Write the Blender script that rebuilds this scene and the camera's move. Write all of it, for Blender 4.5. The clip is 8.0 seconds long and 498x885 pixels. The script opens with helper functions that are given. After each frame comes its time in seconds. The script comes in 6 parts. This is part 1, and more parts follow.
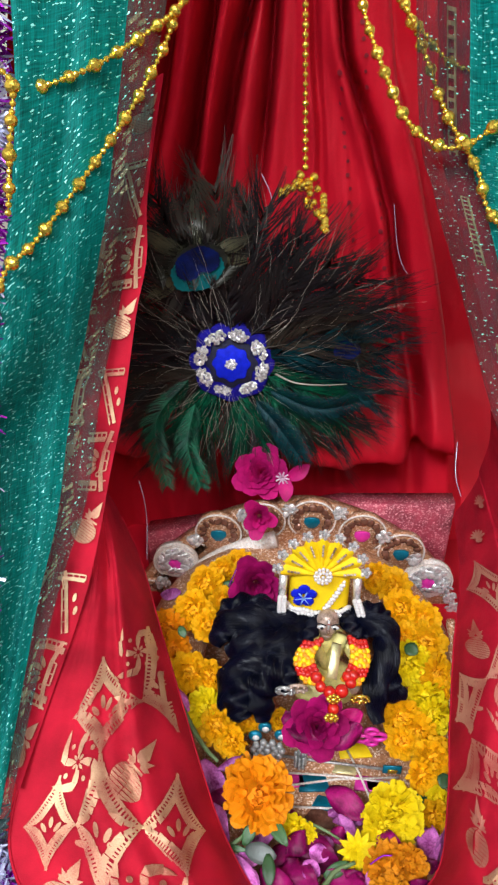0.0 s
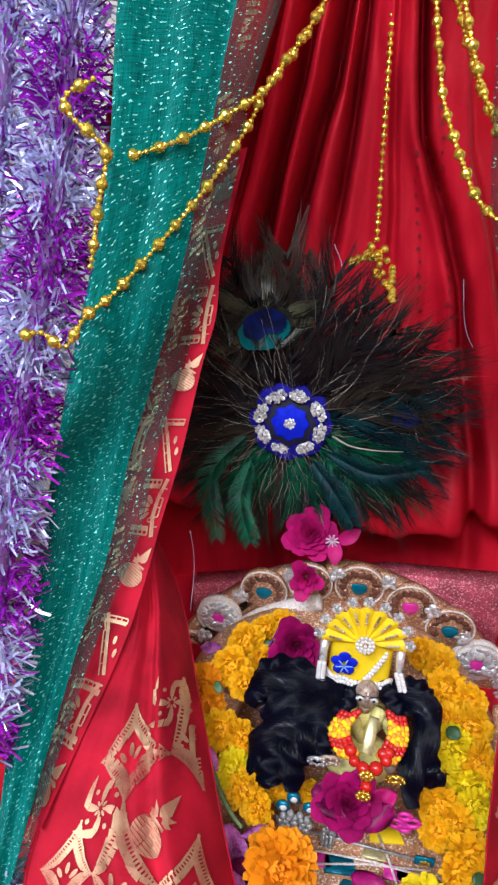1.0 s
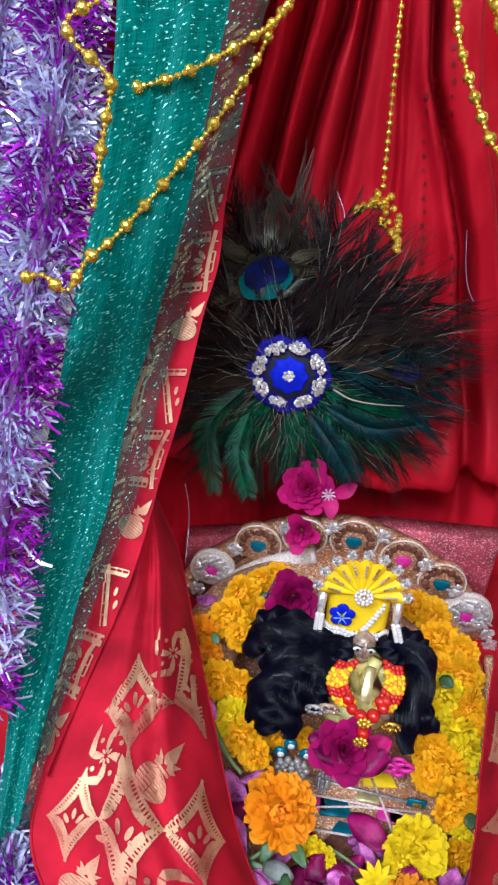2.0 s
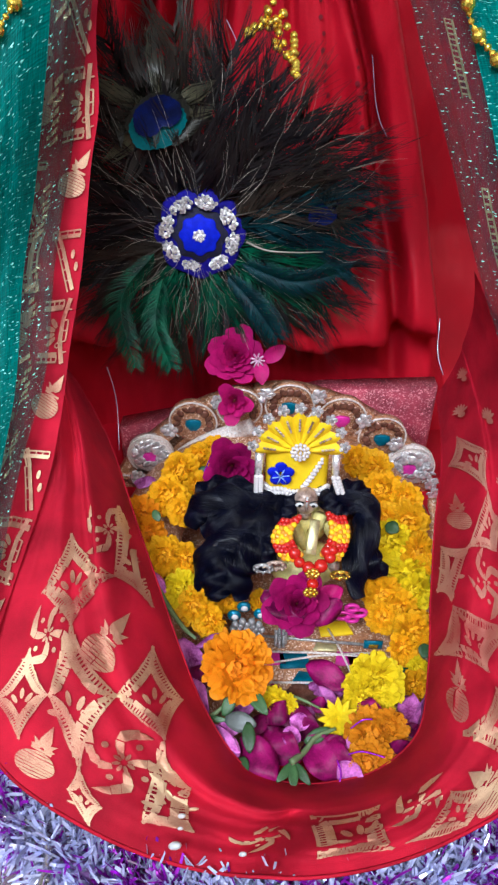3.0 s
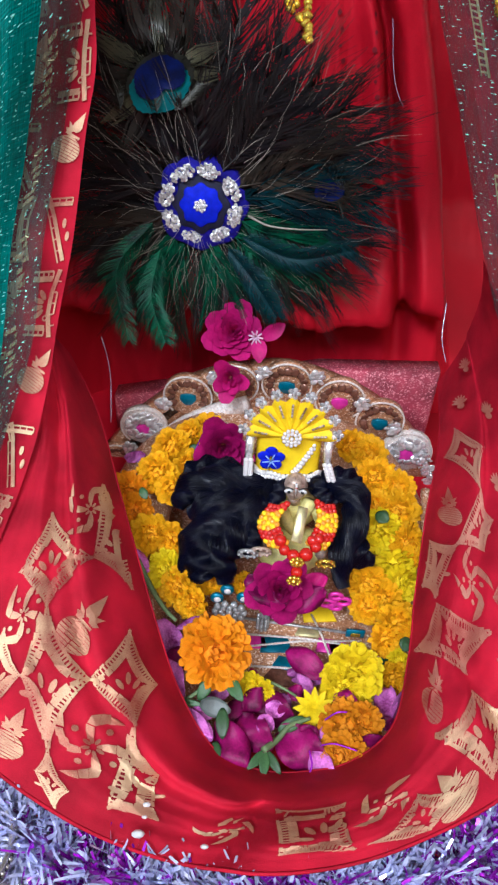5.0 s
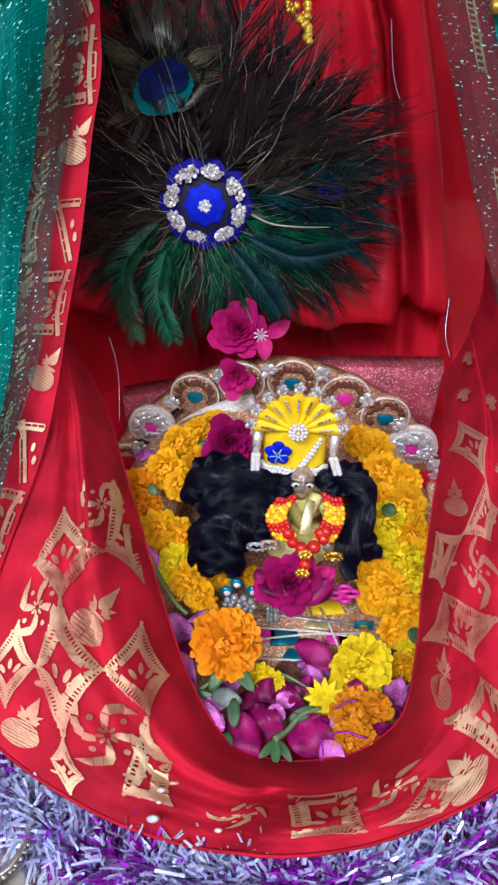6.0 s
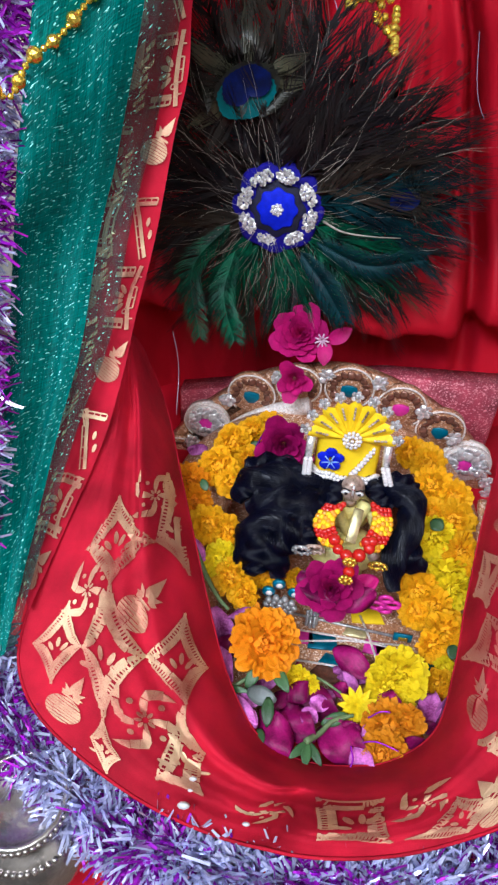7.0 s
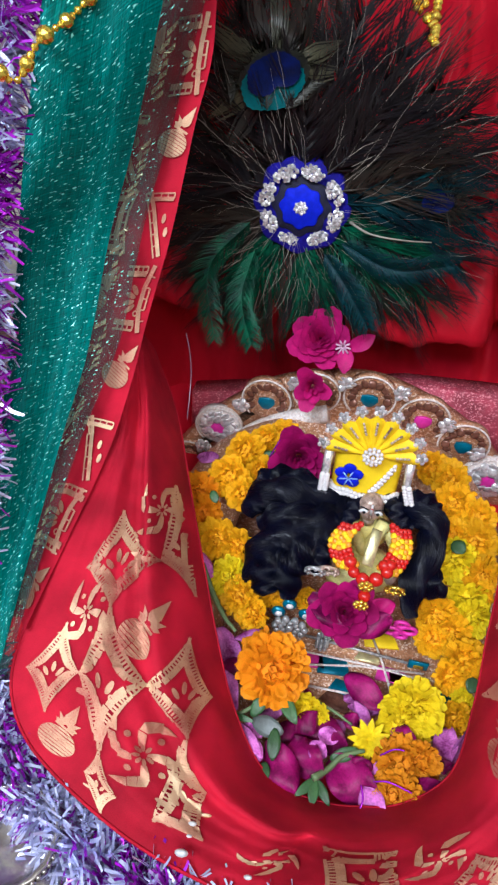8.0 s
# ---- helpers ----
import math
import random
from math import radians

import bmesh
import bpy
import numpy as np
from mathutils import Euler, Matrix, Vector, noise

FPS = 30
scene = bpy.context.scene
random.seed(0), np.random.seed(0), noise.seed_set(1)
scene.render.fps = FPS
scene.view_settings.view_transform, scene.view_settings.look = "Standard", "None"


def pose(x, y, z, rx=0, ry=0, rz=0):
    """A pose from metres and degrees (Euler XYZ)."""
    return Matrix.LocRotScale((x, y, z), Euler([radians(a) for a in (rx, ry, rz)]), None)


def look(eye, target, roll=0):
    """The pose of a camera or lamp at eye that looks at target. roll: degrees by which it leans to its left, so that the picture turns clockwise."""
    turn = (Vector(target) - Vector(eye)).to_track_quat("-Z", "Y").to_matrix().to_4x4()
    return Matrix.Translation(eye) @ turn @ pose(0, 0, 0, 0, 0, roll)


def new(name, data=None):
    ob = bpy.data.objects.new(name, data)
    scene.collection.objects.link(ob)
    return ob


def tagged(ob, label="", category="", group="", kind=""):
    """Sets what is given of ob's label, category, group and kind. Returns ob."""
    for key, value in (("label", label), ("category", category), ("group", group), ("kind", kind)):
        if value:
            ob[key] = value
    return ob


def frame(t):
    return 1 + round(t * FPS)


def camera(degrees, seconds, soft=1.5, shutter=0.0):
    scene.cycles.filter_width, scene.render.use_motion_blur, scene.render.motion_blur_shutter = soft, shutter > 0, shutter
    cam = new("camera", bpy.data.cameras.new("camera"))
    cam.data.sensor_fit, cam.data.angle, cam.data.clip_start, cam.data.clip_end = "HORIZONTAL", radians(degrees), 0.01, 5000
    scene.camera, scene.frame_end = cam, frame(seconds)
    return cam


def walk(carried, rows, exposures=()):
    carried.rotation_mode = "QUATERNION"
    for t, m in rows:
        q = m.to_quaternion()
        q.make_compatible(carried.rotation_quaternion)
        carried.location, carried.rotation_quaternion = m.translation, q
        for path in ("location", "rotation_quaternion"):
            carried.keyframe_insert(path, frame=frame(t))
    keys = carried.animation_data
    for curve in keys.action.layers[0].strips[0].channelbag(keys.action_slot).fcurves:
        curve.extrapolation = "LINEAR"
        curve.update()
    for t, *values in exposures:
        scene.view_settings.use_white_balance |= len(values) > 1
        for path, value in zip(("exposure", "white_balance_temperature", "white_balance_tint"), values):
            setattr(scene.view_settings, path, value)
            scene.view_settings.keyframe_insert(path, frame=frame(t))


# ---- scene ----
cam = camera(40.4, 8.0, soft=2.4, shutter=0.0)
PATH = [
    (0, (-0.043, -0.002, 0.491), (-0.131, 1.681, -0.586), 0.8),
    (0.5, (-0.038, 0.002, 0.491), (-0.175, 1.713, -0.535), 0.6),
    (1, (-0.038, -0.007, 0.493), (-0.316, 1.741, -0.438), 2.5),
    (1.2, (-0.041, -0.004, 0.485), (-0.333, 1.713, -0.498), 2.1),
    (2.3, (-0.058, -0.008, 0.485), (-0.198, 1.692, -0.559), 4.9),
    (2.5, (-0.058, -0.01, 0.472), (-0.162, 1.676, -0.599), 4.3),
    (2.9, (-0.033, -0.007, 0.447), (-0.073, 1.567, -0.786), -0.0),
    (3, (-0.034, -0.005, 0.443), (-0.071, 1.564, -0.796), 0.3),
    (3.5, (-0.013, -0.006, 0.447), (-0.073, 1.557, -0.799), -1.0),
    (4, (-0.005, 0.007, 0.477), (-0.066, 1.544, -0.801), 3.5),
    (4.5, (-0.013, 0.011, 0.462), (-0.084, 1.517, -0.853), 3.5),
    (4.7, (-0.017, 0.015, 0.453), (-0.087, 1.504, -0.881), 3.1),
    (5.8, (-0.034, 0.01, 0.448), (-0.05, 1.499, -0.887), 2.5),
    (6, (-0.023, 0.005, 0.449), (-0.097, 1.502, -0.874), 1.4),
    (6.5, (-0.015, -0.002, 0.461), (-0.155, 1.505, -0.846), 1.5),
    (7, (-0.028, 0.002, 0.456), (-0.238, 1.477, -0.878), 2.4),
    (7.5, (-0.024, 0.012, 0.458), (-0.337, 1.462, -0.884), 2.1),
    (8, (-0.036, 0.031, 0.449), (-0.27, 1.482, -0.908), 3.6),
]
walk(cam, [(t, look(eye, target, roll)) for t, eye, target, roll in PATH],
     [(0, 0.05, 6600, 9), (0.6, 0.03, 6450, 10), (1.2, 0, 6150, 11), (2.5, 0, 6050, 11), (8, 0, 6050, 11)])

# ---- world and light ----
world = bpy.data.worlds.new("room_dusk")
scene.world = world
world.use_nodes = True
world.node_tree.nodes["Background"].inputs["Color"].default_value = (0.75, 0.85, 1.0, 1)
world.node_tree.nodes["Background"].inputs["Strength"].default_value = 0.25


def area_lamp(name, eye, target, size, size_y, watts, colour):
    data = bpy.data.lights.new(name, "AREA")
    data.shape, data.size, data.size_y, data.energy, data.color = "RECTANGLE", size, size_y, watts, colour
    ob = new(name, data)
    ob.matrix_world = look(eye, target)
    return ob


# a tube lamp under the ceiling in front of the shrine
area_lamp("tube_light_glow", (-0.52, -0.78, 1.60), (0.0, 0.40, 0.15), 1.0, 0.25, 38.5, (0.84, 0.92, 1.0))
# added fill from the other side, with no fixture in the room
area_lamp("side_fill_light", (0.5, -0.9, 1.5), (0.0, 0.4, 0.15), 0.5, 0.5, 11, (0.98, 0.95, 0.92))


# ---- materials ----
def mat(name, colour, rough=0.6, metal=0.0, vary=0.25, scale=60.0, bump=0.2, bump_scale=400.0, sheen=0.0, coat=0.0,
        other=None, random_tint=0.0, stretch=(1, 1, 1), spec=0.5, island=0.0, flakes=None):
    """A node material: base colour broken up by two noises, fine relief, optional tint by object or island."""
    m = bpy.data.materials.new(name)
    m.use_nodes = True
    nt = m.node_tree
    n, link = nt.nodes, nt.links.new
    bsdf = n["Principled BSDF"]
    bsdf.inputs["Roughness"].default_value, bsdf.inputs["Metallic"].default_value = rough, metal
    bsdf.inputs["Sheen Weight"].default_value, bsdf.inputs["Coat Weight"].default_value = sheen, coat
    bsdf.inputs["Specular IOR Level"].default_value = spec
    co = n.new("ShaderNodeTexCoord")
    mp = n.new("ShaderNodeMapping")
    mp.inputs["Scale"].default_value = stretch
    link(co.outputs["Object"], mp.inputs["Vector"])
    big, fine = n.new("ShaderNodeTexNoise"), n.new("ShaderNodeTexNoise")
    big.inputs["Scale"].default_value, big.inputs["Detail"].default_value = scale, 4
    fine.inputs["Scale"].default_value, fine.inputs["Detail"].default_value = bump_scale, 3
    link(mp.outputs[0], big.inputs["Vector"])
    link(mp.outputs[0], fine.inputs["Vector"])
    mix = n.new("ShaderNodeMix")
    mix.data_type = "RGBA"
    c = Vector(colour)
    o = Vector(other) if other else c * (1 - vary)
    mix.inputs[6].default_value, mix.inputs[7].default_value = (*o, 1), (*(c * (1 + vary * 0.3)), 1)
    ramp = n.new("ShaderNodeMapRange")
    ramp.inputs[1].default_value, ramp.inputs[2].default_value = 0.3, 0.7
    add = n.new("ShaderNodeMath")
    add.operation = "MULTIPLY_ADD"
    add.inputs[1].default_value = 0.35
    link(fine.outputs[0], add.inputs[0])
    sub = n.new("ShaderNodeMath")
    sub.operation = "SUBTRACT"
    sub.inputs[1].default_value = 0.17
    link(big.outputs[0], sub.inputs[0])
    link(sub.outputs[0], add.inputs[2])
    link(add.outputs[0], ramp.inputs[0])
    link(ramp.outputs[0], mix.inputs[0])
    colour_out = mix.outputs[2]
    if random_tint or island:
        hsv = n.new("ShaderNodeHueSaturation")
        if island:
            src = n.new("ShaderNodeNewGeometry").outputs["Random Per Island"]
        else:
            src = n.new("ShaderNodeObjectInfo").outputs["Random"]
        rng = n.new("ShaderNodeMapRange")
        amount = random_tint or island
        rng.inputs[3].default_value, rng.inputs[4].default_value = 1 - amount, 1 + amount
        link(src, rng.inputs[0])
        link(rng.outputs[0], hsv.inputs["Value"])
        link(colour_out, hsv.inputs["Color"])
        colour_out = hsv.outputs[0]
    if flakes:
        # pale random cells: the glitter's sparkle is put into the base colour
        cells = n.new("ShaderNodeTexVoronoi")
        cells.inputs["Scale"].default_value = 900
        link(co.outputs["Object"], cells.inputs["Vector"])
        sep = n.new("ShaderNodeSeparateColor")
        link(cells.outputs["Color"], sep.inputs[0])
        cut = n.new("ShaderNodeMapRange")
        cut.inputs[1].default_value, cut.inputs[2].default_value = 0.72, 0.95
        link(sep.outputs[0], cut.inputs[0])
        fm = n.new("ShaderNodeMix")
        fm.data_type = "RGBA"
        fm.inputs[7].default_value = (*flakes, 1)
        link(colour_out, fm.inputs[6])
        link(cut.outputs[0], fm.inputs[0])
        colour_out = fm.outputs[2]
    link(colour_out, bsdf.inputs["Base Color"])
    if bump:
        b = n.new("ShaderNodeBump")
        b.inputs["Strength"].default_value, b.inputs["Distance"].default_value = bump, 0.0006
        link(fine.outputs[0], b.inputs["Height"])
        link(b.outputs[0], bsdf.inputs["Normal"])
    return m


def net_mat(name, colour, fleck, see, fleck_cut, weave=0.5):
    """Sheer woven net with metallic weft flecks: part of it lets the eye through between the threads."""
    m = bpy.data.materials.new(name)
    m.use_nodes = True
    nt = m.node_tree
    n, link = nt.nodes, nt.links.new
    bsdf = n["Principled BSDF"]
    bsdf.inputs["Specular IOR Level"].default_value = 0.10
    uv = n.new("ShaderNodeUVMap")

    def noise_at(scale, cut0, cut1):
        mp = n.new("ShaderNodeMapping")
        mp.inputs["Scale"].default_value = (*scale, 1)
        link(uv.outputs[0], mp.inputs["Vector"])
        t = n.new("ShaderNodeTexNoise")
        t.inputs["Scale"].default_value, t.inputs["Detail"].default_value = 1.0, 1.0
        link(mp.outputs[0], t.inputs["Vector"])
        r = n.new("ShaderNodeMapRange")
        r.inputs[1].default_value, r.inputs[2].default_value = cut0, cut1
        link(t.outputs[0], r.inputs[0])
        return r.outputs[0]

    flecks = noise_at((230, 900), fleck_cut, fleck_cut + 0.03)
    threads = noise_at((900, 90), 0.3, 0.7)
    rows = noise_at((60, 1400), 0.3, 0.7)
    mul = n.new("ShaderNodeMath")
    mul.operation = "MULTIPLY_ADD"
    mul.inputs[1].default_value, mul.inputs[2].default_value = 0.5, 0.0
    link(rows, mul.inputs[0])
    tex = n.new("ShaderNodeMath")
    tex.operation = "MULTIPLY_ADD"
    tex.inputs[1].default_value = 0.5
    link(threads, tex.inputs[0])
    link(mul.outputs[0], tex.inputs[2])
    mix = n.new("ShaderNodeMix")
    mix.data_type = "RGBA"
    c = Vector(colour)
    mix.inputs[6].default_value, mix.inputs[7].default_value = (*(c * (1 - weave)), 1), (*(c * (1 + weave * 0.6)), 1)
    link(tex.outputs[0], mix.inputs[0])
    # weft flecks take a pale colour with their glint painted in
    mix2 = n.new("ShaderNodeMix")
    mix2.data_type = "RGBA"
    mix2.inputs[7].default_value = (*fleck, 1)
    link(mix.outputs[2], mix2.inputs[6])
    link(flecks, mix2.inputs[0])
    link(mix2.outputs[2], bsdf.inputs["Base Color"])
    half = n.new("ShaderNodeMath")
    half.operation = "MULTIPLY"
    half.inputs[1].default_value = 0.3
    link(flecks, half.inputs[0])
    link(half.outputs[0], bsdf.inputs["Metallic"])
    rough = n.new("ShaderNodeMapRange")
    rough.inputs[3].default_value, rough.inputs[4].default_value = 0.55, 0.3
    link(flecks, rough.inputs[0])
    link(rough.outputs[0], bsdf.inputs["Roughness"])
    b = n.new("ShaderNodeBump")
    b.inputs["Strength"].default_value, b.inputs["Distance"].default_value = 0.6, 0.0005
    link(tex.outputs[0], b.inputs["Height"])
    link(b.outputs[0], bsdf.inputs["Normal"])
    solid = n.new("ShaderNodeMapRange")
    solid.inputs[3].default_value, solid.inputs[4].default_value = 1 - see - 0.2, min(1.0, 1 - see + 0.2)
    link(threads, solid.inputs[0])
    top = n.new("ShaderNodeMath")
    top.operation = "MAXIMUM"
    link(solid.outputs[0], top.inputs[0])
    link(flecks, top.inputs[1])
    link(top.outputs[0], bsdf.inputs["Alpha"])
    return m


RED = mat("red_satin", (0.56, 0.006, 0.022), 0.55, 0, 0.35, 9, 0.25, 1800, spec=0.2, stretch=(1, 1, 0.35))
MAROON = mat("maroon_thread", (0.20, 0.003, 0.012), 0.6)
BROCADE = mat("red_brocade", (0.53, 0.010, 0.032), 0.7, 0, 0.45, 30, 0.5, 2200, spec=0.12)
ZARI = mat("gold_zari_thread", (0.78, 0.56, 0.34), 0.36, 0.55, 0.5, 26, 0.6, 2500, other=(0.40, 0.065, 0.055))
# darker copy of ZARI: the dimming at a glancing angle is in its colour
ZARI_SHADED = mat("shaded_zari_thread", (0.60, 0.30, 0.21), 0.5, 0.3, 0.5, 30, 0.6, 2500, other=(0.46, 0.07, 0.06))
ZARI_LINE = mat("gold_zari_line", (0.72, 0.42, 0.22), 0.42, 0.7, 0.3, 160, 0.5, 2500)
GREEN = net_mat("green_net", (0.0, 0.175, 0.155), (0.35, 1.0, 0.90), -0.2, 0.655, 0.65)
SHEER = net_mat("sheer_green_net", (0.012, 0.062, 0.058), (0.45, 1.0, 0.88), 0.48, 0.680, 0.5)
SHEER_DARK = net_mat("dark_sheer_net", (0.004, 0.040, 0.044), (0.45, 1.0, 0.85), 0.50, 0.680, 0.5)
SHEER_ZARI = net_mat("sheer_zari", (0.24, 0.22, 0.13), (0.8, 0.75, 0.5), 0.45, 0.68, 0.5)
GOLD = mat("gold_bead", (0.98, 0.68, 0.10), 0.2, 0.85, 0.25, 300, 0.1, 900)
SILVER = mat("silver_sequin", (0.92, 0.91, 0.92), 0.16, 0.60, 0.45, 500, 0.3, 1500, island=0.4)
PURPLE_T = mat("purple_tinsel", (0.46, 0.02, 0.62), 0.25, 0.5, 0.4, 80, 0, 900, island=0.5)
SILVER_T = mat("silver_tinsel", (0.68, 0.71, 1.0), 0.25, 0.45, 0.3, 80, 0, 900, island=0.4)
WIRE = mat("tinsel_core", (0.25, 0.10, 0.33), 0.6)
BARB = mat("feather_barb", (0.015, 0.011, 0.011), 0.45, 0.0, 0.5, 40, 0, 900, other=(0.005, 0.005, 0.008), spec=0.3)
BARB_BROWN = mat("brown_feather_barb", (0.034, 0.025, 0.018), 0.42, 0.0, 0.5, 40, 0, 900, other=(0.010, 0.009, 0.009), spec=0.3)
BARB_TEAL = mat("teal_feather_barb", (0.002, 0.034, 0.042), 0.45, 0.1, 0.5, 60, 0, 900, other=(0.002, 0.010, 0.016), spec=0.15)
EYE_OLIVE = mat("olive_feather_barb", (0.070, 0.066, 0.036), 0.4, 0.15, 0.5, 60, 0, 900, other=(0.022, 0.020, 0.016))
BARB_GREEN = mat("green_feather_barb", (0.002, 0.085, 0.040), 0.45, 0.1, 0.5, 90, 0, 900, other=(0.002, 0.018, 0.014), spec=0.15)
BARB_PALE = mat("pale_barb", (0.36, 0.32, 0.27), 0.35, 0.1, 0.4, 60, 0, 900, island=0.5)
EYE_BLUE = mat("feather_eye_blue", (0.002, 0.008, 0.075), 0.4, 0.1, 0.5, 120, 0.4, 1500, other=(0.002, 0.004, 0.025), spec=0.15)
EYE_TEAL = mat("feather_eye_teal", (0.0, 0.17, 0.19), 0.3, 0.5, 0.4, 120, 0.4, 1500)
EYE_BRONZE = mat("feather_eye_bronze", (0.022, 0.022, 0.016), 0.35, 0.3, 0.5, 120, 0.4, 1500)
VELVET = mat("blue_velvet", (0.012, 0.008, 0.26), 0.75, 0, 0.5, 200, 0.5, 1500, spec=0.15)
NAVY = mat("navy_velvet", (0.006, 0.006, 0.035), 0.75, 0, 0.5, 200, 0.5, 1500)
ROYAL = mat("royal_blue_satin", (0.008, 0.02, 0.62), 0.55, 0, 0.25, 200, 0.3, 1500, spec=0.1)
ROSE = mat("magenta_rose_petal", (0.52, 0.008, 0.155), 0.55, 0, 0.35, 90, 0.4, 700, spec=0.2, random_tint=0.15)
ROSE_MID = mat("deep_rose_petal", (0.40, 0.005, 0.125), 0.55, 0, 0.4, 100, 0.4, 700, spec=0.2, random_tint=0.2)
ROSE_DARK = mat("dark_rose_petal", (0.27, 0.004, 0.10), 0.45, 0, 0.75, 95, 0.4, 700, spec=0.2, random_tint=0.35)
PETAL_LILAC = mat("lilac_petal", (0.70, 0.20, 0.60), 0.5, 0, 0.4, 90, 0.4, 700, other=(0.17, 0.003, 0.11), spec=0.25, random_tint=0.3)
ORANGE = mat("orange_marigold", (0.92, 0.30, 0.004), 0.6, 0, 0.4, 120, 0.3, 900, spec=0.2, random_tint=0.08)
AMBER = mat("amber_marigold", (0.95, 0.46, 0.004), 0.6, 0, 0.38, 120, 0.3, 900, spec=0.2, random_tint=0.12)
YELLOW = mat("yellow_marigold", (0.90, 0.66, 0.006), 0.6, 0, 0.3, 120, 0.3, 900, spec=0.2, random_tint=0.06)
RUST = mat("rust_marigold", (0.80, 0.28, 0.008), 0.6, 0, 0.45, 120, 0.3, 900, spec=0.2, random_tint=0.10)
LEAF = mat("leaf_green", (0.045, 0.12, 0.04), 0.45, 0, 0.4, 90, 0.4, 700, random_tint=0.3)
LEAF_GREY = mat("dull_leaf", (0.10, 0.12, 0.11), 0.4, 0, 0.3, 90, 0.3, 700)
STEM = mat("stem_green", (0.16, 0.24, 0.10), 0.5, 0, 0.3, 90, 0.3, 700)
GLITTER = mat("copper_glitter", (0.58, 0.28, 0.14), 0.35, 0.25, 0.5, 500, 0.9, 1600, other=(0.32, 0.12, 0.055), flakes=(0.95, 0.75, 0.6))
GLITTER_PINK = mat("rose_glitter", (0.55, 0.07, 0.12), 0.35, 0.25, 0.5, 60, 0.9, 1600, flakes=(0.9, 0.35, 0.4))
GLITTER_SILVER = mat("silver_glitter", (0.92, 0.82, 0.76), 0.3, 0.1, 0.6, 500, 1.0, 1800, other=(0.66, 0.55, 0.50), flakes=(1.0, 0.97, 0.95))
BROWN_GEM = mat("brown_sequin", (0.22, 0.09, 0.06), 0.2, 0.3, 0.4, 300, 0.2, 900)
PINK = mat("hot_pink_foil", (0.85, 0.04, 0.42), 0.35, 0.2, 0.2, 200, 0.3, 900)
TEAL = mat("teal_foil", (0.0, 0.20, 0.32), 0.3, 0.4, 0.3, 200, 0.3, 900)
HAIR = mat("black_hair", (0.0016, 0.0026, 0.012), 0.31, 0, 0.5, 120, 0.0, 900, spec=0.22)
SATIN_Y = mat("yellow_satin", (0.93, 0.64, 0.012), 0.5, 0, 0.12, 120, 0.3, 1500, spec=0.25)
PEARL = mat("pearl", (0.80, 0.76, 0.76), 0.2, 0.1, 0.1, 300, 0, 900, coat=0.5)
BRASS = mat("dark_brass", (0.66, 0.50, 0.42), 0.35, 0.25, 0.4, 150, 0.3, 900, other=(0.16, 0.09, 0.06))
EYE_WHITE = mat("enamel_white", (0.75, 0.75, 0.75), 0.3)
BLACK = mat("enamel_black", (0.01, 0.01, 0.012), 0.3)
BEAD_R = mat("red_bead", (0.62, 0.015, 0.01), 0.25, 0, 0.2, 300, 0, 900, coat=0.4)
BEAD_O = mat("orange_bead", (0.85, 0.33, 0.02), 0.3, 0, 0.2, 300, 0, 900, coat=0.3)
PALE_GOLD = mat("pale_gold_foil", (0.80, 0.72, 0.38), 0.28, 0.7, 0.3, 200, 0.5, 1200)
STEEL = mat("oxidised_silver", (0.55, 0.55, 0.55), 0.28, 0.5, 0.6, 300, 0.3, 900)
POT = mat("silver_pot", (0.60, 0.56, 0.54), 0.25, 0.95, 0.3, 60, 0.4, 300, random_tint=0.1)
WOOD = mat("dark_wood", (0.13, 0.07, 0.045), 0.5, 0, 0.4, 12, 0.3, 200, stretch=(1, 8, 1))
PLASTER = mat("painted_plaster", (0.62, 0.58, 0.52), 0.8, 0, 0.12, 3, 0.3, 120)
TILE = mat("floor_stone", (0.35, 0.33, 0.30), 0.4, 0, 0.2, 4, 0.1, 80)
TUBE = bpy.data.materials.new("lamp_tube")
TUBE.use_nodes = True
TUBE.node_tree.nodes["Principled BSDF"].inputs["Emission Color"].default_value = (0.95, 0.98, 1.0, 1)
TUBE.node_tree.nodes["Principled BSDF"].inputs["Emission Strength"].default_value = 6.0


# ---- mesh tools ----
class Soup:
    """Collects vertices and faces for one mesh."""

    def __init__(self):
        self.v, self.f, self.m = [], [], []

    def add(self, verts, faces, slot=0):
        k = len(self.v)
        self.v.extend(tuple(p) for p in verts)
        self.f.extend(tuple(i + k for i in q) for q in faces)
        self.m.extend([slot] * len(faces))
        return self

    def mesh(self, name, *materials, smooth=True):
        me = bpy.data.meshes.new(name)
        me.from_pydata(self.v, [], self.f)
        for mt in materials:
            me.materials.append(mt)
        me.polygons.foreach_set("material_index", self.m)
        me.polygons.foreach_set("use_smooth", [smooth] * len(self.f))
        me.update()
        return me


def thing(name, label, category, group="", kind="", at=(0, 0, 0)):
    ob = new(name)
    ob.empty_display_size = 0.01
    ob.location = at
    return tagged(ob, label, category, group, kind)


def part(name, soup, material, parent, label="", smooth=True, kind=""):
    """One mesh object under a thing or part. soup: a Soup in world places, or a ready mesh."""
    mats = material if isinstance(material, (list, tuple)) else [material]
    me = soup.mesh(name, *mats, smooth=smooth) if isinstance(soup, Soup) else soup
    ob = new(name, me)
    ob.parent = parent
    if isinstance(soup, Soup):
        if not parent.parent:
            ob.matrix_parent_inverse = Matrix.Translation(parent.location).inverted()
    tagged(ob, label, kind=kind)
    return ob


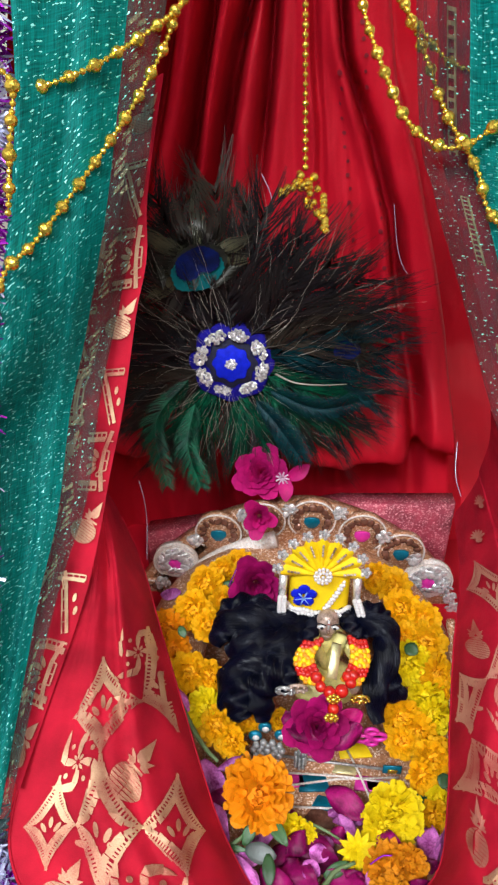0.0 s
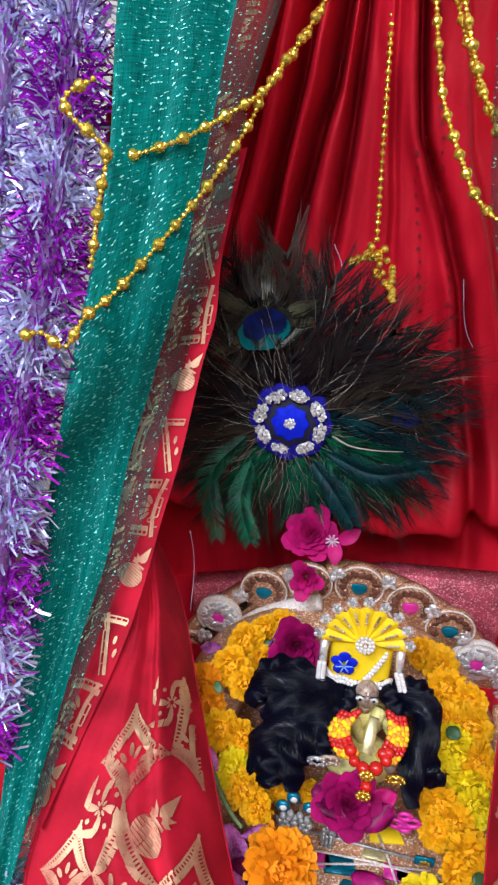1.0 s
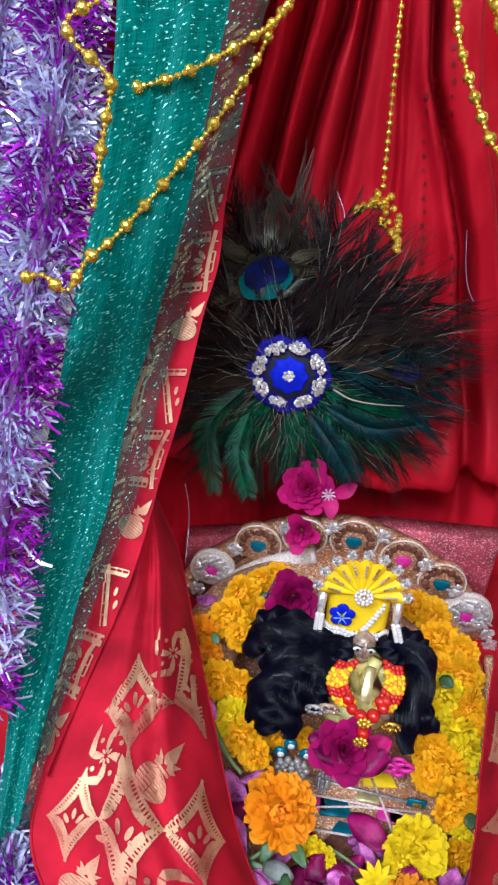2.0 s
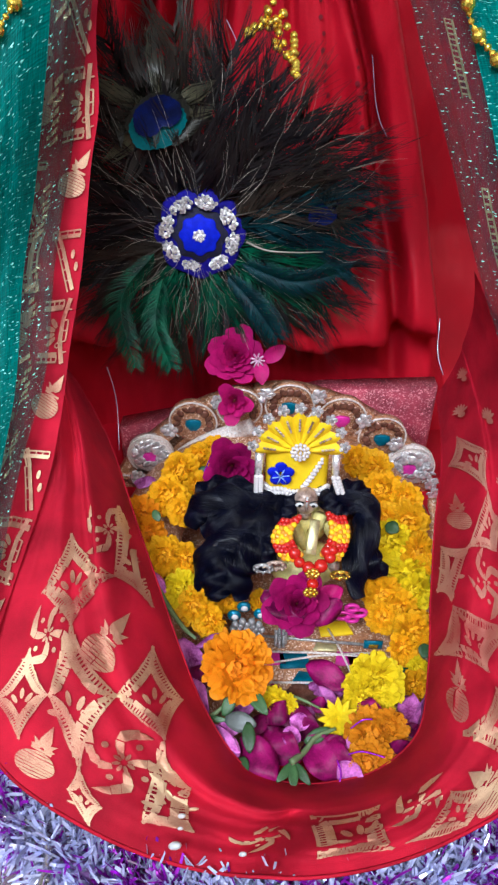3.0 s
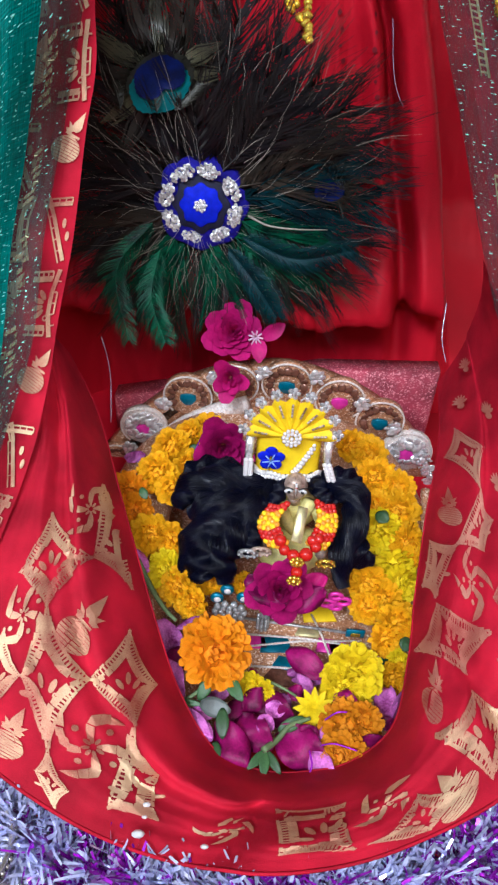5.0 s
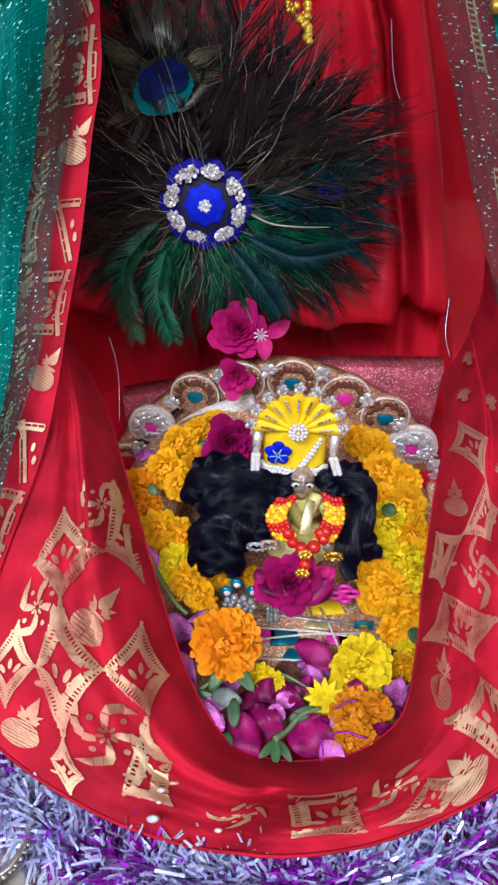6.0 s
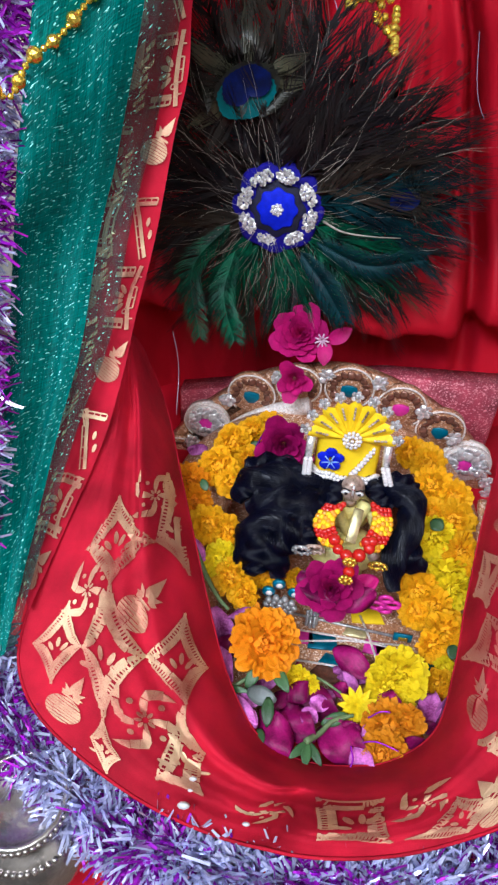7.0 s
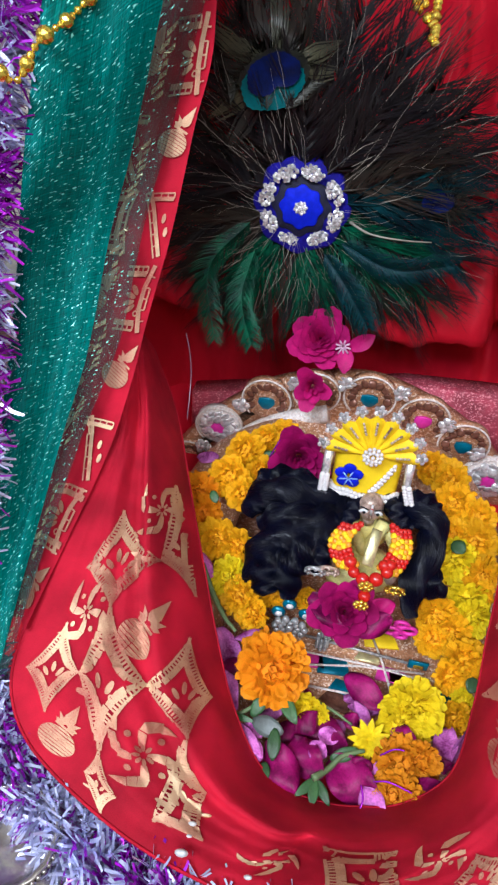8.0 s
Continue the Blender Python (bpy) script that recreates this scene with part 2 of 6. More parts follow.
def piece(name, me, m, parent, label=""):
    """One piece on shared mesh data, at the world pose m."""
    ob = new(name, me)
    ob.parent = parent
    ob.matrix_basis = (Matrix.Translation(parent.location).inverted() @ m) if not parent.parent else m
    if label:
        tagged(ob, label)
    return ob


def spline(points, n):
    """n + 1 points along a smooth curve through the given ones, evenly by parameter."""
    p = [Vector(q) for q in points]
    p = [p[0] * 2 - p[1], *p, p[-1] * 2 - p[-2]]
    k = len(p) - 3
    out = []
    for i in range(n + 1):
        s = min(i / n * k, k - 1e-6)
        j = int(s)
        t = s - j
        a, b, c, d = p[j:j + 4]
        out.append(0.5 * (2 * b + (c - a) * t + (2 * a - 5 * b + 4 * c - d) * t * t + (3 * b - a - 3 * c + d) * t ** 3))
    return out


def even(points, step):
    """Points at equal steps along the smooth curve through the given ones."""
    q = spline(points, 40 * len(points))
    out, left = [q[0]], step
    for a, b in zip(q, q[1:]):
        d = (b - a).length
        while d >= left:
            a = a + (b - a) * (left / d)
            d -= left
            out.append(a.copy())
            left = step
        left -= d
    return out


def frame_at(d):
    """Two directions square to d."""
    d = Vector(d).normalized()
    s = d.cross(Vector((0, 0, 1)) if abs(d.z) < 0.9 else Vector((1, 0, 0))).normalized()
    return s, d.cross(s).normalized()


def tube(soup, pts, radius, sides=8, slot=0, ends=True):
    """A round tube; radius is a number or a function of 0..1."""
    pts = [Vector(p) for p in pts]
    n = len(pts)
    vs, fs = [], []
    s = None
    for i, p in enumerate(pts):
        d = (pts[min(i + 1, n - 1)] - pts[max(i - 1, 0)]).normalized()
        s = frame_at(d)[0] if s is None else (s - d * s.dot(d)).normalized()
        u = d.cross(s)
        r = radius(i / (n - 1)) if callable(radius) else radius
        for k in range(sides):
            a = 2 * math.pi * k / sides
            vs.append(p + (s * math.cos(a) + u * math.sin(a)) * r)
    for i in range(n - 1):
        for k in range(sides):
            a, b = i * sides + k, i * sides + (k + 1) % sides
            fs.append((a, b, b + sides, a + sides))
    if ends:
        fs += [tuple(range(sides))[::-1], tuple(range((n - 1) * sides, n * sides))]
    soup.add(vs, fs, slot)


def ball(soup, c, r, seg=10, rings=6, slot=0, m=None):
    """A ball; r may be three radii; m turns it."""
    r = (r, r, r) if isinstance(r, (int, float)) else r
    vs = [Vector((0, 0, r[2]))]
    for i in range(1, rings):
        a = math.pi * i / rings
        for k in range(seg):
            b = 2 * math.pi * k / seg
            vs.append(Vector((r[0] * math.sin(a) * math.cos(b), r[1] * math.sin(a) * math.sin(b), r[2] * math.cos(a))))
    vs.append(Vector((0, 0, -r[2])))
    fs = [(0, 1 + k, 1 + (k + 1) % seg) for k in range(seg)]
    for i in range(rings - 2):
        for k in range(seg):
            a, b = 1 + i * seg + k, 1 + i * seg + (k + 1) % seg
            fs.append((a, a + seg, b + seg, b))
    e = len(vs) - 1
    fs += [(e, 1 + (rings - 2) * seg + (k + 1) % seg, 1 + (rings - 2) * seg + k) for k in range(seg)]
    c = Vector(c)
    soup.add([(m @ v if m else v) + c for v in vs], fs, slot)


def slab(soup, outline, normal, thick, slot=0, bevel=0.0):
    """A flat plate from an outline of points, thickened back against its normal, with a chamfered rim."""
    o = [Vector(p) for p in outline]
    nrm = Vector(normal).normalized()
    c = sum(o, Vector()) / len(o)
    n = len(o)
    rim = [p + nrm * -bevel for p in o]
    top = [c + (p - c) * (1 - bevel / max((p - c).length, 1e-6)) for p in o]
    back = [p - nrm * thick for p in o]
    vs = top + rim + back
    fs = [tuple(range(n)), tuple(range(3 * n - 1, 2 * n - 1, -1))]
    for i in range(n):
        j = (i + 1) % n
        fs += [(i, n + i, n + j, j), (n + i, 2 * n + i, 2 * n + j, n + j)]
    soup.add(vs, fs, slot)


def box(soup, lo, hi, slot=0, bevel=0.0):
    bm = bmesh.new()
    bmesh.ops.create_cube(bm, size=1)
    for v in bm.verts:
        v.co = Vector([lo[i] + (v.co[i] + 0.5) * (hi[i] - lo[i]) for i in range(3)])
    if bevel:
        bmesh.ops.bevel(bm, geom=bm.edges[:], offset=bevel, segments=2, affect="EDGES")
    bm.verts.index_update()
    soup.add([v.co.copy() for v in bm.verts], [[v.index for v in f.verts] for f in bm.faces], slot)
    bm.free()


def grid_mesh(name, fn, nu, nv, material, uv=None, thick=0.0):
    """A sheet from fn(u, v), u and v from 0 to 1, with its lengths as UV where asked; thick gives it a second side."""
    P = [[fn(i / nu, j / nv) for j in range(nv + 1)] for i in range(nu + 1)]
    w = nv + 1
    s = Soup()
    s.add([p for r in P for p in r], [(i * w + j, (i + 1) * w + j, (i + 1) * w + j + 1, i * w + j + 1) for i in range(nu) for j in range(nv)])
    me = s.mesh(name, material)
    if uv:
        lay = me.uv_layers.new(name="UVMap")
        co = [uv(i / nu, j / nv) for i in range(nu + 1) for j in range(nv + 1)]
        for lp in me.loops:
            lay.data[lp.index].uv = co[lp.vertex_index]
    return me


def leaf_blade(soup, base, tip, up, width, curl=0.15, slot=0, n=6, cup=0.25, wave=0.0, phase=0.0):
    """A petal or leaf from base to tip: pointed oval, cupped across and curled along."""
    base, tip, up = Vector(base), Vector(tip), Vector(up).normalized()
    d = tip - base
    L = d.length
    side = d.cross(up).normalized()
    up = side.cross(d).normalized()
    vs, fs = [], []
    for i in range(n + 1):
        t = i / n
        w = width * (math.sin(math.pi * min(1, t * 0.93 + 0.05)) ** 0.7) * 0.5
        c = base + d * t + up * (curl * L * math.sin(math.pi * t * 0.9))
        for k in (-1, -0.5, 0, 0.5, 1):
            vs.append(c + side * (w * k) + up * (cup * w * k * k + wave * width * math.sin(t * 7 + k * 2.1 + phase) * (0.3 + abs(k))))
    for i in range(n):
        for k in range(4):
            a = i * 5 + k
            fs.append((a, a + 1, a + 6, a + 5))
    soup.add(vs, fs, slot)


def V(x, y, z):
    return Vector((x, y, z))


def normal_of(fn, u, v, e=0.004):
    n = (fn(u + e, v) - fn(u - e, v)).cross(fn(u, v + e) - fn(u, v - e))
    n = n.normalized() if n.length else V(0, -1, 0)
    return n if n.dot(V(0.05, -0.7, 0.7)) > 0 else -n


# ---- the room round the shrine ----
s = Soup()
box(s, (-1.1, -1.6, -0.85), (1.1, 0.85, -0.80))
tagged(new("floor", s.mesh("floor", TILE)), "grey stone floor of the room", "floor", kind="structure")
s = Soup()
box(s, (-1.2, -1.7, 1.70), (1.2, 0.95, 1.78))
tagged(new("ceiling", s.mesh("ceiling", PLASTER)), "painted plaster ceiling", "ceiling", kind="structure")
for name, lo, hi in (("wall_north", (-1.1, 0.75, -0.8), (1.1, 0.85, 1.7)), ("wall_south", (-1.1, -1.7, -0.8), (1.1, -1.6, 1.7)),
                     ("wall_east", (1.1, -1.7, -0.8), (1.2, 0.85, 1.7)), ("wall_west", (-1.2, -1.7, -0.8), (-1.1, 0.85, 1.7))):
    s = Soup()
    box(s, lo, hi)
    tagged(new(name, s.mesh(name, PLASTER)), "plain cream painted wall", "wall", kind="structure")
lamp = thing("tube_lamp", "white tube lamp on the ceiling", "lamp", at=(-0.52, -0.98, 1.68))
s = Soup()
tube(s, [(-1.04, -0.98, 1.66), (0.0, -0.98, 1.66)], 0.014, 12)
part("tube", s, TUBE, lamp)
s = Soup()
box(s, (-1.07, -1.01, 1.675), (0.03, -0.95, 1.70))
part("batten", s, PLASTER, lamp)

table = thing("shrine_table", "dark wooden table that carries the shrine", "table", at=(0, 0.35, -0.8))
s = Soup()
box(s, (-0.55, -0.02, -0.035), (0.55, 0.72, 0.0), bevel=0.004)
part("tabletop", s, WOOD, table)
for x in (-0.5, 0.5):
    for y in (0.03, 0.67):
        s = Soup()
        box(s, (x - 0.025, y - 0.025, -0.8), (x + 0.025, y + 0.025, -0.035), bevel=0.003)
        part("leg", s, WOOD, table)

# ---- red back cloth, gathered at the top ----


# deep folds of the curtain: heights, places across at those heights, width, depth
FOLDS = (((0.30, 0.45, 0.52, 0.575, 1.0), (-0.50, -0.44, -0.40, -0.35, -0.10), 0.040, 0.058), ((0.35, 0.485, 0.54, 0.575, 1.0), (-0.36, -0.29, -0.25, -0.21, -0.02), 0.036, 0.060),
         ((0.38, 0.505, 0.57, 1.0), (-0.17, -0.13, -0.11, 0.0), 0.028, 0.042), ((0.10, 0.225, 0.305, 0.40, 0.475, 0.54, 1.0), (0.58, 0.56, 0.52, 0.47, 0.37, 0.24, 0.04), 0.028, 0.046),
         ((0.40, 0.48, 0.56, 1.0), (0.12, 0.10, 0.07, 0.02), 0.022, 0.010), ((0.2, 0.4, 0.575, 1.0), (-0.70, -0.62, -0.54, -0.2), 0.030, 0.030))


def back_cloth(u, v):
    z = v * 0.86
    a = (u - 0.5) * 2
    w = 0.25 * (1 - 0.72 * max(0, z - 0.05) / 0.9)
    west = max(0.0, -a - 0.62) / 0.38
    wob = 0.03 * noise.noise(V(a * 2.2, v * 5, 7))
    y = 0.580 - 0.05 * v * v - 0.12 * west ** 1.6 + (0.3 + v) * (0.006 * math.sin(a * 13 + 2 + v) + 0.0022 * math.sin(a * 37 + v * 4 + 6 * wob))
    for hs, places, wide, depth in FOLDS:
        c = float(np.interp(v, hs, places)) + wob * 0.4
        fade = min(1.0, max(0.0, (v - hs[0] + 0.06) / 0.16))
        y += depth * fade * math.exp(-abs((a - c) / wide) ** 2.6)
        y -= 0.22 * depth * fade * math.exp(-((a - c + 2.3 * wide) / (1.5 * wide)) ** 2)
    # the side turns back sharply behind the dark drape
    edge = float(np.interp(v, (0.0, 0.16, 0.28, 0.365, 0.45, 0.52, 1.0), (0.70, 0.69, 0.66, 0.60, 0.53, 0.44, 0.20))) + wob * 0.3
    back = min(1.0, max(0.0, (a - edge) / 0.07)) * min(1.0, v / 0.20)
    y += 0.165 * back * back * (3 - 2 * back)
    x = -0.045 + a * w + 0.012 * noise.noise(V(a * 3, v * 3, 0.3)) + 0.13 * max(0.0, a - edge)
    zc = 0.142 + 0.022 * noise.noise(V(a * 3.1, 0.0, 5.5)) + 0.010 * noise.noise(V(a * 9, 0.0, 1.5))
    y -= 0.050 * math.exp(-((z - zc) / (0.06 if z > zc else 0.018)) ** 2) * (1 - west) * (1 - back) * (1 + 0.25 * math.sin(a * 7))
    y += 0.010 * noise.noise(V(a * 4, v * 5, 1.7)) + 0.004 * noise.noise(V(a * 9 + v * 4, v * 16, 2.7)) + 0.0018 * noise.noise(V(a * 26, v * 30, 6.1))
    return V(x, min(y, 0.74), z)


hang = thing("back_curtain", "plain red satin curtain gathered in pleats behind the shrine", "curtain", at=(-0.045, 0.58, 0))
part("cloth", grid_mesh("cloth", lambda u, v: back_cloth(u, v) - V(-0.045, 0.58, 0), 400, 120, RED), RED, hang)

stitch = Soup()
rnd = random.Random(14)
for top, foot in ((0.30, 0.46), (0.17, 0.30), (-0.20, -0.34)):
    for i in range(26):
        v = 0.30 + 0.30 * i / 25
        a = foot + (top - foot) * i / 25 + rnd.uniform(-0.006, 0.006)
        p = back_cloth((a + 1) / 2, v)
        nrm = normal_of(back_cloth, (a + 1) / 2, v)
        e0, e1 = frame_at(nrm)
        r = rnd.uniform(0.0012, 0.0022)
        stitch.add([p + nrm * 0.0012 + (e0 * math.cos(q) + e1 * math.sin(q)) * r for q in (k * math.pi / 4 for k in range(8))], [tuple(range(8))])
part("stitched_dots", stitch, MAROON, hang, "rows of dark red stitched dots", kind="stuff")

# ---- red brocade cloth: a collar round the throne's front and a hanging fold ----
INNER = [(-0.1742, 0.4152, 0.1726), (-0.1475, 0.3773, 0.1478), (-0.1228, 0.3231, 0.1269), (-0.1003, 0.2730, 0.1111), (-0.0826, 0.2360, 0.0927), (-0.0650, 0.2065, 0.0741), (-0.0417, 0.1819, 0.0582), (-0.0140, 0.1735, 0.0543),
         (0.0149, 0.1751, 0.0549), (0.0408, 0.1819, 0.0590), (0.0659, 0.2023, 0.0673), (0.0783, 0.2437, 0.0737), (0.0867, 0.2922, 0.0860), (0.0992, 0.3545, 0.0994), (0.1138, 0.4188, 0.1231), (0.1127, 0.4718, 0.1576), (0.1055, 0.5051, 0.2158), (0.0805, 0.5293, 0.2954), (0.0600, 0.5537, 0.3592)]
OUTER = [(-0.1687, 0.3650, 0.2025), (-0.1678, 0.3038, 0.1591), (-0.1783, 0.2462, 0.1346), (-0.1820, 0.2053, 0.1180), (-0.1786, 0.1787, 0.1038), (-0.1570, 0.1557, 0.0947), (-0.1103, 0.1337, 0.0881), (-0.0673, 0.1214, 0.0867),
         (-0.0211, 0.1143, 0.0960), (0.0208, 0.1200, 0.0946), (0.0602, 0.1339, 0.0926), (0.1070, 0.1581, 0.0934), (0.1390, 0.1851, 0.1016), (0.1555, 0.2406, 0.1303), (0.1528, 0.3106, 0.1620), (0.1301, 0.3752, 0.2120), (0.1036, 0.3969, 0.2647), (0.0867, 0.4354, 0.3219), (0.0737, 0.4630, 0.3731)]
NS = 240
IN_C, OUT_C = spline(INNER, NS), spline(OUTER, NS)


def pick(c, u):
    s = min(max(u, 0), 1) * NS
    j = min(int(s), NS - 1)
    return c[j].lerp(c[j + 1], s - j)


def collar(u, v):
    a, b = pick(IN_C, u), pick(OUT_C, u)
    p = a.lerp(b, v)
    bulge = 0.016 * math.sin(math.pi * v ** 0.8)
    front = math.exp(-((u - 0.52) / 0.14) ** 2)
    out = V(0, -0.55, 0.83)
    p = p + out * bulge
    wr = 0.0075 * noise.noise(V(u * 7, v * 4.5, 0)) + 0.0035 * noise.noise(V(u * 16 + v * 5, v * 3, 6)) + 0.0022 * noise.noise(V(u * 30, v * 4, 3)) + 0.0030 * noise.noise(V(u * 3, v * 11, 9)) + 0.0008 * noise.noise(V(u * 90, v * 25, 4))
    fold = 0.006 * math.exp(-((v - 0.22 - 0.05 * math.sin(u * 9)) / 0.06) ** 2) * (1 - front)
    crease = -0.010 * math.exp(-((u - 0.405 - 0.03 * v) / 0.012) ** 2) - 0.009 * math.exp(-((u - 0.655 + 0.02 * v) / 0.012) ** 2)
    p = p + out * (wr * math.sin(math.pi * min(1, v * 1.0 + 0.08)) + fold + crease * math.sin(math.pi * (v * 0.9 + 0.05)))
    p = p - out * 0.022 * max(0.0, 1 - v / 0.20) ** 2
    return p


STRIP_R = [(-0.1307, 0.5108, 0.4545), (-0.1361, 0.4584, 0.3897), (-0.1369, 0.4431, 0.3498), (-0.1436, 0.4305, 0.3169), (-0.1488, 0.3918, 0.2646), (-0.1555, 0.3601, 0.2245), (-0.1597, 0.3367, 0.1943), (-0.1654, 0.3057, 0.1650), (-0.1747, 0.2468, 0.1375), (-0.1790, 0.2026, 0.1235)]
STRIP_L = [(-0.1602, 0.4976, 0.4549), (-0.1876, 0.4330, 0.3890), (-0.1893, 0.4186, 0.3503), (-0.1980, 0.4065, 0.3182), (-0.2039, 0.3709, 0.2665), (-0.2074, 0.3407, 0.2274), (-0.2077, 0.3155, 0.2005), (-0.2052, 0.2849, 0.1748), (-0.2075, 0.2343, 0.1431), (-0.1985, 0.1963, 0.1261)]
SR_C, SL_C = spline(STRIP_R, NS), spline(STRIP_L, NS)


def strip(u, v):
    p = pick(SR_C, u).lerp(pick(SL_C, u), v)
    p = p + V(0, 0.016, -0.008) * min(1, v * 2.2)
    return p + V(0.2, -0.6, 0.6) * (0.003 * math.sin(math.pi * v) + 0.003 * noise.noise(V(u * 9, v * 3, 5)))


def lengths(fn, v, n=200):
    """Arc length along u at v."""
    out, last = [0.0], fn(0, v)
    for i in range(1, n + 1):
        p = fn(i / n, v)
        out.append(out[-1] + (p - last).length)
        last = p
    return out


class Weave:
    """Lays flat motifs, drawn in metres along (s) and across (t) a cloth, onto that cloth."""

    def __init__(self, fn, mid=0.5, lift=0.0016, low=lambda u: 0.02):
        self.low = low
        self.fn, self.lift, self.arc = fn, lift, lengths(fn, mid)
        self.soup = Soup()
        self.o, self.r = (0.0, 0.0), 0.0

    def uv(self, s, t):
        n = len(self.arc) - 1
        j = int(np.searchsorted(self.arc, s)) if s < self.arc[-1] else n
        j = min(max(j, 1), n)
        a, b = self.arc[j - 1], self.arc[j]
        u = (j - 1 + (s - a) / max(b - a, 1e-9)) / n
        w = (self.fn(u, 1) - self.fn(u, 0)).length
        return u, t / max(w, 1e-4)

    def poly(self, pts):
        c, d = math.cos(self.r), math.sin(self.r)
        pts = [(self.o[0] + x * c - y * d, self.o[1] + x * d + y * c) for x, y in pts]
        uv = [self.uv(*p) for p in pts]
        if any(not (0.005 < u < 0.995 and self.low(u) < v < 0.985) for u, v in uv):
            return
        c = self.uv(sum(p[0] for p in pts) / len(pts), sum(p[1] for p in pts) / len(pts))
        nrm = normal_of(self.fn, *c)
        self.soup.add([self.fn(u, v) + nrm * self.lift for u, v in uv], [tuple(range(len(pts)))])

    def band(self, a, b, wa, wb=None, n=6):
        """A straight or bent line with width: a list of points."""
        pts = a
        for p, q in zip(pts, pts[1:]):
            d = Vector((q[0] - p[0], q[1] - p[1]))
            if d.length < 1e-7:
                continue
            o = Vector((-d.y, d.x)).normalized() * wa * 0.5
            self.poly([(p[0] + o.x, p[1] + o.y), (p[0] - o.x, p[1] - o.y), (q[0] - o.x, q[1] - o.y), (q[0] + o.x, q[1] + o.y)])

    def dot(self, s, t, r, r2=None, turn=0.0, n=10):
        r2 = r2 or r
        self.poly([(s + r * math.cos(a) * math.cos(turn) - r2 * math.sin(a) * math.sin(turn), t + r * math.cos(a) * math.sin(turn) + r2 * math.sin(a) * math.cos(turn))
                   for a in (2 * math.pi * k / n for k in range(n))])

    def ring(self, s, t, r, w, n=10):
        for k in range(n):
            a, b = 2 * math.pi * k / n, 2 * math.pi * (k + 1) / n
            self.poly([(s + (r + w) * math.cos(a), t + (r + w) * math.sin(a)), (s + (r + w) * math.cos(b), t + (r + w) * math.sin(b)),
                       (s + r * math.cos(b), t + r * math.sin(b)), (s + r * math.cos(a), t + r * math.sin(a))])

    def ladder(self, pts, side, w, pointed=False):
        """A border of a thin line, rungs and a broad line, on the side of the given point; pointed: it tapers to both ends."""
        P = [Vector(p) for p in pts]
        c = Vector(side)
        n = len(P) - 1
        wide = [w * (min(1.0, 0.10 + 3.6 * min(i, n - i) / n) if pointed else 1.0) for i in range(n + 1)]
        inner = []
        for i, p in enumerate(P):
            d = P[min(i + 1, n)] - P[max(i - 1, 0)]
            nrm = Vector((-d.y, d.x)).normalized()
            inner.append(p + nrm * (wide[i] * 0.72 if nrm.dot(c - p) > 0 else -wide[i] * 0.72))
        for i in range(n):
            m = (wide[i] + wide[i + 1]) / 2
            self.band([tuple(P[i]), tuple(P[i + 1])], None, m * 0.22)
            self.band([tuple(inner[i]), tuple(inner[i + 1])], None, m * 0.56)
            for k in (0.0, 0.5):
                a, b = P[i].lerp(P[i + 1], k), inner[i].lerp(inner[i + 1], k)
                self.band([tuple(a), tuple(b)], None, w * 0.17)

    def star(self, tips, petals=True):
        """A four-pointed woven star between four tips: bent sides, a broad ladder border, a fan of petals inside."""
        tips = [Vector(p) for p in tips]
        mid = sum(tips, Vector((0, 0))) / 4
        size = sum((p - mid).length for p in tips) / 4
        w = size * 0.27
        for i in range(4):
            a, b = tips[i], tips[(i + 1) % 4]
            m = ((a + b) / 2).lerp(mid, 0.30)
            self.ladder([tuple(a * (1 - x) ** 2 + m * 2 * x * (1 - x) + b * x * x) for x in (k / 10 for k in range(11))], tuple(mid), w, True)
        if not petals:
            return
        root = mid.lerp(tips[2], 0.30)
        for k in range(-2, 3):
            d = (tips[0] - root).normalized()
            a = math.atan2(d.y, d.x) + k * 0.62
            r = size * (0.40 if k % 2 == 0 else 0.33)
            self.dot(root.x + r * math.cos(a), root.y + r * math.sin(a), size * 0.15, size * 0.062, a)
        d = (tips[1] - root).normalized() * size * 0.25
        self.ring(root.x + d.x, root.y + d.y, size * 0.03, size * 0.035)

    def pinwheel(self, s, t, r, flip=1):
        """Four bent pointed arms round a small eight-petalled flower, with dots between."""
        for k in range(4):
            a = math.pi / 2 * k + 0.15
            c, d = math.cos(a), math.sin(a)
            for pts in ([(0.22, -0.12), (0.42, -0.17), (0.62, -0.16), (0.58, 0.08), (0.40, 0.06), (0.24, 0.03)], [(0.62, -0.16), (0.84, -0.04), (0.90, 0.20), (0.62, 0.16), (0.58, 0.08)], [(0.62, 0.16), (0.90, 0.20), (0.93, 0.44), (0.70, 0.44)], [(0.70, 0.44), (0.93, 0.44), (0.90, 0.68), (0.80, 0.92), (0.74, 0.68)]):
                self.poly([(s + r * (x * c - y * flip * d), t + 0.9 * r * (x * d + y * flip * c)) for x, y in pts])
            self.dot(s + 0.62 * r * math.cos(a + 0.75 * flip), t + 0.56 * r * math.sin(a + 0.75 * flip), r * 0.085)
        for k in range(8):
            a = math.pi / 4 * k
            self.dot(s + 0.18 * r * math.cos(a), t + 0.18 * r * math.sin(a), 0.105 * r, 0.05 * r, a)

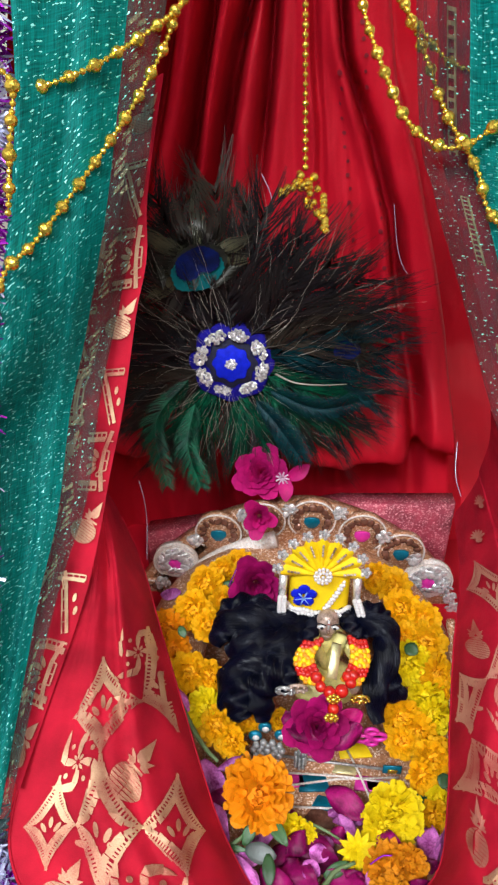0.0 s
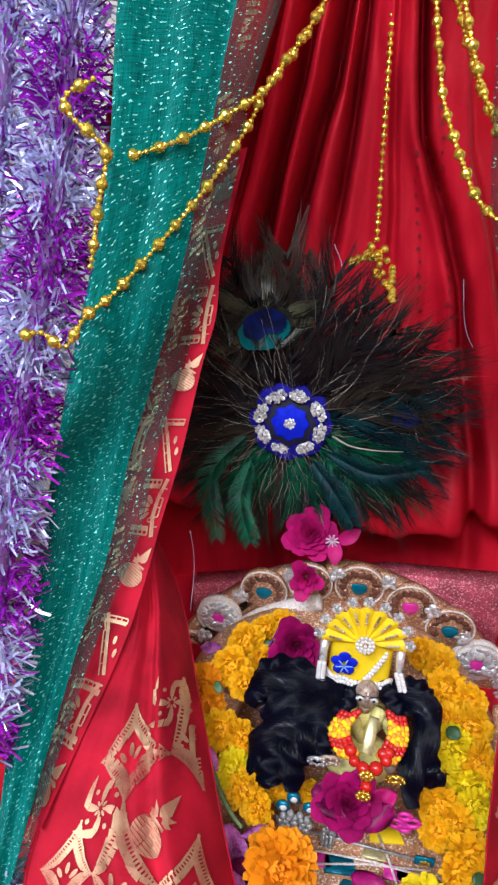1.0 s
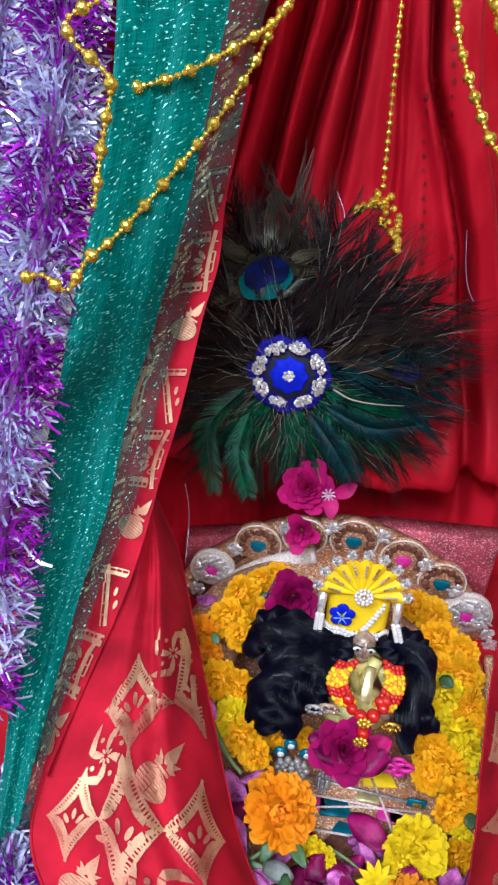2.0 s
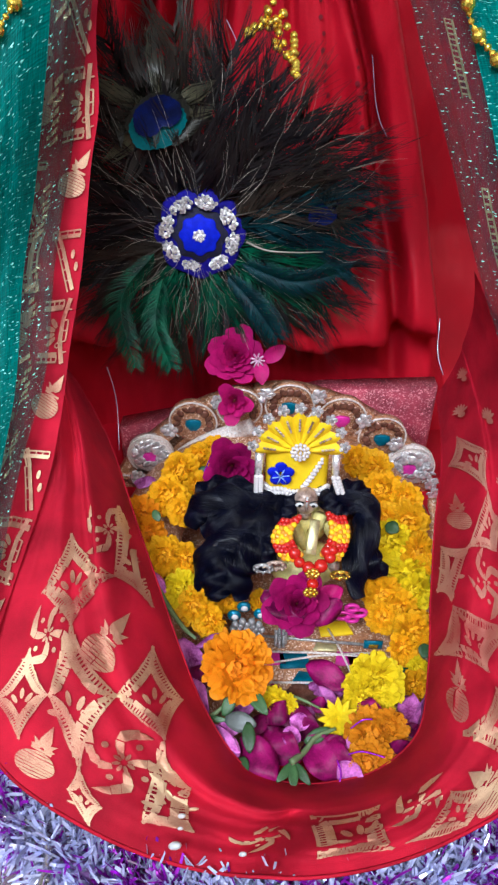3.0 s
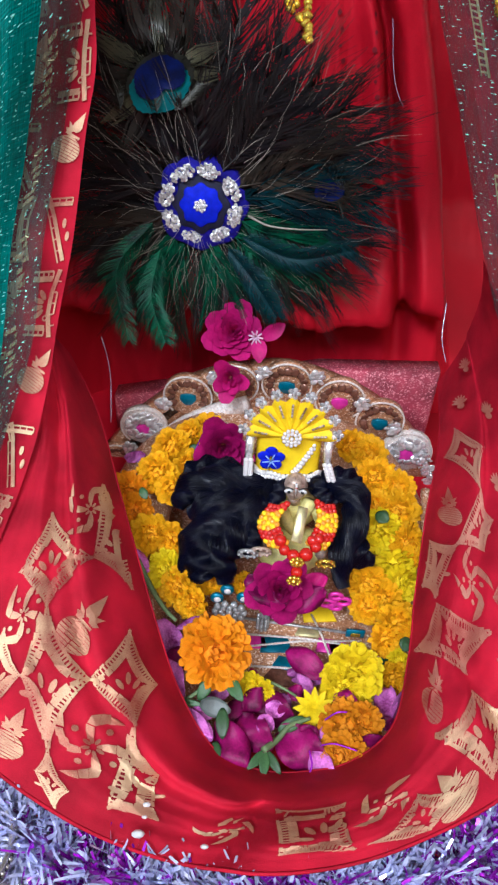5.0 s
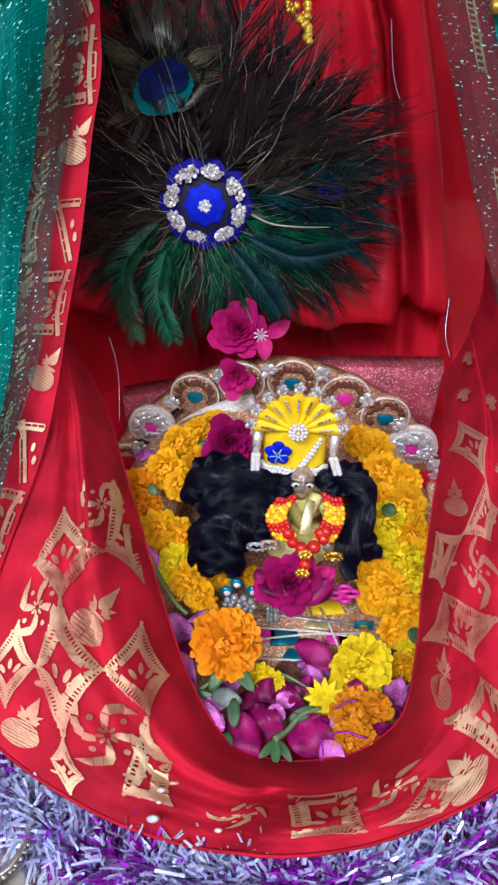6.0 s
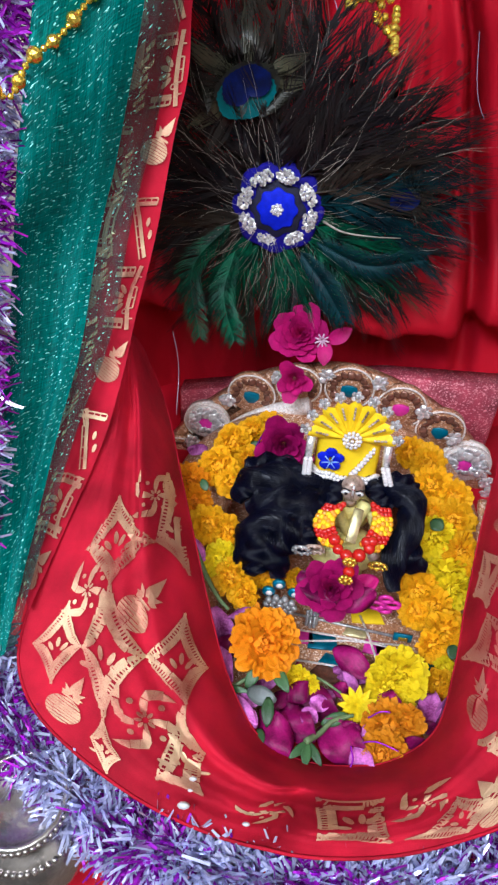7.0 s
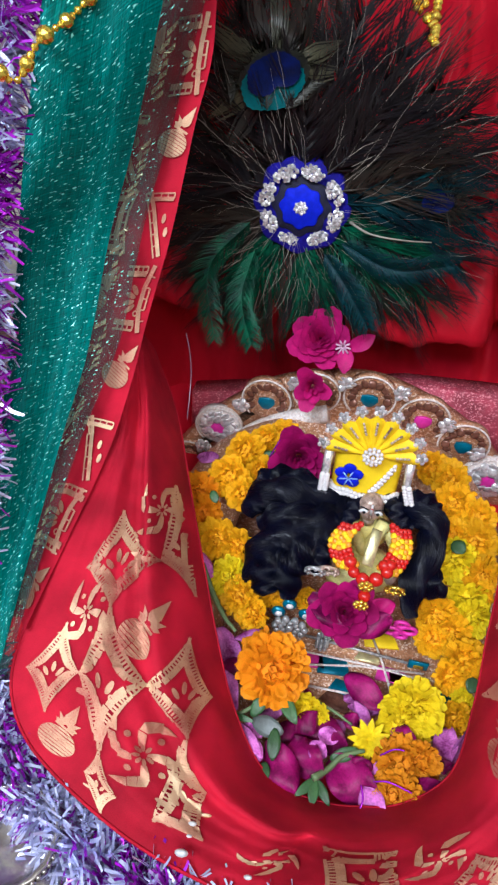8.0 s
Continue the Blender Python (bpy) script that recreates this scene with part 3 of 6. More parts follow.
    def water_pot(self, s, t, r):
        """A round ribbed pot with a neck, a crown of pointed leaves and a coconut on top."""
        for k in range(9):
            x0, x1 = -1 + 2 * (k + 0.06) / 9, -1 + 2 * (k + 0.90) / 9
            h0, h1 = math.sqrt(max(0.02, 1 - x0 * x0)), math.sqrt(max(0.02, 1 - x1 * x1))
            for j in range(4):
                g0, g1 = -1 + j * 0.5, -0.5 + j * 0.5
                self.poly([(s + 0.35 * r + 0.56 * r * x0, t + 0.74 * r * h0 * g0), (s + 0.35 * r + 0.56 * r * x0, t + 0.74 * r * h0 * g1), (s + 0.35 * r + 0.56 * r * x1, t + 0.74 * r * h1 * g1), (s + 0.35 * r + 0.56 * r * x1, t + 0.74 * r * h1 * g0)])
        self.band([(s - 0.26 * r, t - 0.40 * r), (s - 0.26 * r, t + 0.40 * r)], None, r * 0.10)
        for k in range(-3, 4):
            a = math.pi + k * 0.45
            ln = 0.62 if k % 2 == 0 else 0.50
            c, d = math.cos(a), math.sin(a)
            self.poly([(s - 0.30 * r + r * (x * c - y * d), t + r * (x * d + y * c)) for x, y in ((0.10, -0.03), (0.32, -0.10), (ln, 0.0), (0.32, 0.10), (0.10, 0.03))])
        self.poly([(s - 0.66 * r, t - 0.24 * r), (s - 1.30 * r, t + 0.02 * r), (s - 0.66 * r, t + 0.24 * r), (s - 0.58 * r, t)])

    def lotus(self, s, t, r):
        for k in range(-3, 4):
            a = math.pi + k * 0.42
            self.dot(s + 0.5 * r * math.cos(a), t + 0.5 * r * math.sin(a), 0.5 * r, 0.13 * r, a)
        self.dot(s + 0.25 * r, t, 0.3 * r, 0.45 * r)


brocade = thing("brocade_shawl", "red brocade shawl with gold woven motifs draped round the throne", "cloth", at=(0, 0.2, 0.0))
OFF = V(0, 0.2, 0.0)


def collar_end(u, v):
    """The shawl up to its slanting end, which turns back behind the drape."""
    turn = max(0.0, (u - 0.93) / 0.07)
    return collar(u * (0.800 + 0.085 * v), v) + V(0.004, 0.040, -0.012) * turn * turn


part("collar", grid_mesh("collar", lambda u, v: collar_end(u, v) - OFF, 260, 40, BROCADE), BROCADE, brocade)
part("hanging_fold", grid_mesh("hanging_fold", lambda u, v: strip(u, v) - OFF, 120, 16, BROCADE), BROCADE, brocade)

# the woven motifs, by their places along and across the shawl
wv = Weave(collar, 0.45, low=lambda u: 0.06 + 0.24 * math.exp(-((u - 0.47) / 0.085) ** 2) if u < 0.6 else 0.03)
STARS_WEST = (((0.1206, 0.0504), (0.1614, 0.0251), (0.1779, 0.0579), (0.1474, 0.0749)), ((0.1779, 0.0579), (0.2233, 0.0434), (0.2526, 0.0803), (0.2091, 0.0804)),
              ((0.2051, 0.0150), (0.2373, 0.0098), (0.2542, 0.0282), (0.2233, 0.0434)), ((0.2542, 0.0282), (0.2872, 0.0358), (0.3125, 0.0648), (0.2942, 0.0770)),
              ((0.2526, 0.0803), (0.2781, 0.0854), (0.2850, 0.1020), (0.2620, 0.0943)), ((0.1180, 0.0100), (0.1420, 0.0030), (0.1850, 0.0080), (0.1614, 0.0251)),
              ((0.1779, 0.0860), (0.2091, 0.0804), (0.2270, 0.1040), (0.1980, 0.1120)))
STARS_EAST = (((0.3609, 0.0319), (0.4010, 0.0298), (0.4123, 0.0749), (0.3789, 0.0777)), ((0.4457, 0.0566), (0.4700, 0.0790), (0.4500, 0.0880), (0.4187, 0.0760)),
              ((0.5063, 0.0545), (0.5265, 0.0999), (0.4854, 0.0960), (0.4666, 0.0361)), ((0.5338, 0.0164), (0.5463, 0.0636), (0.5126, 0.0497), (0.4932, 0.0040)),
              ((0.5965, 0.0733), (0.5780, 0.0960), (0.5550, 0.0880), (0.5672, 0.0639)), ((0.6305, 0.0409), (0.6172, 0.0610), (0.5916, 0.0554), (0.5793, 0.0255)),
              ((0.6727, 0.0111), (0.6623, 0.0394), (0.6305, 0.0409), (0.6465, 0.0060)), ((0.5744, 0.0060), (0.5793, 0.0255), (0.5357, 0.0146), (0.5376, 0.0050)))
# motifs further along take the darker gold, shade painted into the thread
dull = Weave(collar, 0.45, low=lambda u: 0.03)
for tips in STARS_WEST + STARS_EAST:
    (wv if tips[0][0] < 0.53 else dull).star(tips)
MOTIFS = ((0.1959, 0.0398, 1.02, 0.0165, "pot"), (0.2588, 0.0570, 0.35, 0.0225, "wheel"), (0.1763, 0.0720, 0.35, 0.0185, "wheel"), (0.1324, 0.0207, 0.2, 0.0165, "wheel"),
                            (0.2400, 0.0978, 0.90, 0.0150, "pot"), (0.3440, 0.0590, 0.6, 0.0150, "wheel"), (0.4252, 0.0450, 0.0, 0.0165, "wheel"), (0.4660, 0.0790, 1.27, 0.0170, "pot"),
                            (0.4808, 0.0238, 2.9, 0.0150, "pot"), (0.5649, 0.0444, 0.3, 0.0190, "wheel"), (0.6042, 0.0178, 2.9, 0.0140, "pot"), (0.5380, 0.0800, 2.6, 0.0110, "lotus"),
                            (0.7250, 0.0245, 2.9, 0.0080, "lotus"), (0.6939, 0.0163, 2.9, 0.0080, "lotus"), (0.6966, 0.0560, 2.9, 0.0090, "lotus"), (0.6450, 0.0640, 2.9, 0.0090, "lotus"))
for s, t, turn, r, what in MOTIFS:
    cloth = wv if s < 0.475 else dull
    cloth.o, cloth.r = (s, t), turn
    if what == "pot":
        cloth.water_pot(0, 0, r)
    elif what == "wheel":
        cloth.pinwheel(0, 0, r)
    else:
        cloth.lotus(0, 0, r)
part("zari_weave", wv.soup, ZARI, brocade, "gold woven stars, pots and pinwheels", smooth=False, kind="stuff")
part("worn_zari_weave", dull.soup, ZARI_SHADED, brocade, "gold stars, pots and pinwheels in a shaded gold", smooth=False, kind="stuff")

wv = Weave(strip, 0.2)
for k in range(11):
    s = 0.0340 + k * 0.0466
    for col, t in enumerate((0.0115, 0.0400)):
        wv.o, wv.r = (s, t), 0.0
        kind = (k + col + 1) % 3
        if kind == 0:
            wv.ladder([(-0.0195, -0.0105), (-0.0195, -0.0035), (-0.0195, 0.0035), (-0.0195, 0.0105)], (1, 0), 0.0062)
            wv.ladder([(0.0195, -0.0105), (0.0195, -0.0035), (0.0195, 0.0035), (0.0195, 0.0105)], (-1, 0), 0.0062)
            wv.ladder([(-0.0195, -0.0115), (-0.0065, -0.0085), (0.0065, -0.0085), (0.0195, -0.0115)], (0, 1), 0.0054)
            for q in (-0.9, -0.35, 0.2, 0.75):
                wv.dot(0.008 * math.sin(q) + 0.001, 0.007 * math.cos(q) - 0.003, 0.0040, 0.0017, math.pi / 2 - q)
            wv.ring(0.009, -0.003, 0.0010, 0.0010)
        elif kind == 1:
            wv.r = 0.5
            wv.water_pot(-0.004, 0, 0.0138)
        else:
            wv.ladder([(-0.017, 0.0105), (-0.006, 0.0060), (0.008, 0.0010), (0.022, -0.0045)], (0.0, -0.02), 0.0046)
            wv.ladder([(-0.017, -0.009), (-0.017, 0.0), (-0.017, 0.0105)], (0.1, 0.0), 0.0046)
            wv.dot(-0.002, -0.005, 0.0030, 0.0014)
            wv.dot(0.006, -0.008, 0.0030, 0.0014)
part("zari_weave", wv.soup, ZARI, brocade, "gold woven squares and pots", smooth=False, kind="stuff")
hems = Soup()
tube(hems, [collar_end(i / 200, 0.0) for i in range(4, 199)], 0.0007, 6)
part("inner_hem", hems, BROCADE, brocade)
hems = Soup()
tube(hems, [collar_end(i / 200, 1.0) for i in range(4, 199)], 0.0009, 6)
part("outer_hem", hems, BROCADE, brocade)

# ---- green net drapes with a sheer border ----
def drape(name, inner, outer, split, label, folds, backing=False):
    ic, oc = spline(inner, NS), spline(outer, NS)
    base = Vector(inner[len(inner) // 2])

    def surf(u, v):
        p = pick(ic, u).lerp(pick(oc, u), v)
        a = folds * (math.sin(v * 15 + u * 3 + 1.5 * noise.noise(V(v * 2, u * 3, 8))) * 0.0034 + 0.0006 * math.sin(v * 33 + u * 5 + 3 * noise.noise(V(v * 3, u * 4, 3)))) * min(1, v * 3)
        a += math.sin(v * 9 + u * 2) * 0.0020 + 0.004 * noise.noise(V(v * 4, u * 6, 2.2)) + 0.0015 * noise.noise(V(v * 16, u * 9, 4))
        return p + V(0, -0.7, 0.5) * a - base

    ob = thing(name, label, "drape", "green drapes", at=base)
    for nm, v0, v1, mt, lab in (("sheer_border", 0.0, split, SHEER_DARK if backing else SHEER, "see-through border with gold zari squares"), ("net", split, 1.0, GREEN, "sparkling teal net")):
        me = grid_mesh(nm, lambda u, v: surf(u, v0 + (v1 - v0) * v), 120, 30, mt, uv=lambda u, v: ((v0 + (v1 - v0) * v) * 0.13, u * 0.5))
        part(nm, me, mt, ob, lab)
    sq = Soup()

    def patch(u0, u1, v0, v1, lift):
        off = base + V(0, -0.0008, 0.0005) * lift
        P = [surf(u0 + (u1 - u0) * i / 4, v) + off for i in range(5) for v in (v0, v1)]
        sq.add(P, [(2 * i, 2 * i + 1, 2 * i + 3, 2 * i + 2) for i in range(4)])

    if backing:
        # a red brocade hem with gold squares hangs behind the sheer border
        hang = lambda u, v: surf(u, 0.14 + 0.24 * v) + V(0, 0.008, -0.004)
        part("red_lining", grid_mesh("red_lining", hang, 120, 8, BROCADE), BROCADE, ob, "red brocade hem behind the net")
        for k in (0.05, 0.27, 0.49, 0.71):
            for v0, v1 in ((0.180, 0.188), (0.222, 0.236)):
                patch(k, k + 0.115, v0, v1, -6.0)
            for i in range(14):
                patch(k + 0.0083 * i, k + 0.0083 * i + 0.0028, 0.188, 0.222, -6.0)
        part("gold_squares", sq, ZARI_LINE, ob, "gold woven squares behind the net", smooth=False, kind="stuff").matrix_parent_inverse = Matrix.Translation(base).inverted()
    else:
        # worn gold bars woven into the see-through border
        rn = random.Random(12)
        k = 0.02
        while k < 0.97:
            for a in range(7):
                v0 = split * rn.uniform(0.42, 0.62)
                patch(k + 0.055 * a / 7, k + 0.055 * (a + 0.62) / 7, v0, v0 + split * rn.uniform(0.12, 0.34), 1.0)
            k += 0.088
        me = sq.mesh("zari_squares", SHEER_ZARI)
        me.uv_layers.new(name="UVMap")
        for lp in me.loops:
            c = me.vertices[lp.vertex_index].co
            me.uv_layers[0].data[lp.index].uv = (c.x, c.z)
        o = part("zari_border", me, SHEER_ZARI, ob, "dull gold woven squares", kind="stuff")
        o.matrix_parent_inverse = Matrix.Translation(base).inverted()


drape("green_drape", [(-0.0927, 0.4982, 0.5987), (-0.1093, 0.4975, 0.5421), (-0.1244, 0.4745, 0.4777), (-0.1326, 0.4411, 0.4045), (-0.1534, 0.4265, 0.3232), (-0.1621, 0.3869, 0.2720), (-0.1664, 0.3448, 0.2204), (-0.1785, 0.3070, 0.1791), (-0.1817, 0.2269, 0.1352), (-0.1814, 0.1848, 0.1123)],
      [(-0.1766, 0.4445, 0.5873), (-0.1943, 0.4338, 0.5339), (-0.1947, 0.4009, 0.4464), (-0.2060, 0.3560, 0.3483), (-0.2102, 0.3363, 0.3040), (-0.2272, 0.3417, 0.2496), (-0.2242, 0.2996, 0.2011), (-0.2188, 0.2527, 0.1574), (-0.2057, 0.2030, 0.1241), (-0.1989, 0.1705, 0.1074)],
      0.30, "sparkling teal net drape with a sheer zari border", 1.0)
drape("green_drape", [(0.0217, 0.4887, 0.5376), (0.0366, 0.4649, 0.4286), (0.0485, 0.4494, 0.3926), (0.0677, 0.4202, 0.3421), (0.0885, 0.3812, 0.2826), (0.1105, 0.3597, 0.2337), (0.1333, 0.3403, 0.1922), (0.1529, 0.3018, 0.1511)],
      [(0.1061, 0.3863, 0.5284), (0.1255, 0.3891, 0.4304), (0.1360, 0.3723, 0.4008), (0.1440, 0.3462, 0.3597), (0.1549, 0.3189, 0.3088), (0.1688, 0.3002, 0.2686), (0.1804, 0.2812, 0.2362), (0.1894, 0.2559, 0.1960)],
      0.30, "dark green net drape with a sheer border over red", 0.6, True)

# ---- tinsel garlands ----
def tinsel(name, pts, radius, count, seed, label, first=0, silver=0.0):
    rnd = random.Random(seed)
    path = even(pts, 0.004)
    L = len(path)
    base = path[L // 2]
    ob = thing(name, label, "garland", "tinsel garlands", at=base)
    core = Soup()
    tube(core, path, radius * 0.25, 8)
    part("core", core, WIRE, ob)
    kinds = (Soup(), Soup())
    for i in range(count):
        j = rnd.randrange(1, L - 1)
        d = (path[j + 1] - path[j - 1]).normalized()
        s, u = frame_at(d)
        a = rnd.uniform(0, 2 * math.pi)
        r = s * math.cos(a) + u * math.sin(a)
        out = (r + d * rnd.uniform(-1.1, 1.1) + V(rnd.uniform(-0.5, 0.5), rnd.uniform(-0.5, 0.5), rnd.uniform(-0.5, 0.5))).normalized()
        ln = rnd.uniform(0.007, 0.015)
        p0 = path[j] + r * radius * (rnd.random() ** 0.6) * 0.85
        bend = d * rnd.uniform(-0.35, 0.35) + V(0, 0, -0.15)
        side = out.cross(V(rnd.uniform(-1, 1), rnd.uniform(-1, 1), rnd.uniform(-1, 1))).normalized() * rnd.uniform(0.0005, 0.0010)
        p1 = p0 + out * ln * 0.55
        p2 = p0 + out * ln + bend * ln * 0.5
        block = int((j * 0.004 + rnd.uniform(-0.008, 0.008)) / 0.05 + first) % 2
        if rnd.random() < 0.2:
            block = 1 - block
        if rnd.random() < silver:
            block = 1
        kinds[block].add([p0 - side, p0 + side, p1 + side, p1 - side, p2 + side * 0.8, p2 - side * 0.8], [(0, 1, 2, 3), (3, 2, 4, 5)])
    part("purple_foil", kinds[0], PURPLE_T, ob, "shiny purple foil strands", smooth=False, kind="stuff")
    part("silver_foil", kinds[1], SILVER_T, ob, "shiny silver lavender foil strands", smooth=False, kind="stuff")


tinsel("tinsel_garland", [(-0.2220, 0.4632, 0.6038), (-0.2292, 0.4547, 0.5577), (-0.2258, 0.4247, 0.4897), (-0.2266, 0.3898, 0.4137), (-0.2304, 0.3536, 0.3467), (-0.2357, 0.3154, 0.2765), (-0.2310, 0.2680, 0.2077), (-0.2287, 0.2188, 0.1468)], 0.024, 9000, 5,
       "purple and silver tinsel garland hanging beside the green drape")
tinsel("tinsel_garland", [(-0.2230, 0.2024, 0.1073), (-0.1957, 0.1727, 0.0855), (-0.1650, 0.1496, 0.0733), (-0.1313, 0.1324, 0.0682), (-0.0967, 0.1141, 0.0589), (-0.0867, 0.1143, 0.0702), (-0.0515, 0.1088, 0.0697), (-0.0212, 0.1071, 0.0724), (0.0217, 0.1110, 0.0720), (0.0630, 0.1235, 0.0697), (0.1092, 0.1458, 0.0683), (0.1569, 0.1735, 0.0766)], 0.0185, 13000, 8,
       "silver and purple tinsel garland lying along the shawl's hem", 1, 0.35)
tinsel("tinsel_garland", [(-0.2686, 0.4745, 0.6066), (-0.2755, 0.4650, 0.5586), (-0.2724, 0.4336, 0.4880), (-0.2736, 0.3971, 0.4092), (-0.2733, 0.3603, 0.3399), (-0.2732, 0.3173, 0.2700), (-0.2658, 0.2614, 0.1842)], 0.027, 7000, 15,
       "silver lavender tinsel garland hanging at the outside of the purple one", 1, 0.75)
tinsel("tinsel_garland", [(0.1569, 0.1735, 0.0766), (0.1718, 0.2029, 0.1223), (0.1749, 0.2519, 0.1997), (0.1633, 0.3104, 0.2978), (0.1467, 0.3626, 0.3881), (0.1361, 0.3993, 0.4507)], 0.026, 6000, 9,
       "purple and silver tinsel garland hanging beside the dark drape")

# ---- gold bead chains ----
def faceted(r, name):
    bm = bmesh.new()
    bmesh.ops.create_icosphere(bm, subdivisions=2, radius=r)
    me = bpy.data.meshes.new(name)
    bm.to_mesh(me)
    bm.free()
    me.materials.append(GOLD)
    return me


BIG, SMALL = faceted(0.0039, "big_bead"), faceted(0.0019, "small_bead")


def bead_chain(pts, label, big=True, step=0.0042, tiny=1.0):
    rnd = random.Random(int(pts[0][0] * 1e4))
    path = even(pts, step)
    ob = thing("bead_chain", label, "bead chain", "gold bead chains", at=path[0])
    th = Soup()
    tube(th, path, 0.0005, 5)
    part("thread", th, GOLD, ob)
    for i, p in enumerate(path):
        fat = big and i % 4 == 2
        q = Matrix.Translation(p) @ Euler((rnd.random() * 6, rnd.random() * 6, rnd.random() * 6)).to_matrix().to_4x4() @ Matrix.Scale(tiny * rnd.uniform(0.9, 1.1), 4)
        piece("bead", BIG if fat else SMALL, q, ob)
    return ob


SWAG = "gold faceted bead chain hung in a swag over the drape"
bead_chain([(-0.0713, 0.5351, 0.5712), (-0.0900, 0.5106, 0.5308), (-0.1058, 0.4930, 0.5045), (-0.1135, 0.4827, 0.4928), (-0.1266, 0.4655, 0.4819), (-0.1436, 0.4457, 0.4708), (-0.1574, 0.4315, 0.4629), (-0.1742, 0.4194, 0.4564), (-0.1871, 0.4127, 0.4526)], SWAG)
bead_chain([(-0.0726, 0.5292, 0.5677), (-0.0913, 0.5059, 0.5290), (-0.1072, 0.4905, 0.5044), (-0.1176, 0.4802, 0.4855), (-0.1244, 0.4675, 0.4681), (-0.1417, 0.4384, 0.4370), (-0.1645, 0.4077, 0.4058), (-0.1868, 0.3806, 0.3783), (-0.1953, 0.3535, 0.3704), (-0.2021, 0.3382, 0.3567), (-0.2130, 0.3342, 0.3653), (-0.2228, 0.3298, 0.3642)], SWAG)
bead_chain([(-0.1984, 0.3967, 0.4932), (-0.2127, 0.3896, 0.4843), (-0.2088, 0.3863, 0.4747), (-0.1957, 0.3846, 0.4654), (-0.1878, 0.3826, 0.4573), (-0.1889, 0.3756, 0.4402), (-0.1904, 0.3700, 0.4257), (-0.1907, 0.3619, 0.4085), (-0.1917, 0.3559, 0.3954)], "short gold bead chain caught in the tinsel")
bead_chain([(-0.0152, 0.5628, 0.5727), (-0.0097, 0.5424, 0.5367), (-0.0043, 0.5252, 0.5094), (-0.0002, 0.5138, 0.4912), (0.0077, 0.4993, 0.4717), (0.0163, 0.4759, 0.4530), (0.0245, 0.4572, 0.4379), (0.0350, 0.4433, 0.4284), (0.0483, 0.4351, 0.4237), (0.0596, 0.4314, 0.4264), (0.0672, 0.4275, 0.4326), (0.0778, 0.4250, 0.4427)], SWAG)
bead_chain([(-0.0071, 0.5501, 0.5709), (0.0058, 0.5282, 0.5356), (0.0167, 0.5094, 0.5091), (0.0222, 0.4989, 0.4959), (0.0349, 0.4791, 0.4714), (0.0486, 0.4518, 0.4406), (0.0600, 0.4358, 0.4239), (0.0676, 0.4220, 0.4109), (0.0740, 0.4188, 0.3946), (0.0856, 0.4064, 0.3818), (0.0971, 0.3952, 0.3704), (0.1081, 0.3851, 0.3620), (0.1270, 0.3680, 0.3477)], SWAG)
bead_chain([(-0.0008, 0.5414, 0.5697), (0.0096, 0.5178, 0.5320), (0.0195, 0.4986, 0.5031), (0.0250, 0.4882, 0.4901), (0.0384, 0.4740, 0.4760), (0.0478, 0.4628, 0.4671), (0.0609, 0.4514, 0.4630), (0.0773, 0.4415, 0.4648)], SWAG)
drop = bead_chain([(-0.0482, 0.6205, 0.7214), (-0.0432, 0.5737, 0.6013), (-0.0386, 0.5515, 0.5162), (-0.0366, 0.5401, 0.4778), (-0.0343, 0.5331, 0.4369), (-0.0319, 0.5275, 0.3928)], "thin gold bead chain hanging down to the feather fan", False, 0.0060, 1.25)
tuft = [(-0.0481, 0.5185, 0.3763), (-0.0401, 0.5203, 0.3821), (-0.0316, 0.5225, 0.3867), (-0.0266, 0.5157, 0.3775), (-0.0207, 0.5093, 0.3671), (-0.0146, 0.5018, 0.3530)]
rnd = random.Random(4)
for i, p in enumerate(even(tuft, 0.0012)):
    q = Vector(p) + V(rnd.uniform(-1, 1), rnd.uniform(-0.5, 0.5), rnd.uniform(-1, 1)) * (0.006 if 12 < i < 40 else 0.0022)
    piece("bead", SMALL, Matrix.Translation(q) @ Matrix.Scale(rnd.uniform(1.1, 1.8), 4), drop)

# ---- red cloth under the throne ----
def altar(u, v):
    x, y = -0.34 + 0.68 * u, 0.10 + 0.58 * v
    return V(x, y, 0.004 + 0.0025 * noise.noise(V(x * 14, y * 14, 0.5)))


under = thing("altar_cloth", "plain red cloth spread on the table under the throne", "cloth", at=(0, 0.4, 0.0))
part("cloth", grid_mesh("cloth", lambda u, v: altar(u, v) - V(0, 0.4, 0), 40, 34, RED), RED, under)

# ---- throne ----
throne = thing("idol_throne", "small throne covered in copper glitter with a scalloped jewelled back", "throne", at=(-0.013, 0.40, 0.0))
YB = 0.480
rim = [(-0.1866, 0.4800, -0.0258), (-0.1816, 0.4800, -0.0012), (-0.1579, 0.4800, 0.0374), (-0.1333, 0.4800, 0.0647), (-0.0943, 0.4800, 0.0968), (-0.0560, 0.4800, 0.1122), (-0.0104, 0.4800, 0.1195), (0.0350, 0.4800, 0.1067), (0.0738, 0.4800, 0.0855), (0.1088, 0.4800, 0.0534), (0.1339, 0.4800, 0.0083)]
rim = [V(x, 0.482, z) for x, _, z in rim]
s = Soup()
outline = [V(rim[0].x, 0.482, 0.0)] + spline(rim, 60) + [V(rim[-1].x, 0.482, 0.0)]
slab(s, outline[::-1], (0, -1, 0), 0.012, bevel=0.002)
part("backrest", s, GLITTER, throne)
s = Soup()
box(s, (-0.135, 0.215, 0.003), (0.115, 0.47, 0.009), bevel=0.002)
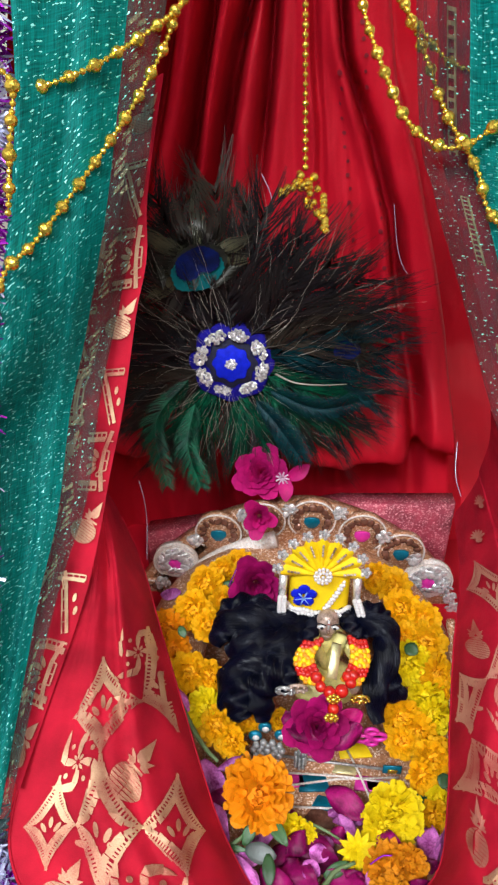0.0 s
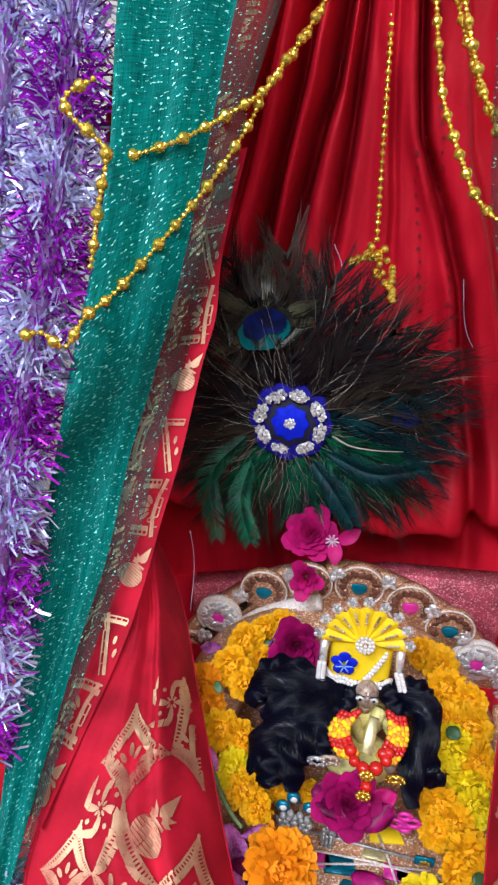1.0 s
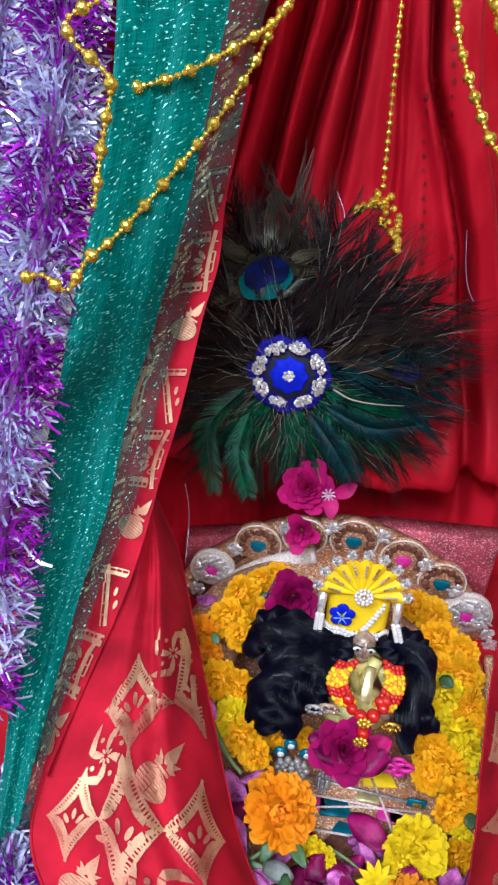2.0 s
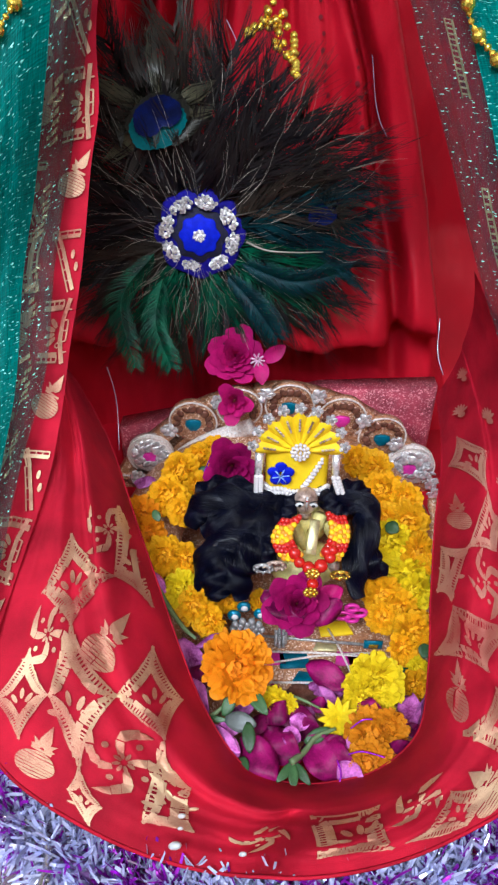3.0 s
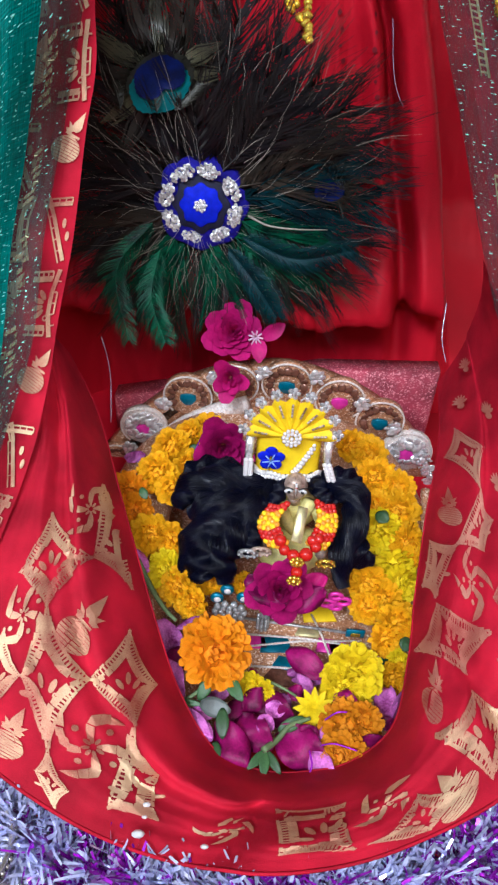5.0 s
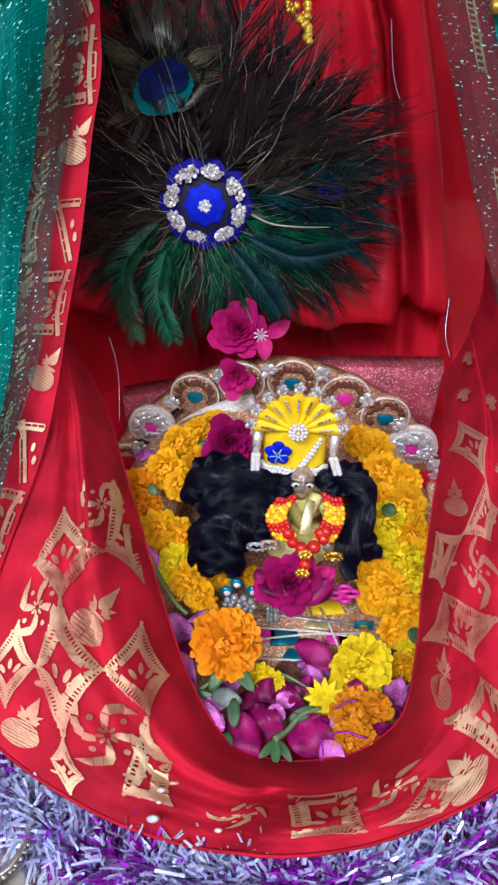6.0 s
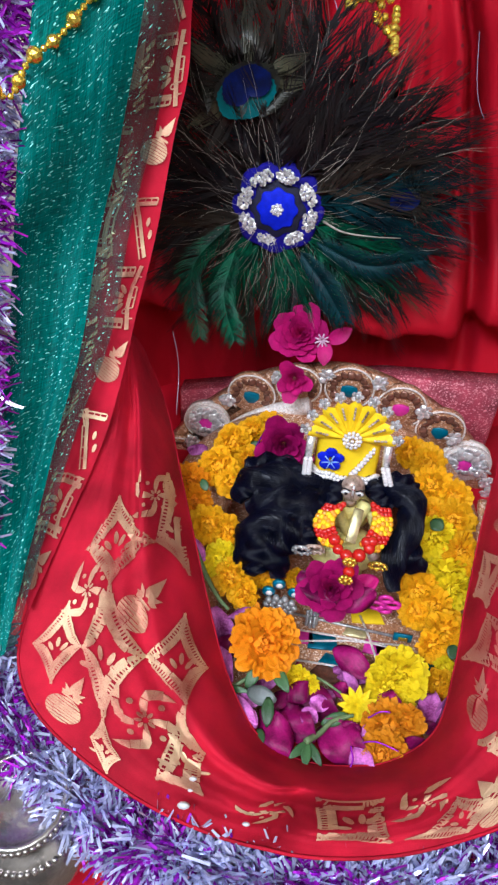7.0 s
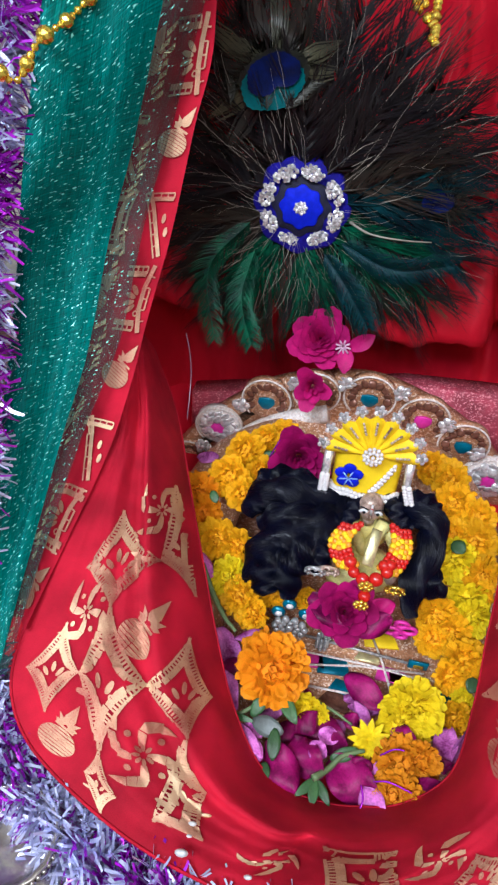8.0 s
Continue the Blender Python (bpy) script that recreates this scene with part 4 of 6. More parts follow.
part("seat", s, GLITTER, throne)
# padded roll that runs round the seat under the flowers
s = Soup()
roll = [(-0.1158, 0.2724, 0.0388), (-0.1173, 0.3132, 0.0499), (-0.1228, 0.3564, 0.0643), (-0.1094, 0.4074, 0.0714), (-0.0700, 0.4422, 0.0731), (-0.0115, 0.4616, 0.0705), (0.0471, 0.4424, 0.0677), (0.0822, 0.4010, 0.0542), (0.0894, 0.3553, 0.0366), (0.0809, 0.3004, 0.0244), (0.0784, 0.2654, 0.0207)]
tube(s, [Vector(p) + V(0, 0.018, -0.022) for p in spline(roll, 60)], 0.026, 14)
part("padded_roll", s, GLITTER, throne)


SEQUIN = {}
for ring in (SILVER, BROWN_GEM):
    s = Soup()
    ball(s, (0, 0, 0), (0.0036, 0.0012, 0.0036), 10, 5)
    SEQUIN[ring] = s.mesh("sequin", ring)


def scallop(cx, cz, r, gem, ring, sequins):
    c = V(cx, 0.478, cz)
    s = Soup()
    slab(s, [c + V(math.cos(a), 0, math.sin(a)) * r for a in (2 * math.pi * k / 24 for k in range(24))], (0, -1, 0), 0.006, bevel=0.0012)
    ob = part("scallop", s, GLITTER if ring is not SILVER else GLITTER_SILVER, throne)
    n = 11
    for k in range(n):
        a = math.radians(-30 + 240 * k / (n - 1))
        q = c + V(math.cos(a), 0, math.sin(a)) * r * 0.68 + V(0, -0.0018, 0)
        turn = Euler((sequins.uniform(-0.5, 0.5), 0, sequins.uniform(-0.5, 0.5))).to_matrix().to_4x4()
        piece("sequin", SEQUIN[ring], Matrix.Translation(q) @ turn @ Matrix.Scale(r / 0.02, 4), ob)
    if ring is SILVER:
        for k in range(9):
            a = math.radians(10 + 40 * k)
            turn = Euler((sequins.uniform(-0.5, 0.5), 0, sequins.uniform(-0.5, 0.5))).to_matrix().to_4x4()
            piece("sequin", SEQUIN[ring], Matrix.Translation(c + V(math.cos(a), 0, math.sin(a)) * r * 0.45 + V(0, -0.0026, 0)) @ turn @ Matrix.Scale(1.45, 4), ob)
    t = Soup()
    tube(t, [c + V(math.cos(a), 0, math.sin(a)) * r * 0.98 + V(0, -0.0012, 0) for a in (math.radians(-50 + 280 * k / 24) for k in range(25))], 0.0009, 6)
    part("rim", t, GLITTER_SILVER, ob)
    t = Soup()
    slab(t, [c + V(math.cos(a) * 1.0, 0, math.sin(a) * 0.85) * r * 0.34 * (1 + 0.12 * math.sin(3 * a)) + V(0, -0.0022, -r * 0.12) for a in (2 * math.pi * k / 10 for k in range(10))], (0, -1, 0), 0.002, bevel=0.0004)
    part("gem", t, gem, ob)


seq = random.Random(3)
for p, r, gem, ring in (((-0.1637, 0.4780, 0.0009), .0195, TEAL, BROWN_GEM), ((-0.1364, 0.4780, 0.0448), .0215, PINK, SILVER), ((-0.0951, 0.4780, 0.0839), .0215, TEAL, BROWN_GEM),
                        ((-0.0539, 0.4780, 0.1004), .020, PINK, BROWN_GEM), ((-0.0102, 0.4780, 0.1043), .0215, TEAL, BROWN_GEM), ((0.0363, 0.4780, 0.0911), .0215, PINK, BROWN_GEM),
                        ((0.0739, 0.4780, 0.0711), .0215, TEAL, BROWN_GEM), ((0.1033, 0.4780, 0.0367), .0235, PINK, SILVER)):
    scallop(p[0], p[2], r, gem, ring, seq)
for p in ((-0.1498, 0.4740, 0.0214), (-0.1170, 0.4740, 0.0779), (-0.0715, 0.4740, 0.1091), (-0.0312, 0.4740, 0.1177), (0.0148, 0.4740, 0.1167), (0.0563, 0.4740, 0.0917), (0.0861, 0.4740, 0.0666), (0.1258, 0.4740, 0.0208), (0.1188, 0.4740, 0.0334), (0.1313, 0.4740, 0.0079)):
    for k in range(7):
        a = k * 1.047
        rr = 0.0055 if k < 6 else 0
        turn = Euler((seq.uniform(-0.6, 0.6), 0, seq.uniform(-0.6, 0.6))).to_matrix().to_4x4()
        piece("sequin", SEQUIN[SILVER], Matrix.Translation(V(p[0] + rr * math.cos(a) * seq.uniform(0.7, 1.1), 0.473, p[2] + rr * math.sin(a) * seq.uniform(0.7, 1.1))) @ turn @ Matrix.Scale(0.92, 4), throne)
s = Soup()
band_pts = [(-0.1287, 0.4760, 0.0199), (-0.1056, 0.4760, 0.0481), (-0.0771, 0.4760, 0.0683), (-0.0418, 0.4760, 0.0833)]
tube(s, [V(x, 0.474, z) for x, _, z in spline(band_pts, 24)], 0.008, 8)
part("silver_band", s, GLITTER_SILVER, throne)
s = Soup()
tube(s, spline([(0.1036, 0.3964, 0.0715), (0.1026, 0.3599, 0.0578), (0.0986, 0.3375, 0.0508), (0.0954, 0.3138, 0.0405), (0.0911, 0.2865, 0.0305), (0.0875, 0.2656, 0.0206)], 30), lambda t: 0.0036 + 0.0007 * math.sin(t * 60), 8)
part("silver_side_trim", s, GLITTER, throne)
# foil mosaic on the seat
rnd = random.Random(21)
for p, mt, w in (((0.0016, 0.2716, 0.0100), TEAL, .010), ((-0.0074, 0.2859, 0.0100), TEAL, .012), ((-0.0233, 0.2871, 0.0100), PINK, .010), ((0.0332, 0.2886, 0.0100), PINK, .011), ((0.0664, 0.2798, 0.0120), TEAL, .010),
                 ((0.0241, 0.3150, 0.0100), SATIN_Y, .013), ((0.0394, 0.2877, 0.0100), PINK, .008), ((-0.0219, 0.3247, 0.0100), PINK, .009), ((-0.0064, 0.3144, 0.0100), PINK, .012), ((0.0169, 0.2995, 0.0100), PALE_GOLD, .009), ((-0.0026, 0.2608, 0.0100), BROWN_GEM, .012)):
    s = Soup()
    c = V(p[0], p[1], 0.0105)
    a0 = rnd.uniform(-0.3, 0.3)
    slab(s, [c + V(math.cos(a + a0) * w * 1.3, math.sin(a + a0) * w * 0.7, 0) for a in (math.pi / 4, 2.2, 3.9, 5.6)], (0, 0, 1), 0.002, bevel=0.0004)
    part("mosaic_foil", s, mt, throne)
for k, (a, b) in enumerate((((-0.0445, 0.2928, 0.0110), (0.0766, 0.2878, 0.0110)), ((-0.0356, 0.2810, 0.0110), (0.0566, 0.2946, 0.0110)), ((-0.0269, 0.2673, 0.0110), (0.0375, 0.2640, 0.0110)), ((0.0196, 0.3134, 0.0120), (0.0342, 0.2746, 0.0120)))):
    s = Soup()
    tube(s, [Vector(a), (Vector(a) + Vector(b)) / 2 + V(0, 0.002, 0.0006), Vector(b)], 0.0009, 6)
    part("piping", s, GLITTER_SILVER, throne)

cushion = thing("back_cushion", "rose red glitter covered panel leaning behind the throne", "panel", at=(-0.013, 0.505, 0))
s = Soup()
a, b = (-0.1712, 0.5050, 0.0496), (0.1256, 0.5050, 0.1021)
slab(s, [V(a[0], 0.507, 0), V(b[0], 0.507, 0), V(b[0], 0.512, b[2]), V(a[0] + 0.19, 0.512, b[2] - 0.006), V(a[0], 0.512, a[2])], (0, -1, 0.03), 0.02, bevel=0.003)
part("panel", s, GLITTER_PINK, cushion)

# ---- flowers ----
def marigold_mesh(name, material, seed, n=118):
    """A ruffled bloom, radius 1, facing +z."""
    rnd = random.Random(seed)
    outer, heart = Soup(), Soup()
    ball(outer, (0, 0, 0.05), (0.6, 0.6, 0.42), 10, 6)
    ball(heart, (0, 0, 0.20), (0.3, 0.3, 0.25), 8, 5)
    for i in range(n):
        q = (i + 0.5) / n
        s = heart if q < 0.22 else outer
        core = 36 if s is heart else 51
        polar = math.acos(1 - q * 1.12) if q < 0.95 else 1.6
        az = i * 2.39996 + rnd.uniform(-0.25, 0.25)
        out = V(math.sin(polar) * math.cos(az), math.sin(polar) * math.sin(az), 0.62 * math.cos(polar)).normalized()
        R = 0.50 + 0.42 * math.sin(polar) + rnd.uniform(-0.11, 0.11)
        base = out * 0.40 * R
        tang = out.cross(V(0, 0, 1))
        tang = tang.normalized() if tang.length > 0.05 else V(1, 0, 0)
        roll = rnd.uniform(-0.7, 0.7)
        up = out.cross(tang)
        side = (tang * math.cos(roll) + up * math.sin(roll))
        nrm = side.cross(out)
        w = rnd.uniform(0.10, 0.19)
        vs = []
        for k in range(3):
            t = (0.0, 0.6, 1.0)[k]
            c = base + out * (R * 0.62) * t + nrm * (0.10 * t * t * rnd.uniform(0.2, 1.6))
            ww = w * (0.45, 0.95, 1.1)[k]
            for x in (-1, -0.35, 0.35, 1):
                ruff = 0.05 * (1 if x in (-1, 0.35) else -1) * t
                vs.append(c + side * ww * x + nrm * ruff + out * ((0.07 if x in (-0.35, 0.35) else -0.06) * rnd.uniform(0.2, 1.3) if k == 2 else 0))
        k = len(s.v)
        s.v.extend(tuple(q) for q in vs)
        fs = [(k + r * 4 + x, k + r * 4 + x + 1, k + r * 4 + x + 5, k + r * 4 + x + 4) for r in range(2) for x in range(3)]
        fs += [(core, k + x + 1, k + x) for x in range(3)]
        s.f.extend(fs)
        s.m.extend([0] * len(fs))
    return outer.mesh(name, material), heart.mesh("heart", material)


MARI = {"r": [marigold_mesh("bloom", RUST, k) for k in (8, 9)], "o": [marigold_mesh("bloom", ORANGE, k) for k in (1, 2)], "a": [marigold_mesh("bloom", AMBER, k) for k in (3, 4, 5)], "y": [marigold_mesh("bloom", YELLOW, k) for k in (6, 7)]}
MNAME = {"r": "rusty orange", "o": "orange", "a": "golden orange", "y": "bright yellow"}
rnd = random.Random(11)


def marigold(p, r, kind, where, group="", face=(0, -0.75, 0.66)):
    d = (Vector(face) + V(rnd.uniform(-0.3, 0.3), rnd.uniform(-0.2, 0.2), rnd.uniform(-0.3, 0.3))).normalized()
    m = Matrix.Translation(p) @ d.to_track_quat("Z", "Y").to_matrix().to_4x4() @ Matrix.Rotation(rnd.uniform(0, 6), 4, "Z") @ Matrix.Diagonal((r, r * rnd.uniform(0.9, 1.05), r * 0.95, 1))
    ob = thing("marigold", f"{MNAME[kind]} ruffled marigold {where}", "flower", group, at=p)
    for nm, me in zip(("outer_petals", "heart"), rnd.choice(MARI[kind])):
        piece(nm, me, m, ob)
    return ob


RING = "in the garland round the idol"
for p, r, k in (((-0.0724, 0.4336, 0.0865), .015, "a"), ((-0.0855, 0.4235, 0.0873), .015, "a"), ((-0.0986, 0.4074, 0.0870), .018, "a"), ((-0.0844, 0.3926, 0.0838), .014, "a"), ((-0.1060, 0.3833, 0.0812), .018, "a"), ((-0.0923, 0.3695, 0.0793), .015, "a"), ((-0.1253, 0.3695, 0.0728), .018, "o"), ((-0.1188, 0.3531, 0.0679), .018, "o"),
                ((-0.1033, 0.3352, 0.0656), .018, "a"), ((-0.0878, 0.3324, 0.0646), .015, "a"), ((-0.0890, 0.3101, 0.0575), .017, "y"), ((-0.0790, 0.2990, 0.0544), .016, "a"), ((-0.0680, 0.2909, 0.0485), .014, "a"),
                ((0.0458, 0.4339, 0.0780), .016, "a"), ((0.0602, 0.4251, 0.0775), .017, "a"), ((0.0651, 0.4077, 0.0699), .019, "a"), ((0.0827, 0.3995, 0.0683), .016, "a"), ((0.0833, 0.3815, 0.0618), .019, "a"), ((0.0653, 0.3819, 0.0631), .014, "a"), ((0.0669, 0.3672, 0.0527), .021, "y"), ((0.0905, 0.3589, 0.0491), .018, "a"),
                ((0.0800, 0.3409, 0.0432), .018, "y"), ((0.0908, 0.3426, 0.0447), .015, "a"), ((0.0826, 0.3272, 0.0419), .017, "y"), ((0.0592, 0.3245, 0.0395), .019, "a"), ((0.0699, 0.3150, 0.0351), .017, "a"), ((0.0579, 0.3081, 0.0351), .015, "a"), ((0.0790, 0.2956, 0.0344), .019, "a"), ((0.0697, 0.2843, 0.0319), .014, "a"), ((0.0793, 0.2726, 0.0248), .010, "y"), ((0.0759, 0.2617, 0.0209), .013, "a")):
    marigold(p, r * 0.90, k, RING, "garland marigolds")
LYING = "lying before the idol"
for p, r, k in (((-0.0465, 0.2467, 0.0595), .023, "o"), ((-0.0516, 0.2570, 0.0534), .018, "o"), ((0.0446, 0.2536, 0.0349), .021, "y"), ((0.0372, 0.2436, 0.0354), .016, "y"), ((0.0399, 0.2155, 0.0353), .020, "r"), ((0.0360, 0.1990, 0.0357), .016, "r"), ((0.0492, 0.2191, 0.0394), .013, "r"), ((-0.0220, 0.2391, 0.0327), .011, "y"), ((-0.0145, 0.2379, 0.0308), .008, "y"), ((-0.0321, 0.3169, 0.0392), .009, "a"), ((-0.0566, 0.3162, 0.0395), .011, "a")):
    marigold(p, r, k, LYING, face=(0, -0.5, 0.85))
small = thing("daisy_bloom", "small yellow open flower lying among petals", "flower", at=(0.0186, 0.2284, 0.0333))
for ring_no, (n, ln) in enumerate(((12, 0.014), (10, 0.010), (7, 0.006))):
    for k in range(n):
        a = 2 * math.pi * k / n + ring_no * 0.3
        s = Soup()
        c = small.location
        d = V(math.cos(a), math.sin(a) * 0.85 - 0.2, math.sin(a) * 0.5 + 0.25 + 0.3 * ring_no)
        leaf_blade(s, c, c + d.normalized() * ln, V(0, -0.5, 0.8), 0.005, 0.1, n=4)
        part("petal", s, YELLOW, small)


def rose(name, label, p, r, face, material, seed, turns=26, parent_pos=None):
    """A rose of cupped petals wound in a spiral."""
    rnd = random.Random(seed)
    ob = thing(name, label, "flower", "roses", at=p)
    m = Vector(face).normalized().to_track_quat("Z", "Y").to_matrix()
    for i in range(turns):
        q = i / (turns - 1)
        s = Soup()
        az = i * 2.39996
        rad = r * (0.05 + 0.62 * q ** 1.2)
        open_ = 0.08 + 0.56 * q ** 1.6
        w = r * (0.90 + 0.95 * q)
        h = r * (0.62 + 0.25 * q)
        vs = []
        NN, MM = 5, 8
        for j in range(NN + 1):
            for k in range(MM + 1):
                x = k / MM - 0.5
                # rounded, slightly notched petal edge
                t = j / NN * (1 - 1.05 * x * x - 0.04 * math.exp(-(x / 0.10) ** 2))
                ang = az + x * w / max(rad + r * 0.25, 1e-4) * (0.5 + 0.5 * math.sin(math.pi * min(1, t + 0.25)))
                lean = rad * (0.35 + 0.65 * t) + h * math.sin(open_) * t * t * 0.75 + 0.03 * r * math.sin(x * 5 + i) * t
                up = h * t * math.cos(open_ * t * 0.85) - 0.35 * q * r - 0.20 * r * x * x * t * 2
                vs.append(m @ V(math.cos(ang) * lean, math.sin(ang) * lean, up) + Vector(p))
        s.add(vs, [(j * (MM + 1) + k, j * (MM + 1) + k + 1, (j + 1) * (MM + 1) + k + 1, (j + 1) * (MM + 1) + k) for j in range(NN) for k in range(MM)])
        part("petal", s, material, ob)
    return ob


rose("rose", "magenta rose resting on the throne's top edge", (-0.0576, 0.4881, 0.1461), 0.0265, (0.05, -0.8, 0.6), ROSE, 2, 48)
rose("rose", "magenta rose with its pale heart below the other", (-0.0574, 0.4601, 0.1190), 0.0190, (0.0, -0.75, 0.35), ROSE, 3, 16)
rose("rose", "dark magenta rose tucked beside the crown", (-0.0570, 0.3991, 0.0987), 0.0255, (0.1, -0.9, 0.5), ROSE_MID, 4, 28)
rose("rose", "dark magenta rose in the idol's lap", (-0.0061, 0.3070, 0.0496), 0.0265, (0, -0.6, 0.8), ROSE_MID, 6, 26)
PALEHEART = mat("pale_petal_heart", (0.72, 0.45, 0.62), 0.5, 0, 0.3, 200, 0.3, 800)
spray = thing("rose_petal_spray", "two magenta petals with a white heart", "petals", at=(-0.0356, 0.4801, 0.1494))
for a, b in (((-0.0347, 0.4786, 0.1476), (-0.0159, 0.4839, 0.1597)), ((-0.0356, 0.4786, 0.1476), (-0.0345, 0.4646, 0.1332))):
    s = Soup()
    leaf_blade(s, a, b, (0, -0.9, 0.3), 0.013, 0.12)
    part("petal", s, ROSE, spray)
s = Soup()
for k in range(9):
    a = k * 0.7
    c = spray.location + V(-0.003, -0.004, 0.001)
    tube(s, [c, c + V(math.cos(a) * 0.006, -0.002, math.sin(a) * 0.007)], 0.0008, 5)
part("heart", s, PALEHEART, spray, "white stamens")

# loose petals
tw = random.Random(52)
def petal(a, b, width, material, label, up=(0, -0.55, 0.83), curl=0.10, cup=0.14):
    s = Soup()
    a = Vector(a)
    leaf_blade(s, V(0, 0, 0), Vector(b) - a, Vector(up) + V(tw.uniform(-0.5, 0.5), tw.uniform(-0.4, 0.3), tw.uniform(-0.3, 0.3)), width * 0.70, curl * tw.uniform(-0.6, 1.8), cup=cup * tw.uniform(-3.0, 3.6), n=12, wave=tw.uniform(0.08, 0.20), phase=tw.uniform(0, 6))
    ob = new("rose_petal", s.mesh("rose_petal", material))
    ob.location = a
    sol = ob.modifiers.new("thickness", "SOLIDIFY")
    sol.thickness = 0.0004
    tagged(ob, label, "petal", "loose petals")


MAG, LIL = "loose dark magenta rose petal", "loose lilac petal with a pale edge"
for a, b, w, mt, lab in (((-0.0874, 0.2751, 0.0489), (-0.0722, 0.2516, 0.0347), .024, PETAL_LILAC, LIL), ((-0.0761, 0.2695, 0.0493), (-0.0513, 0.2720, 0.0593), .012, PETAL_LILAC, LIL), ((-0.0799, 0.2469, 0.0452), (-0.0652, 0.2248, 0.0408), .020, PETAL_LILAC, LIL),
                         ((-0.0645, 0.2170, 0.0391), (-0.0436, 0.1989, 0.0395), .017, PETAL_LILAC, LIL), ((-0.0533, 0.2114, 0.0395), (-0.0434, 0.1985, 0.0438), .010, PETAL_LILAC, LIL), ((0.0011, 0.2707, 0.0310), (0.0276, 0.2519, 0.0303), .026, ROSE_DARK, MAG), ((0.0085, 0.2537, 0.0303), (0.0193, 0.2391, 0.0307), .012, PETAL_LILAC, LIL),
                         ((-0.0201, 0.2368, 0.0297), (0.0074, 0.2182, 0.0291), .030, ROSE_DARK, MAG), ((-0.0287, 0.2168, 0.0372), (-0.0072, 0.1978, 0.0363), .030, ROSE_DARK, MAG), ((-0.0035, 0.2131, 0.0312), (0.0274, 0.1933, 0.0290), .036, ROSE_DARK, MAG), ((0.0453, 0.2050, 0.0347), (0.0671, 0.2031, 0.0393), .028, ROSE_DARK, MAG),
                         ((0.0170, 0.1984, 0.0360), (0.0332, 0.1845, 0.0337), .022, PETAL_LILAC, LIL), ((0.0698, 0.2507, 0.0267), (0.0655, 0.2198, 0.0283), .022, PETAL_LILAC, LIL), ((0.0795, 0.2482, 0.0311), (0.0697, 0.2237, 0.0282), .018, PETAL_LILAC, LIL), ((-0.0426, 0.2117, 0.0394), (-0.0208, 0.1851, 0.0371), .030, ROSE_DARK, MAG),
                         ((-0.1164, 0.3203, 0.0668), (-0.1001, 0.3040, 0.0616), .016, PETAL_LILAC, LIL), ((-0.1365, 0.4060, 0.0710), (-0.1202, 0.4062, 0.0785), .014, PETAL_LILAC, LIL), ((-0.0253, 0.2228, 0.0333), (-0.0145, 0.2366, 0.0372), .020, ROSE_DARK, MAG), ((0.0300, 0.2378, 0.0366), (0.0473, 0.2279, 0.0393), .022, ROSE_DARK, MAG),
                         ((-0.0684, 0.2588, 0.0436), (-0.0813, 0.2348, 0.0381), .024, ROSE_DARK, MAG), ((0.0052, 0.3063, 0.0546), (0.0262, 0.3106, 0.0623), .020, ROSE, MAG), ((-0.0315, 0.3091, 0.0567), (-0.0029, 0.2927, 0.0476), .026, ROSE_DARK, MAG), ((-0.0009, 0.2940, 0.0459), (0.0251, 0.3025, 0.0585), .026, ROSE_DARK, MAG), ((-0.0199, 0.2279, 0.0314), (-0.0394, 0.2143, 0.0345), .024, ROSE_DARK, MAG)):
    petal(a, b, w, mt, lab)
rnd = random.Random(77)
for k in range(26):
    u = rnd.uniform(-0.085, 0.07)
    y = rnd.uniform(0.205, 0.285)
    z = 0.010 + 0.030 * (0.285 - y) / 0.08
    a = V(u, y, z)
    an = rnd.uniform(0, 6.28)
    petal(a, a + V(math.cos(an), math.sin(an) * 0.7, rnd.uniform(-0.2, 0.3)) * rnd.uniform(0.012, 0.022), rnd.uniform(0.009, 0.017), rnd.choice((ROSE_DARK, ROSE_DARK, PETAL_LILAC)), "loose magenta rose petal in the heap before the idol")


def leaf(a, b, width, material, label, curl=0.15):
    s = Soup()
    a = Vector(a)
    leaf_blade(s, V(0, 0, 0), Vector(b) - a, (0, -0.5, 0.85), width * 0.8, curl * 0.6, cup=0.12, n=8)
    ob = new("leaf", s.mesh("leaf", material))
    ob.location = a
    sol = ob.modifiers.new("thickness", "SOLIDIFY")
    sol.thickness = 0.0005
    tagged(ob, label, "leaf", "leaves")


